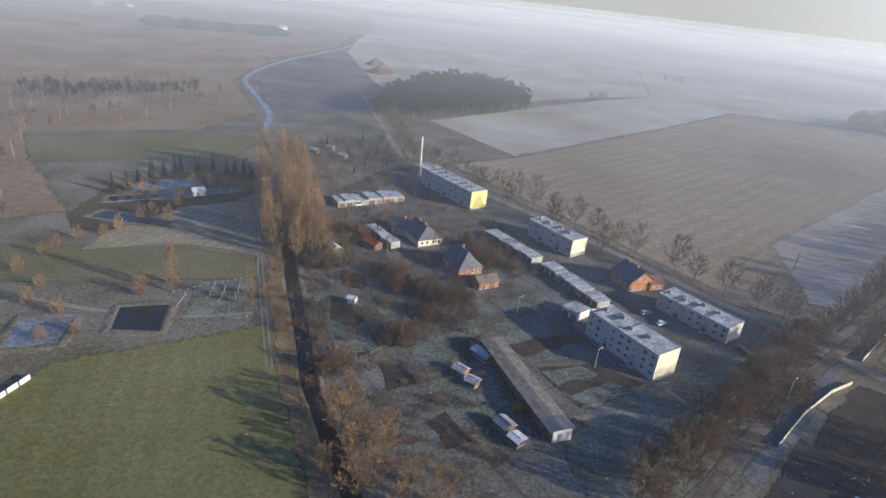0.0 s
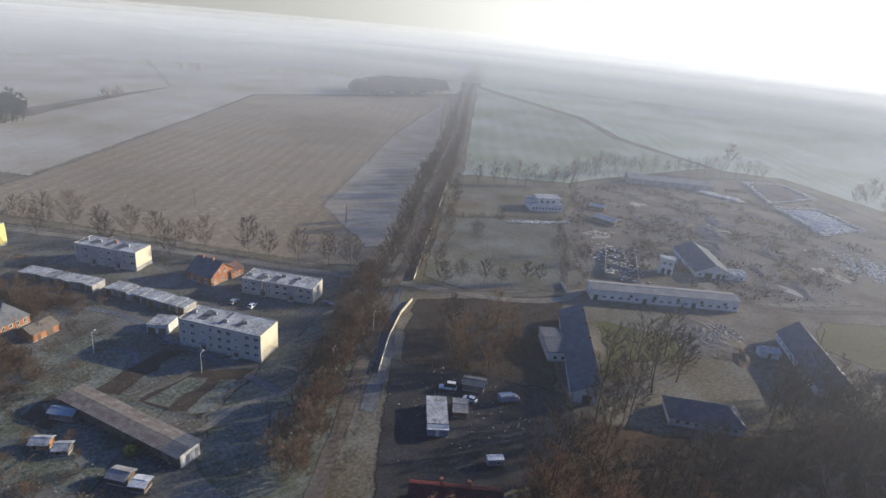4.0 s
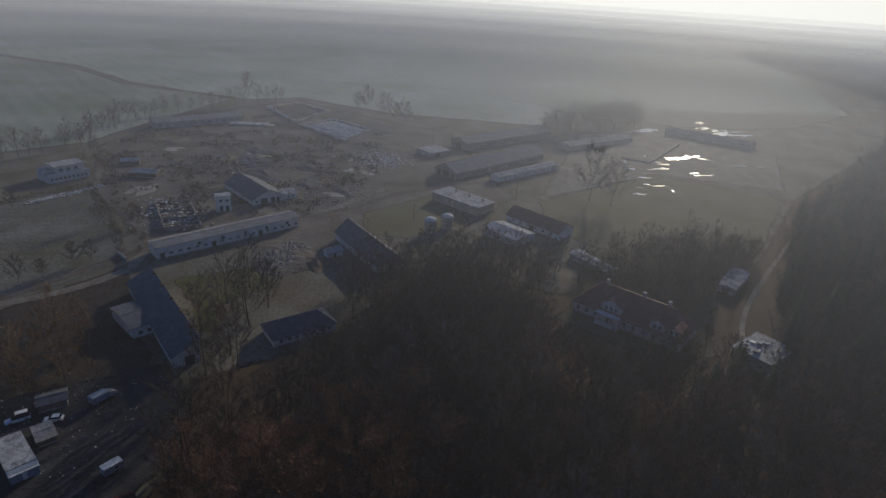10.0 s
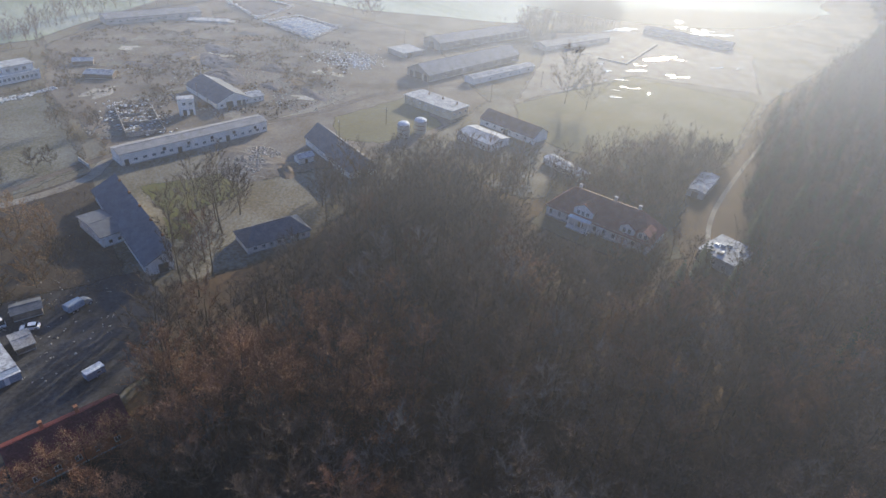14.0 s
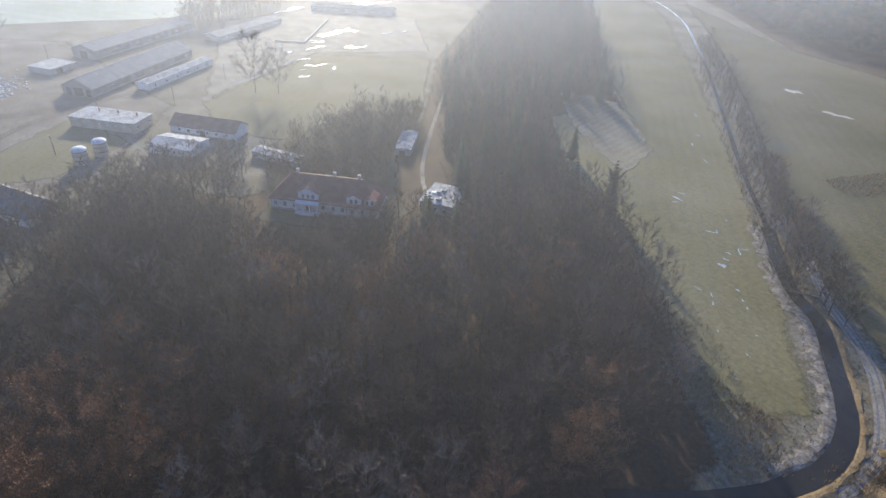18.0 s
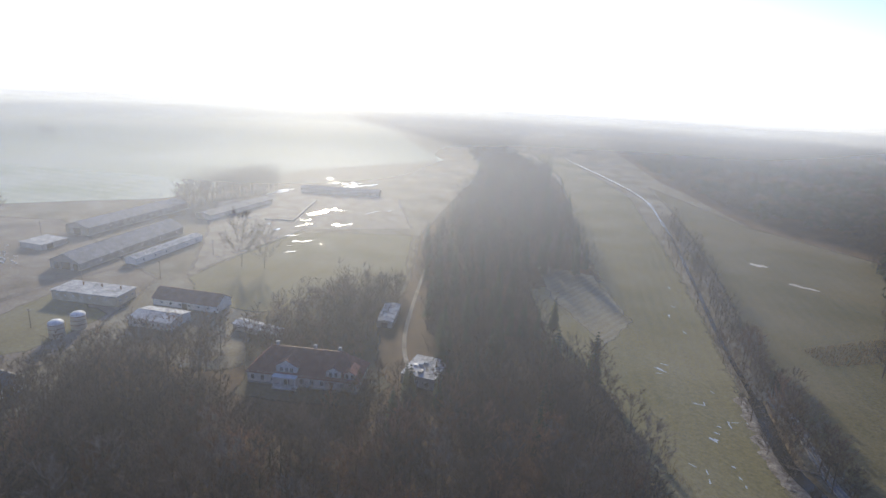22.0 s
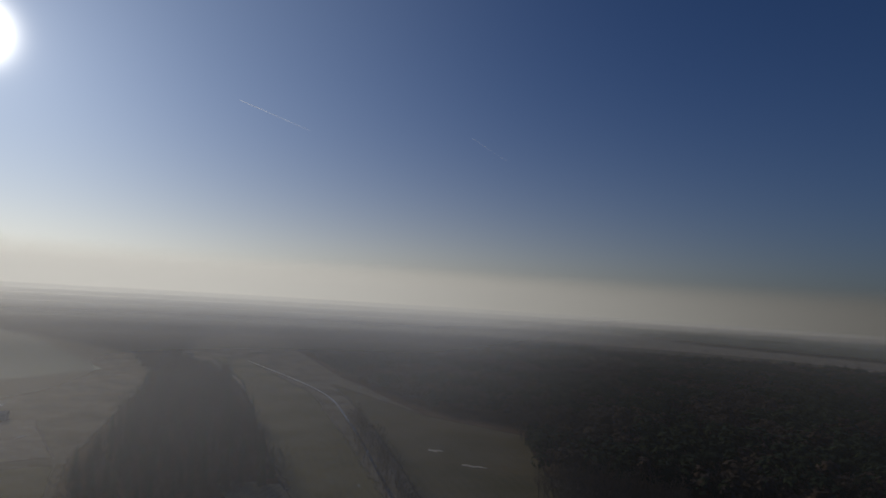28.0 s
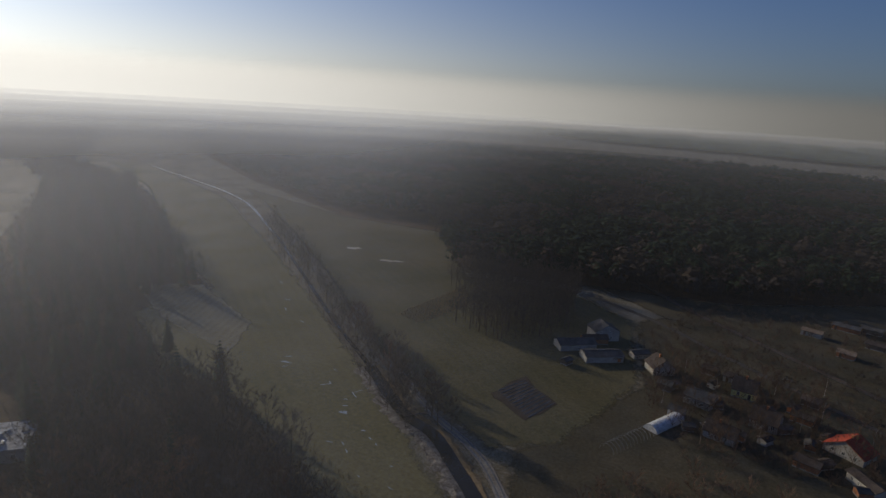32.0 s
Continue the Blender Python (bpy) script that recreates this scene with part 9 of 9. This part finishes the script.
# the railway
RAIL = [(50, -430), (12, -378), (-18, -334), (-44, -304), (-66, -279), (-95, -248), (-140, -205)]
ribbon("railway_bed", RAIL, 5.0, 0.35, M["ballast"], "gravel bed of the railway line", "railway", crown=0.1)
for off in (-0.75, 0.75):
    pts = []
    for i, p in enumerate(RAIL):
        d = (Vector(RAIL[min(i + 1, 6)]) - Vector(RAIL[max(i - 1, 0)])).normalized()
        pts.append((p[0] - d.y * off, p[1] + d.x * off))
    ribbon("rail", pts, 0.16, 0.55, M["rust"], "worn steel rail of the line", "rail", wobble=0.0)
ribbon("station_road", [(30, -330), (-4, -304), (-30, -276), (-52, -254), (-80, -226), (-110, -200)], 4.0, 0.1, M["ballast"], "dim road beside the railway", "road")
woods("settlement_scrub", [p for p in scatter([(-10, -180), (-90, -180), (-130, -300), (-100, -360), (-20, -345), (10, -262)], 5.4, rr) if rr.random() < 0.6], ["lightbush"], "twig", "bare garden bushes among the dim houses", 1.1, seed=17)
for x, y in ((-26, -226), (-52, -214), (-60, -224), (-16, -246), (-48, -242), (-72, -212), (-8, -214), (-66, -250), (-38, -200)):
    plant("birch", x, y, 0.8, "settlement garden trees")
woods("willow_scrub", scatter([(-15, -172), (10, -150), (20, -120), (-60, -120), (-60, -170)], 7.0, rr), ["lightbush"], "thicket", "brown willow scrub by the creek", 1.5, seed=18)
for x, y in ((363, 904), (372, 900), (350, 908), (173, 642), (193, 664), (184, 655), (973, 20), (965, 30)):
    plant("bush", x, y, 3.0, "far field bushes")
for k, (x, y, t) in enumerate(((1193, -2160, 10), (1160, -2190, 40), (1240, -2150, 70), (567, -1229, 30), (-600, 1152, 20), (-560, 1190, 60), (-700, 1170, 15), (-250, 1060, 50), (1010, -2230, 0), (960, -2120, 35))):
    m = pose(x, y, 0, 0, 0, t)
    a, b = m @ Vector((0, 0, 0)), m @ Vector((13, 0, 0))
    house("far_house", (a.x, a.y), (b.x, b.y), 9, 4.5, 8.0, "white", "eternit", "bright white house far off in haze", "house", front=evenly(3, 13, 1.5, 1.6, 1.6))

# ---- contrails, high and far ----
def contrail(az0, el0, az1, el1, wide, label):
    def at(az, el):
        az, el = radians(az), radians(el)
        return Vector((math.sin(az) * math.cos(el), math.cos(az) * math.cos(el), math.sin(el))) * 4600 + Vector((0, 0, 100))
    p, q = at(az0, el0), at(az1, el1)
    bm = bmesh.new()
    for i in range(14):
        a, b = p.lerp(q, i / 14), p.lerp(q, (i + 1) / 14)
        tube(bm, a, b, wide * (1 - 0.04 * i), wide * (0.96 - 0.04 * i), 5)
    return solid("contrail", bm, M["vapour"], label, "contrail", kind="structure")


vp = bpy.data.materials.new("vapour")
vp.use_nodes = True
n, ln = vp.node_tree.nodes, vp.node_tree.links
n.remove(n["Principled BSDF"])
tl, tp, mx = n.new("ShaderNodeBsdfTranslucent"), n.new("ShaderNodeBsdfTransparent"), n.new("ShaderNodeMixShader")
tl.inputs["Color"].default_value = (1, 1, 1, 1)
mx.inputs[0].default_value = 0.22
ln.new(tp.outputs[0], mx.inputs[1])
ln.new(tl.outputs[0], mx.inputs[2])
ln.new(mx.outputs[0], n["Material Output"].inputs["Surface"])
M["vapour"] = vp
contrail(130.5, 16.5, 137.0, 14.7, 3.0, "thin white contrail in the blue sky")
contrail(152.6, 15.3, 156.2, 13.3, 0.9, "faint short contrail in the blue sky")

woods("settlement_thicket", scatter([(-20, -186), (-76, -178), (-84, -200), (-58, -246), (-20, -256), (0, -232), (-4, -206)], 6.2, rr), ["lightroad", "lightbush"], "thicket", "dark bare garden trees round the houses", 0.8, seed=43)
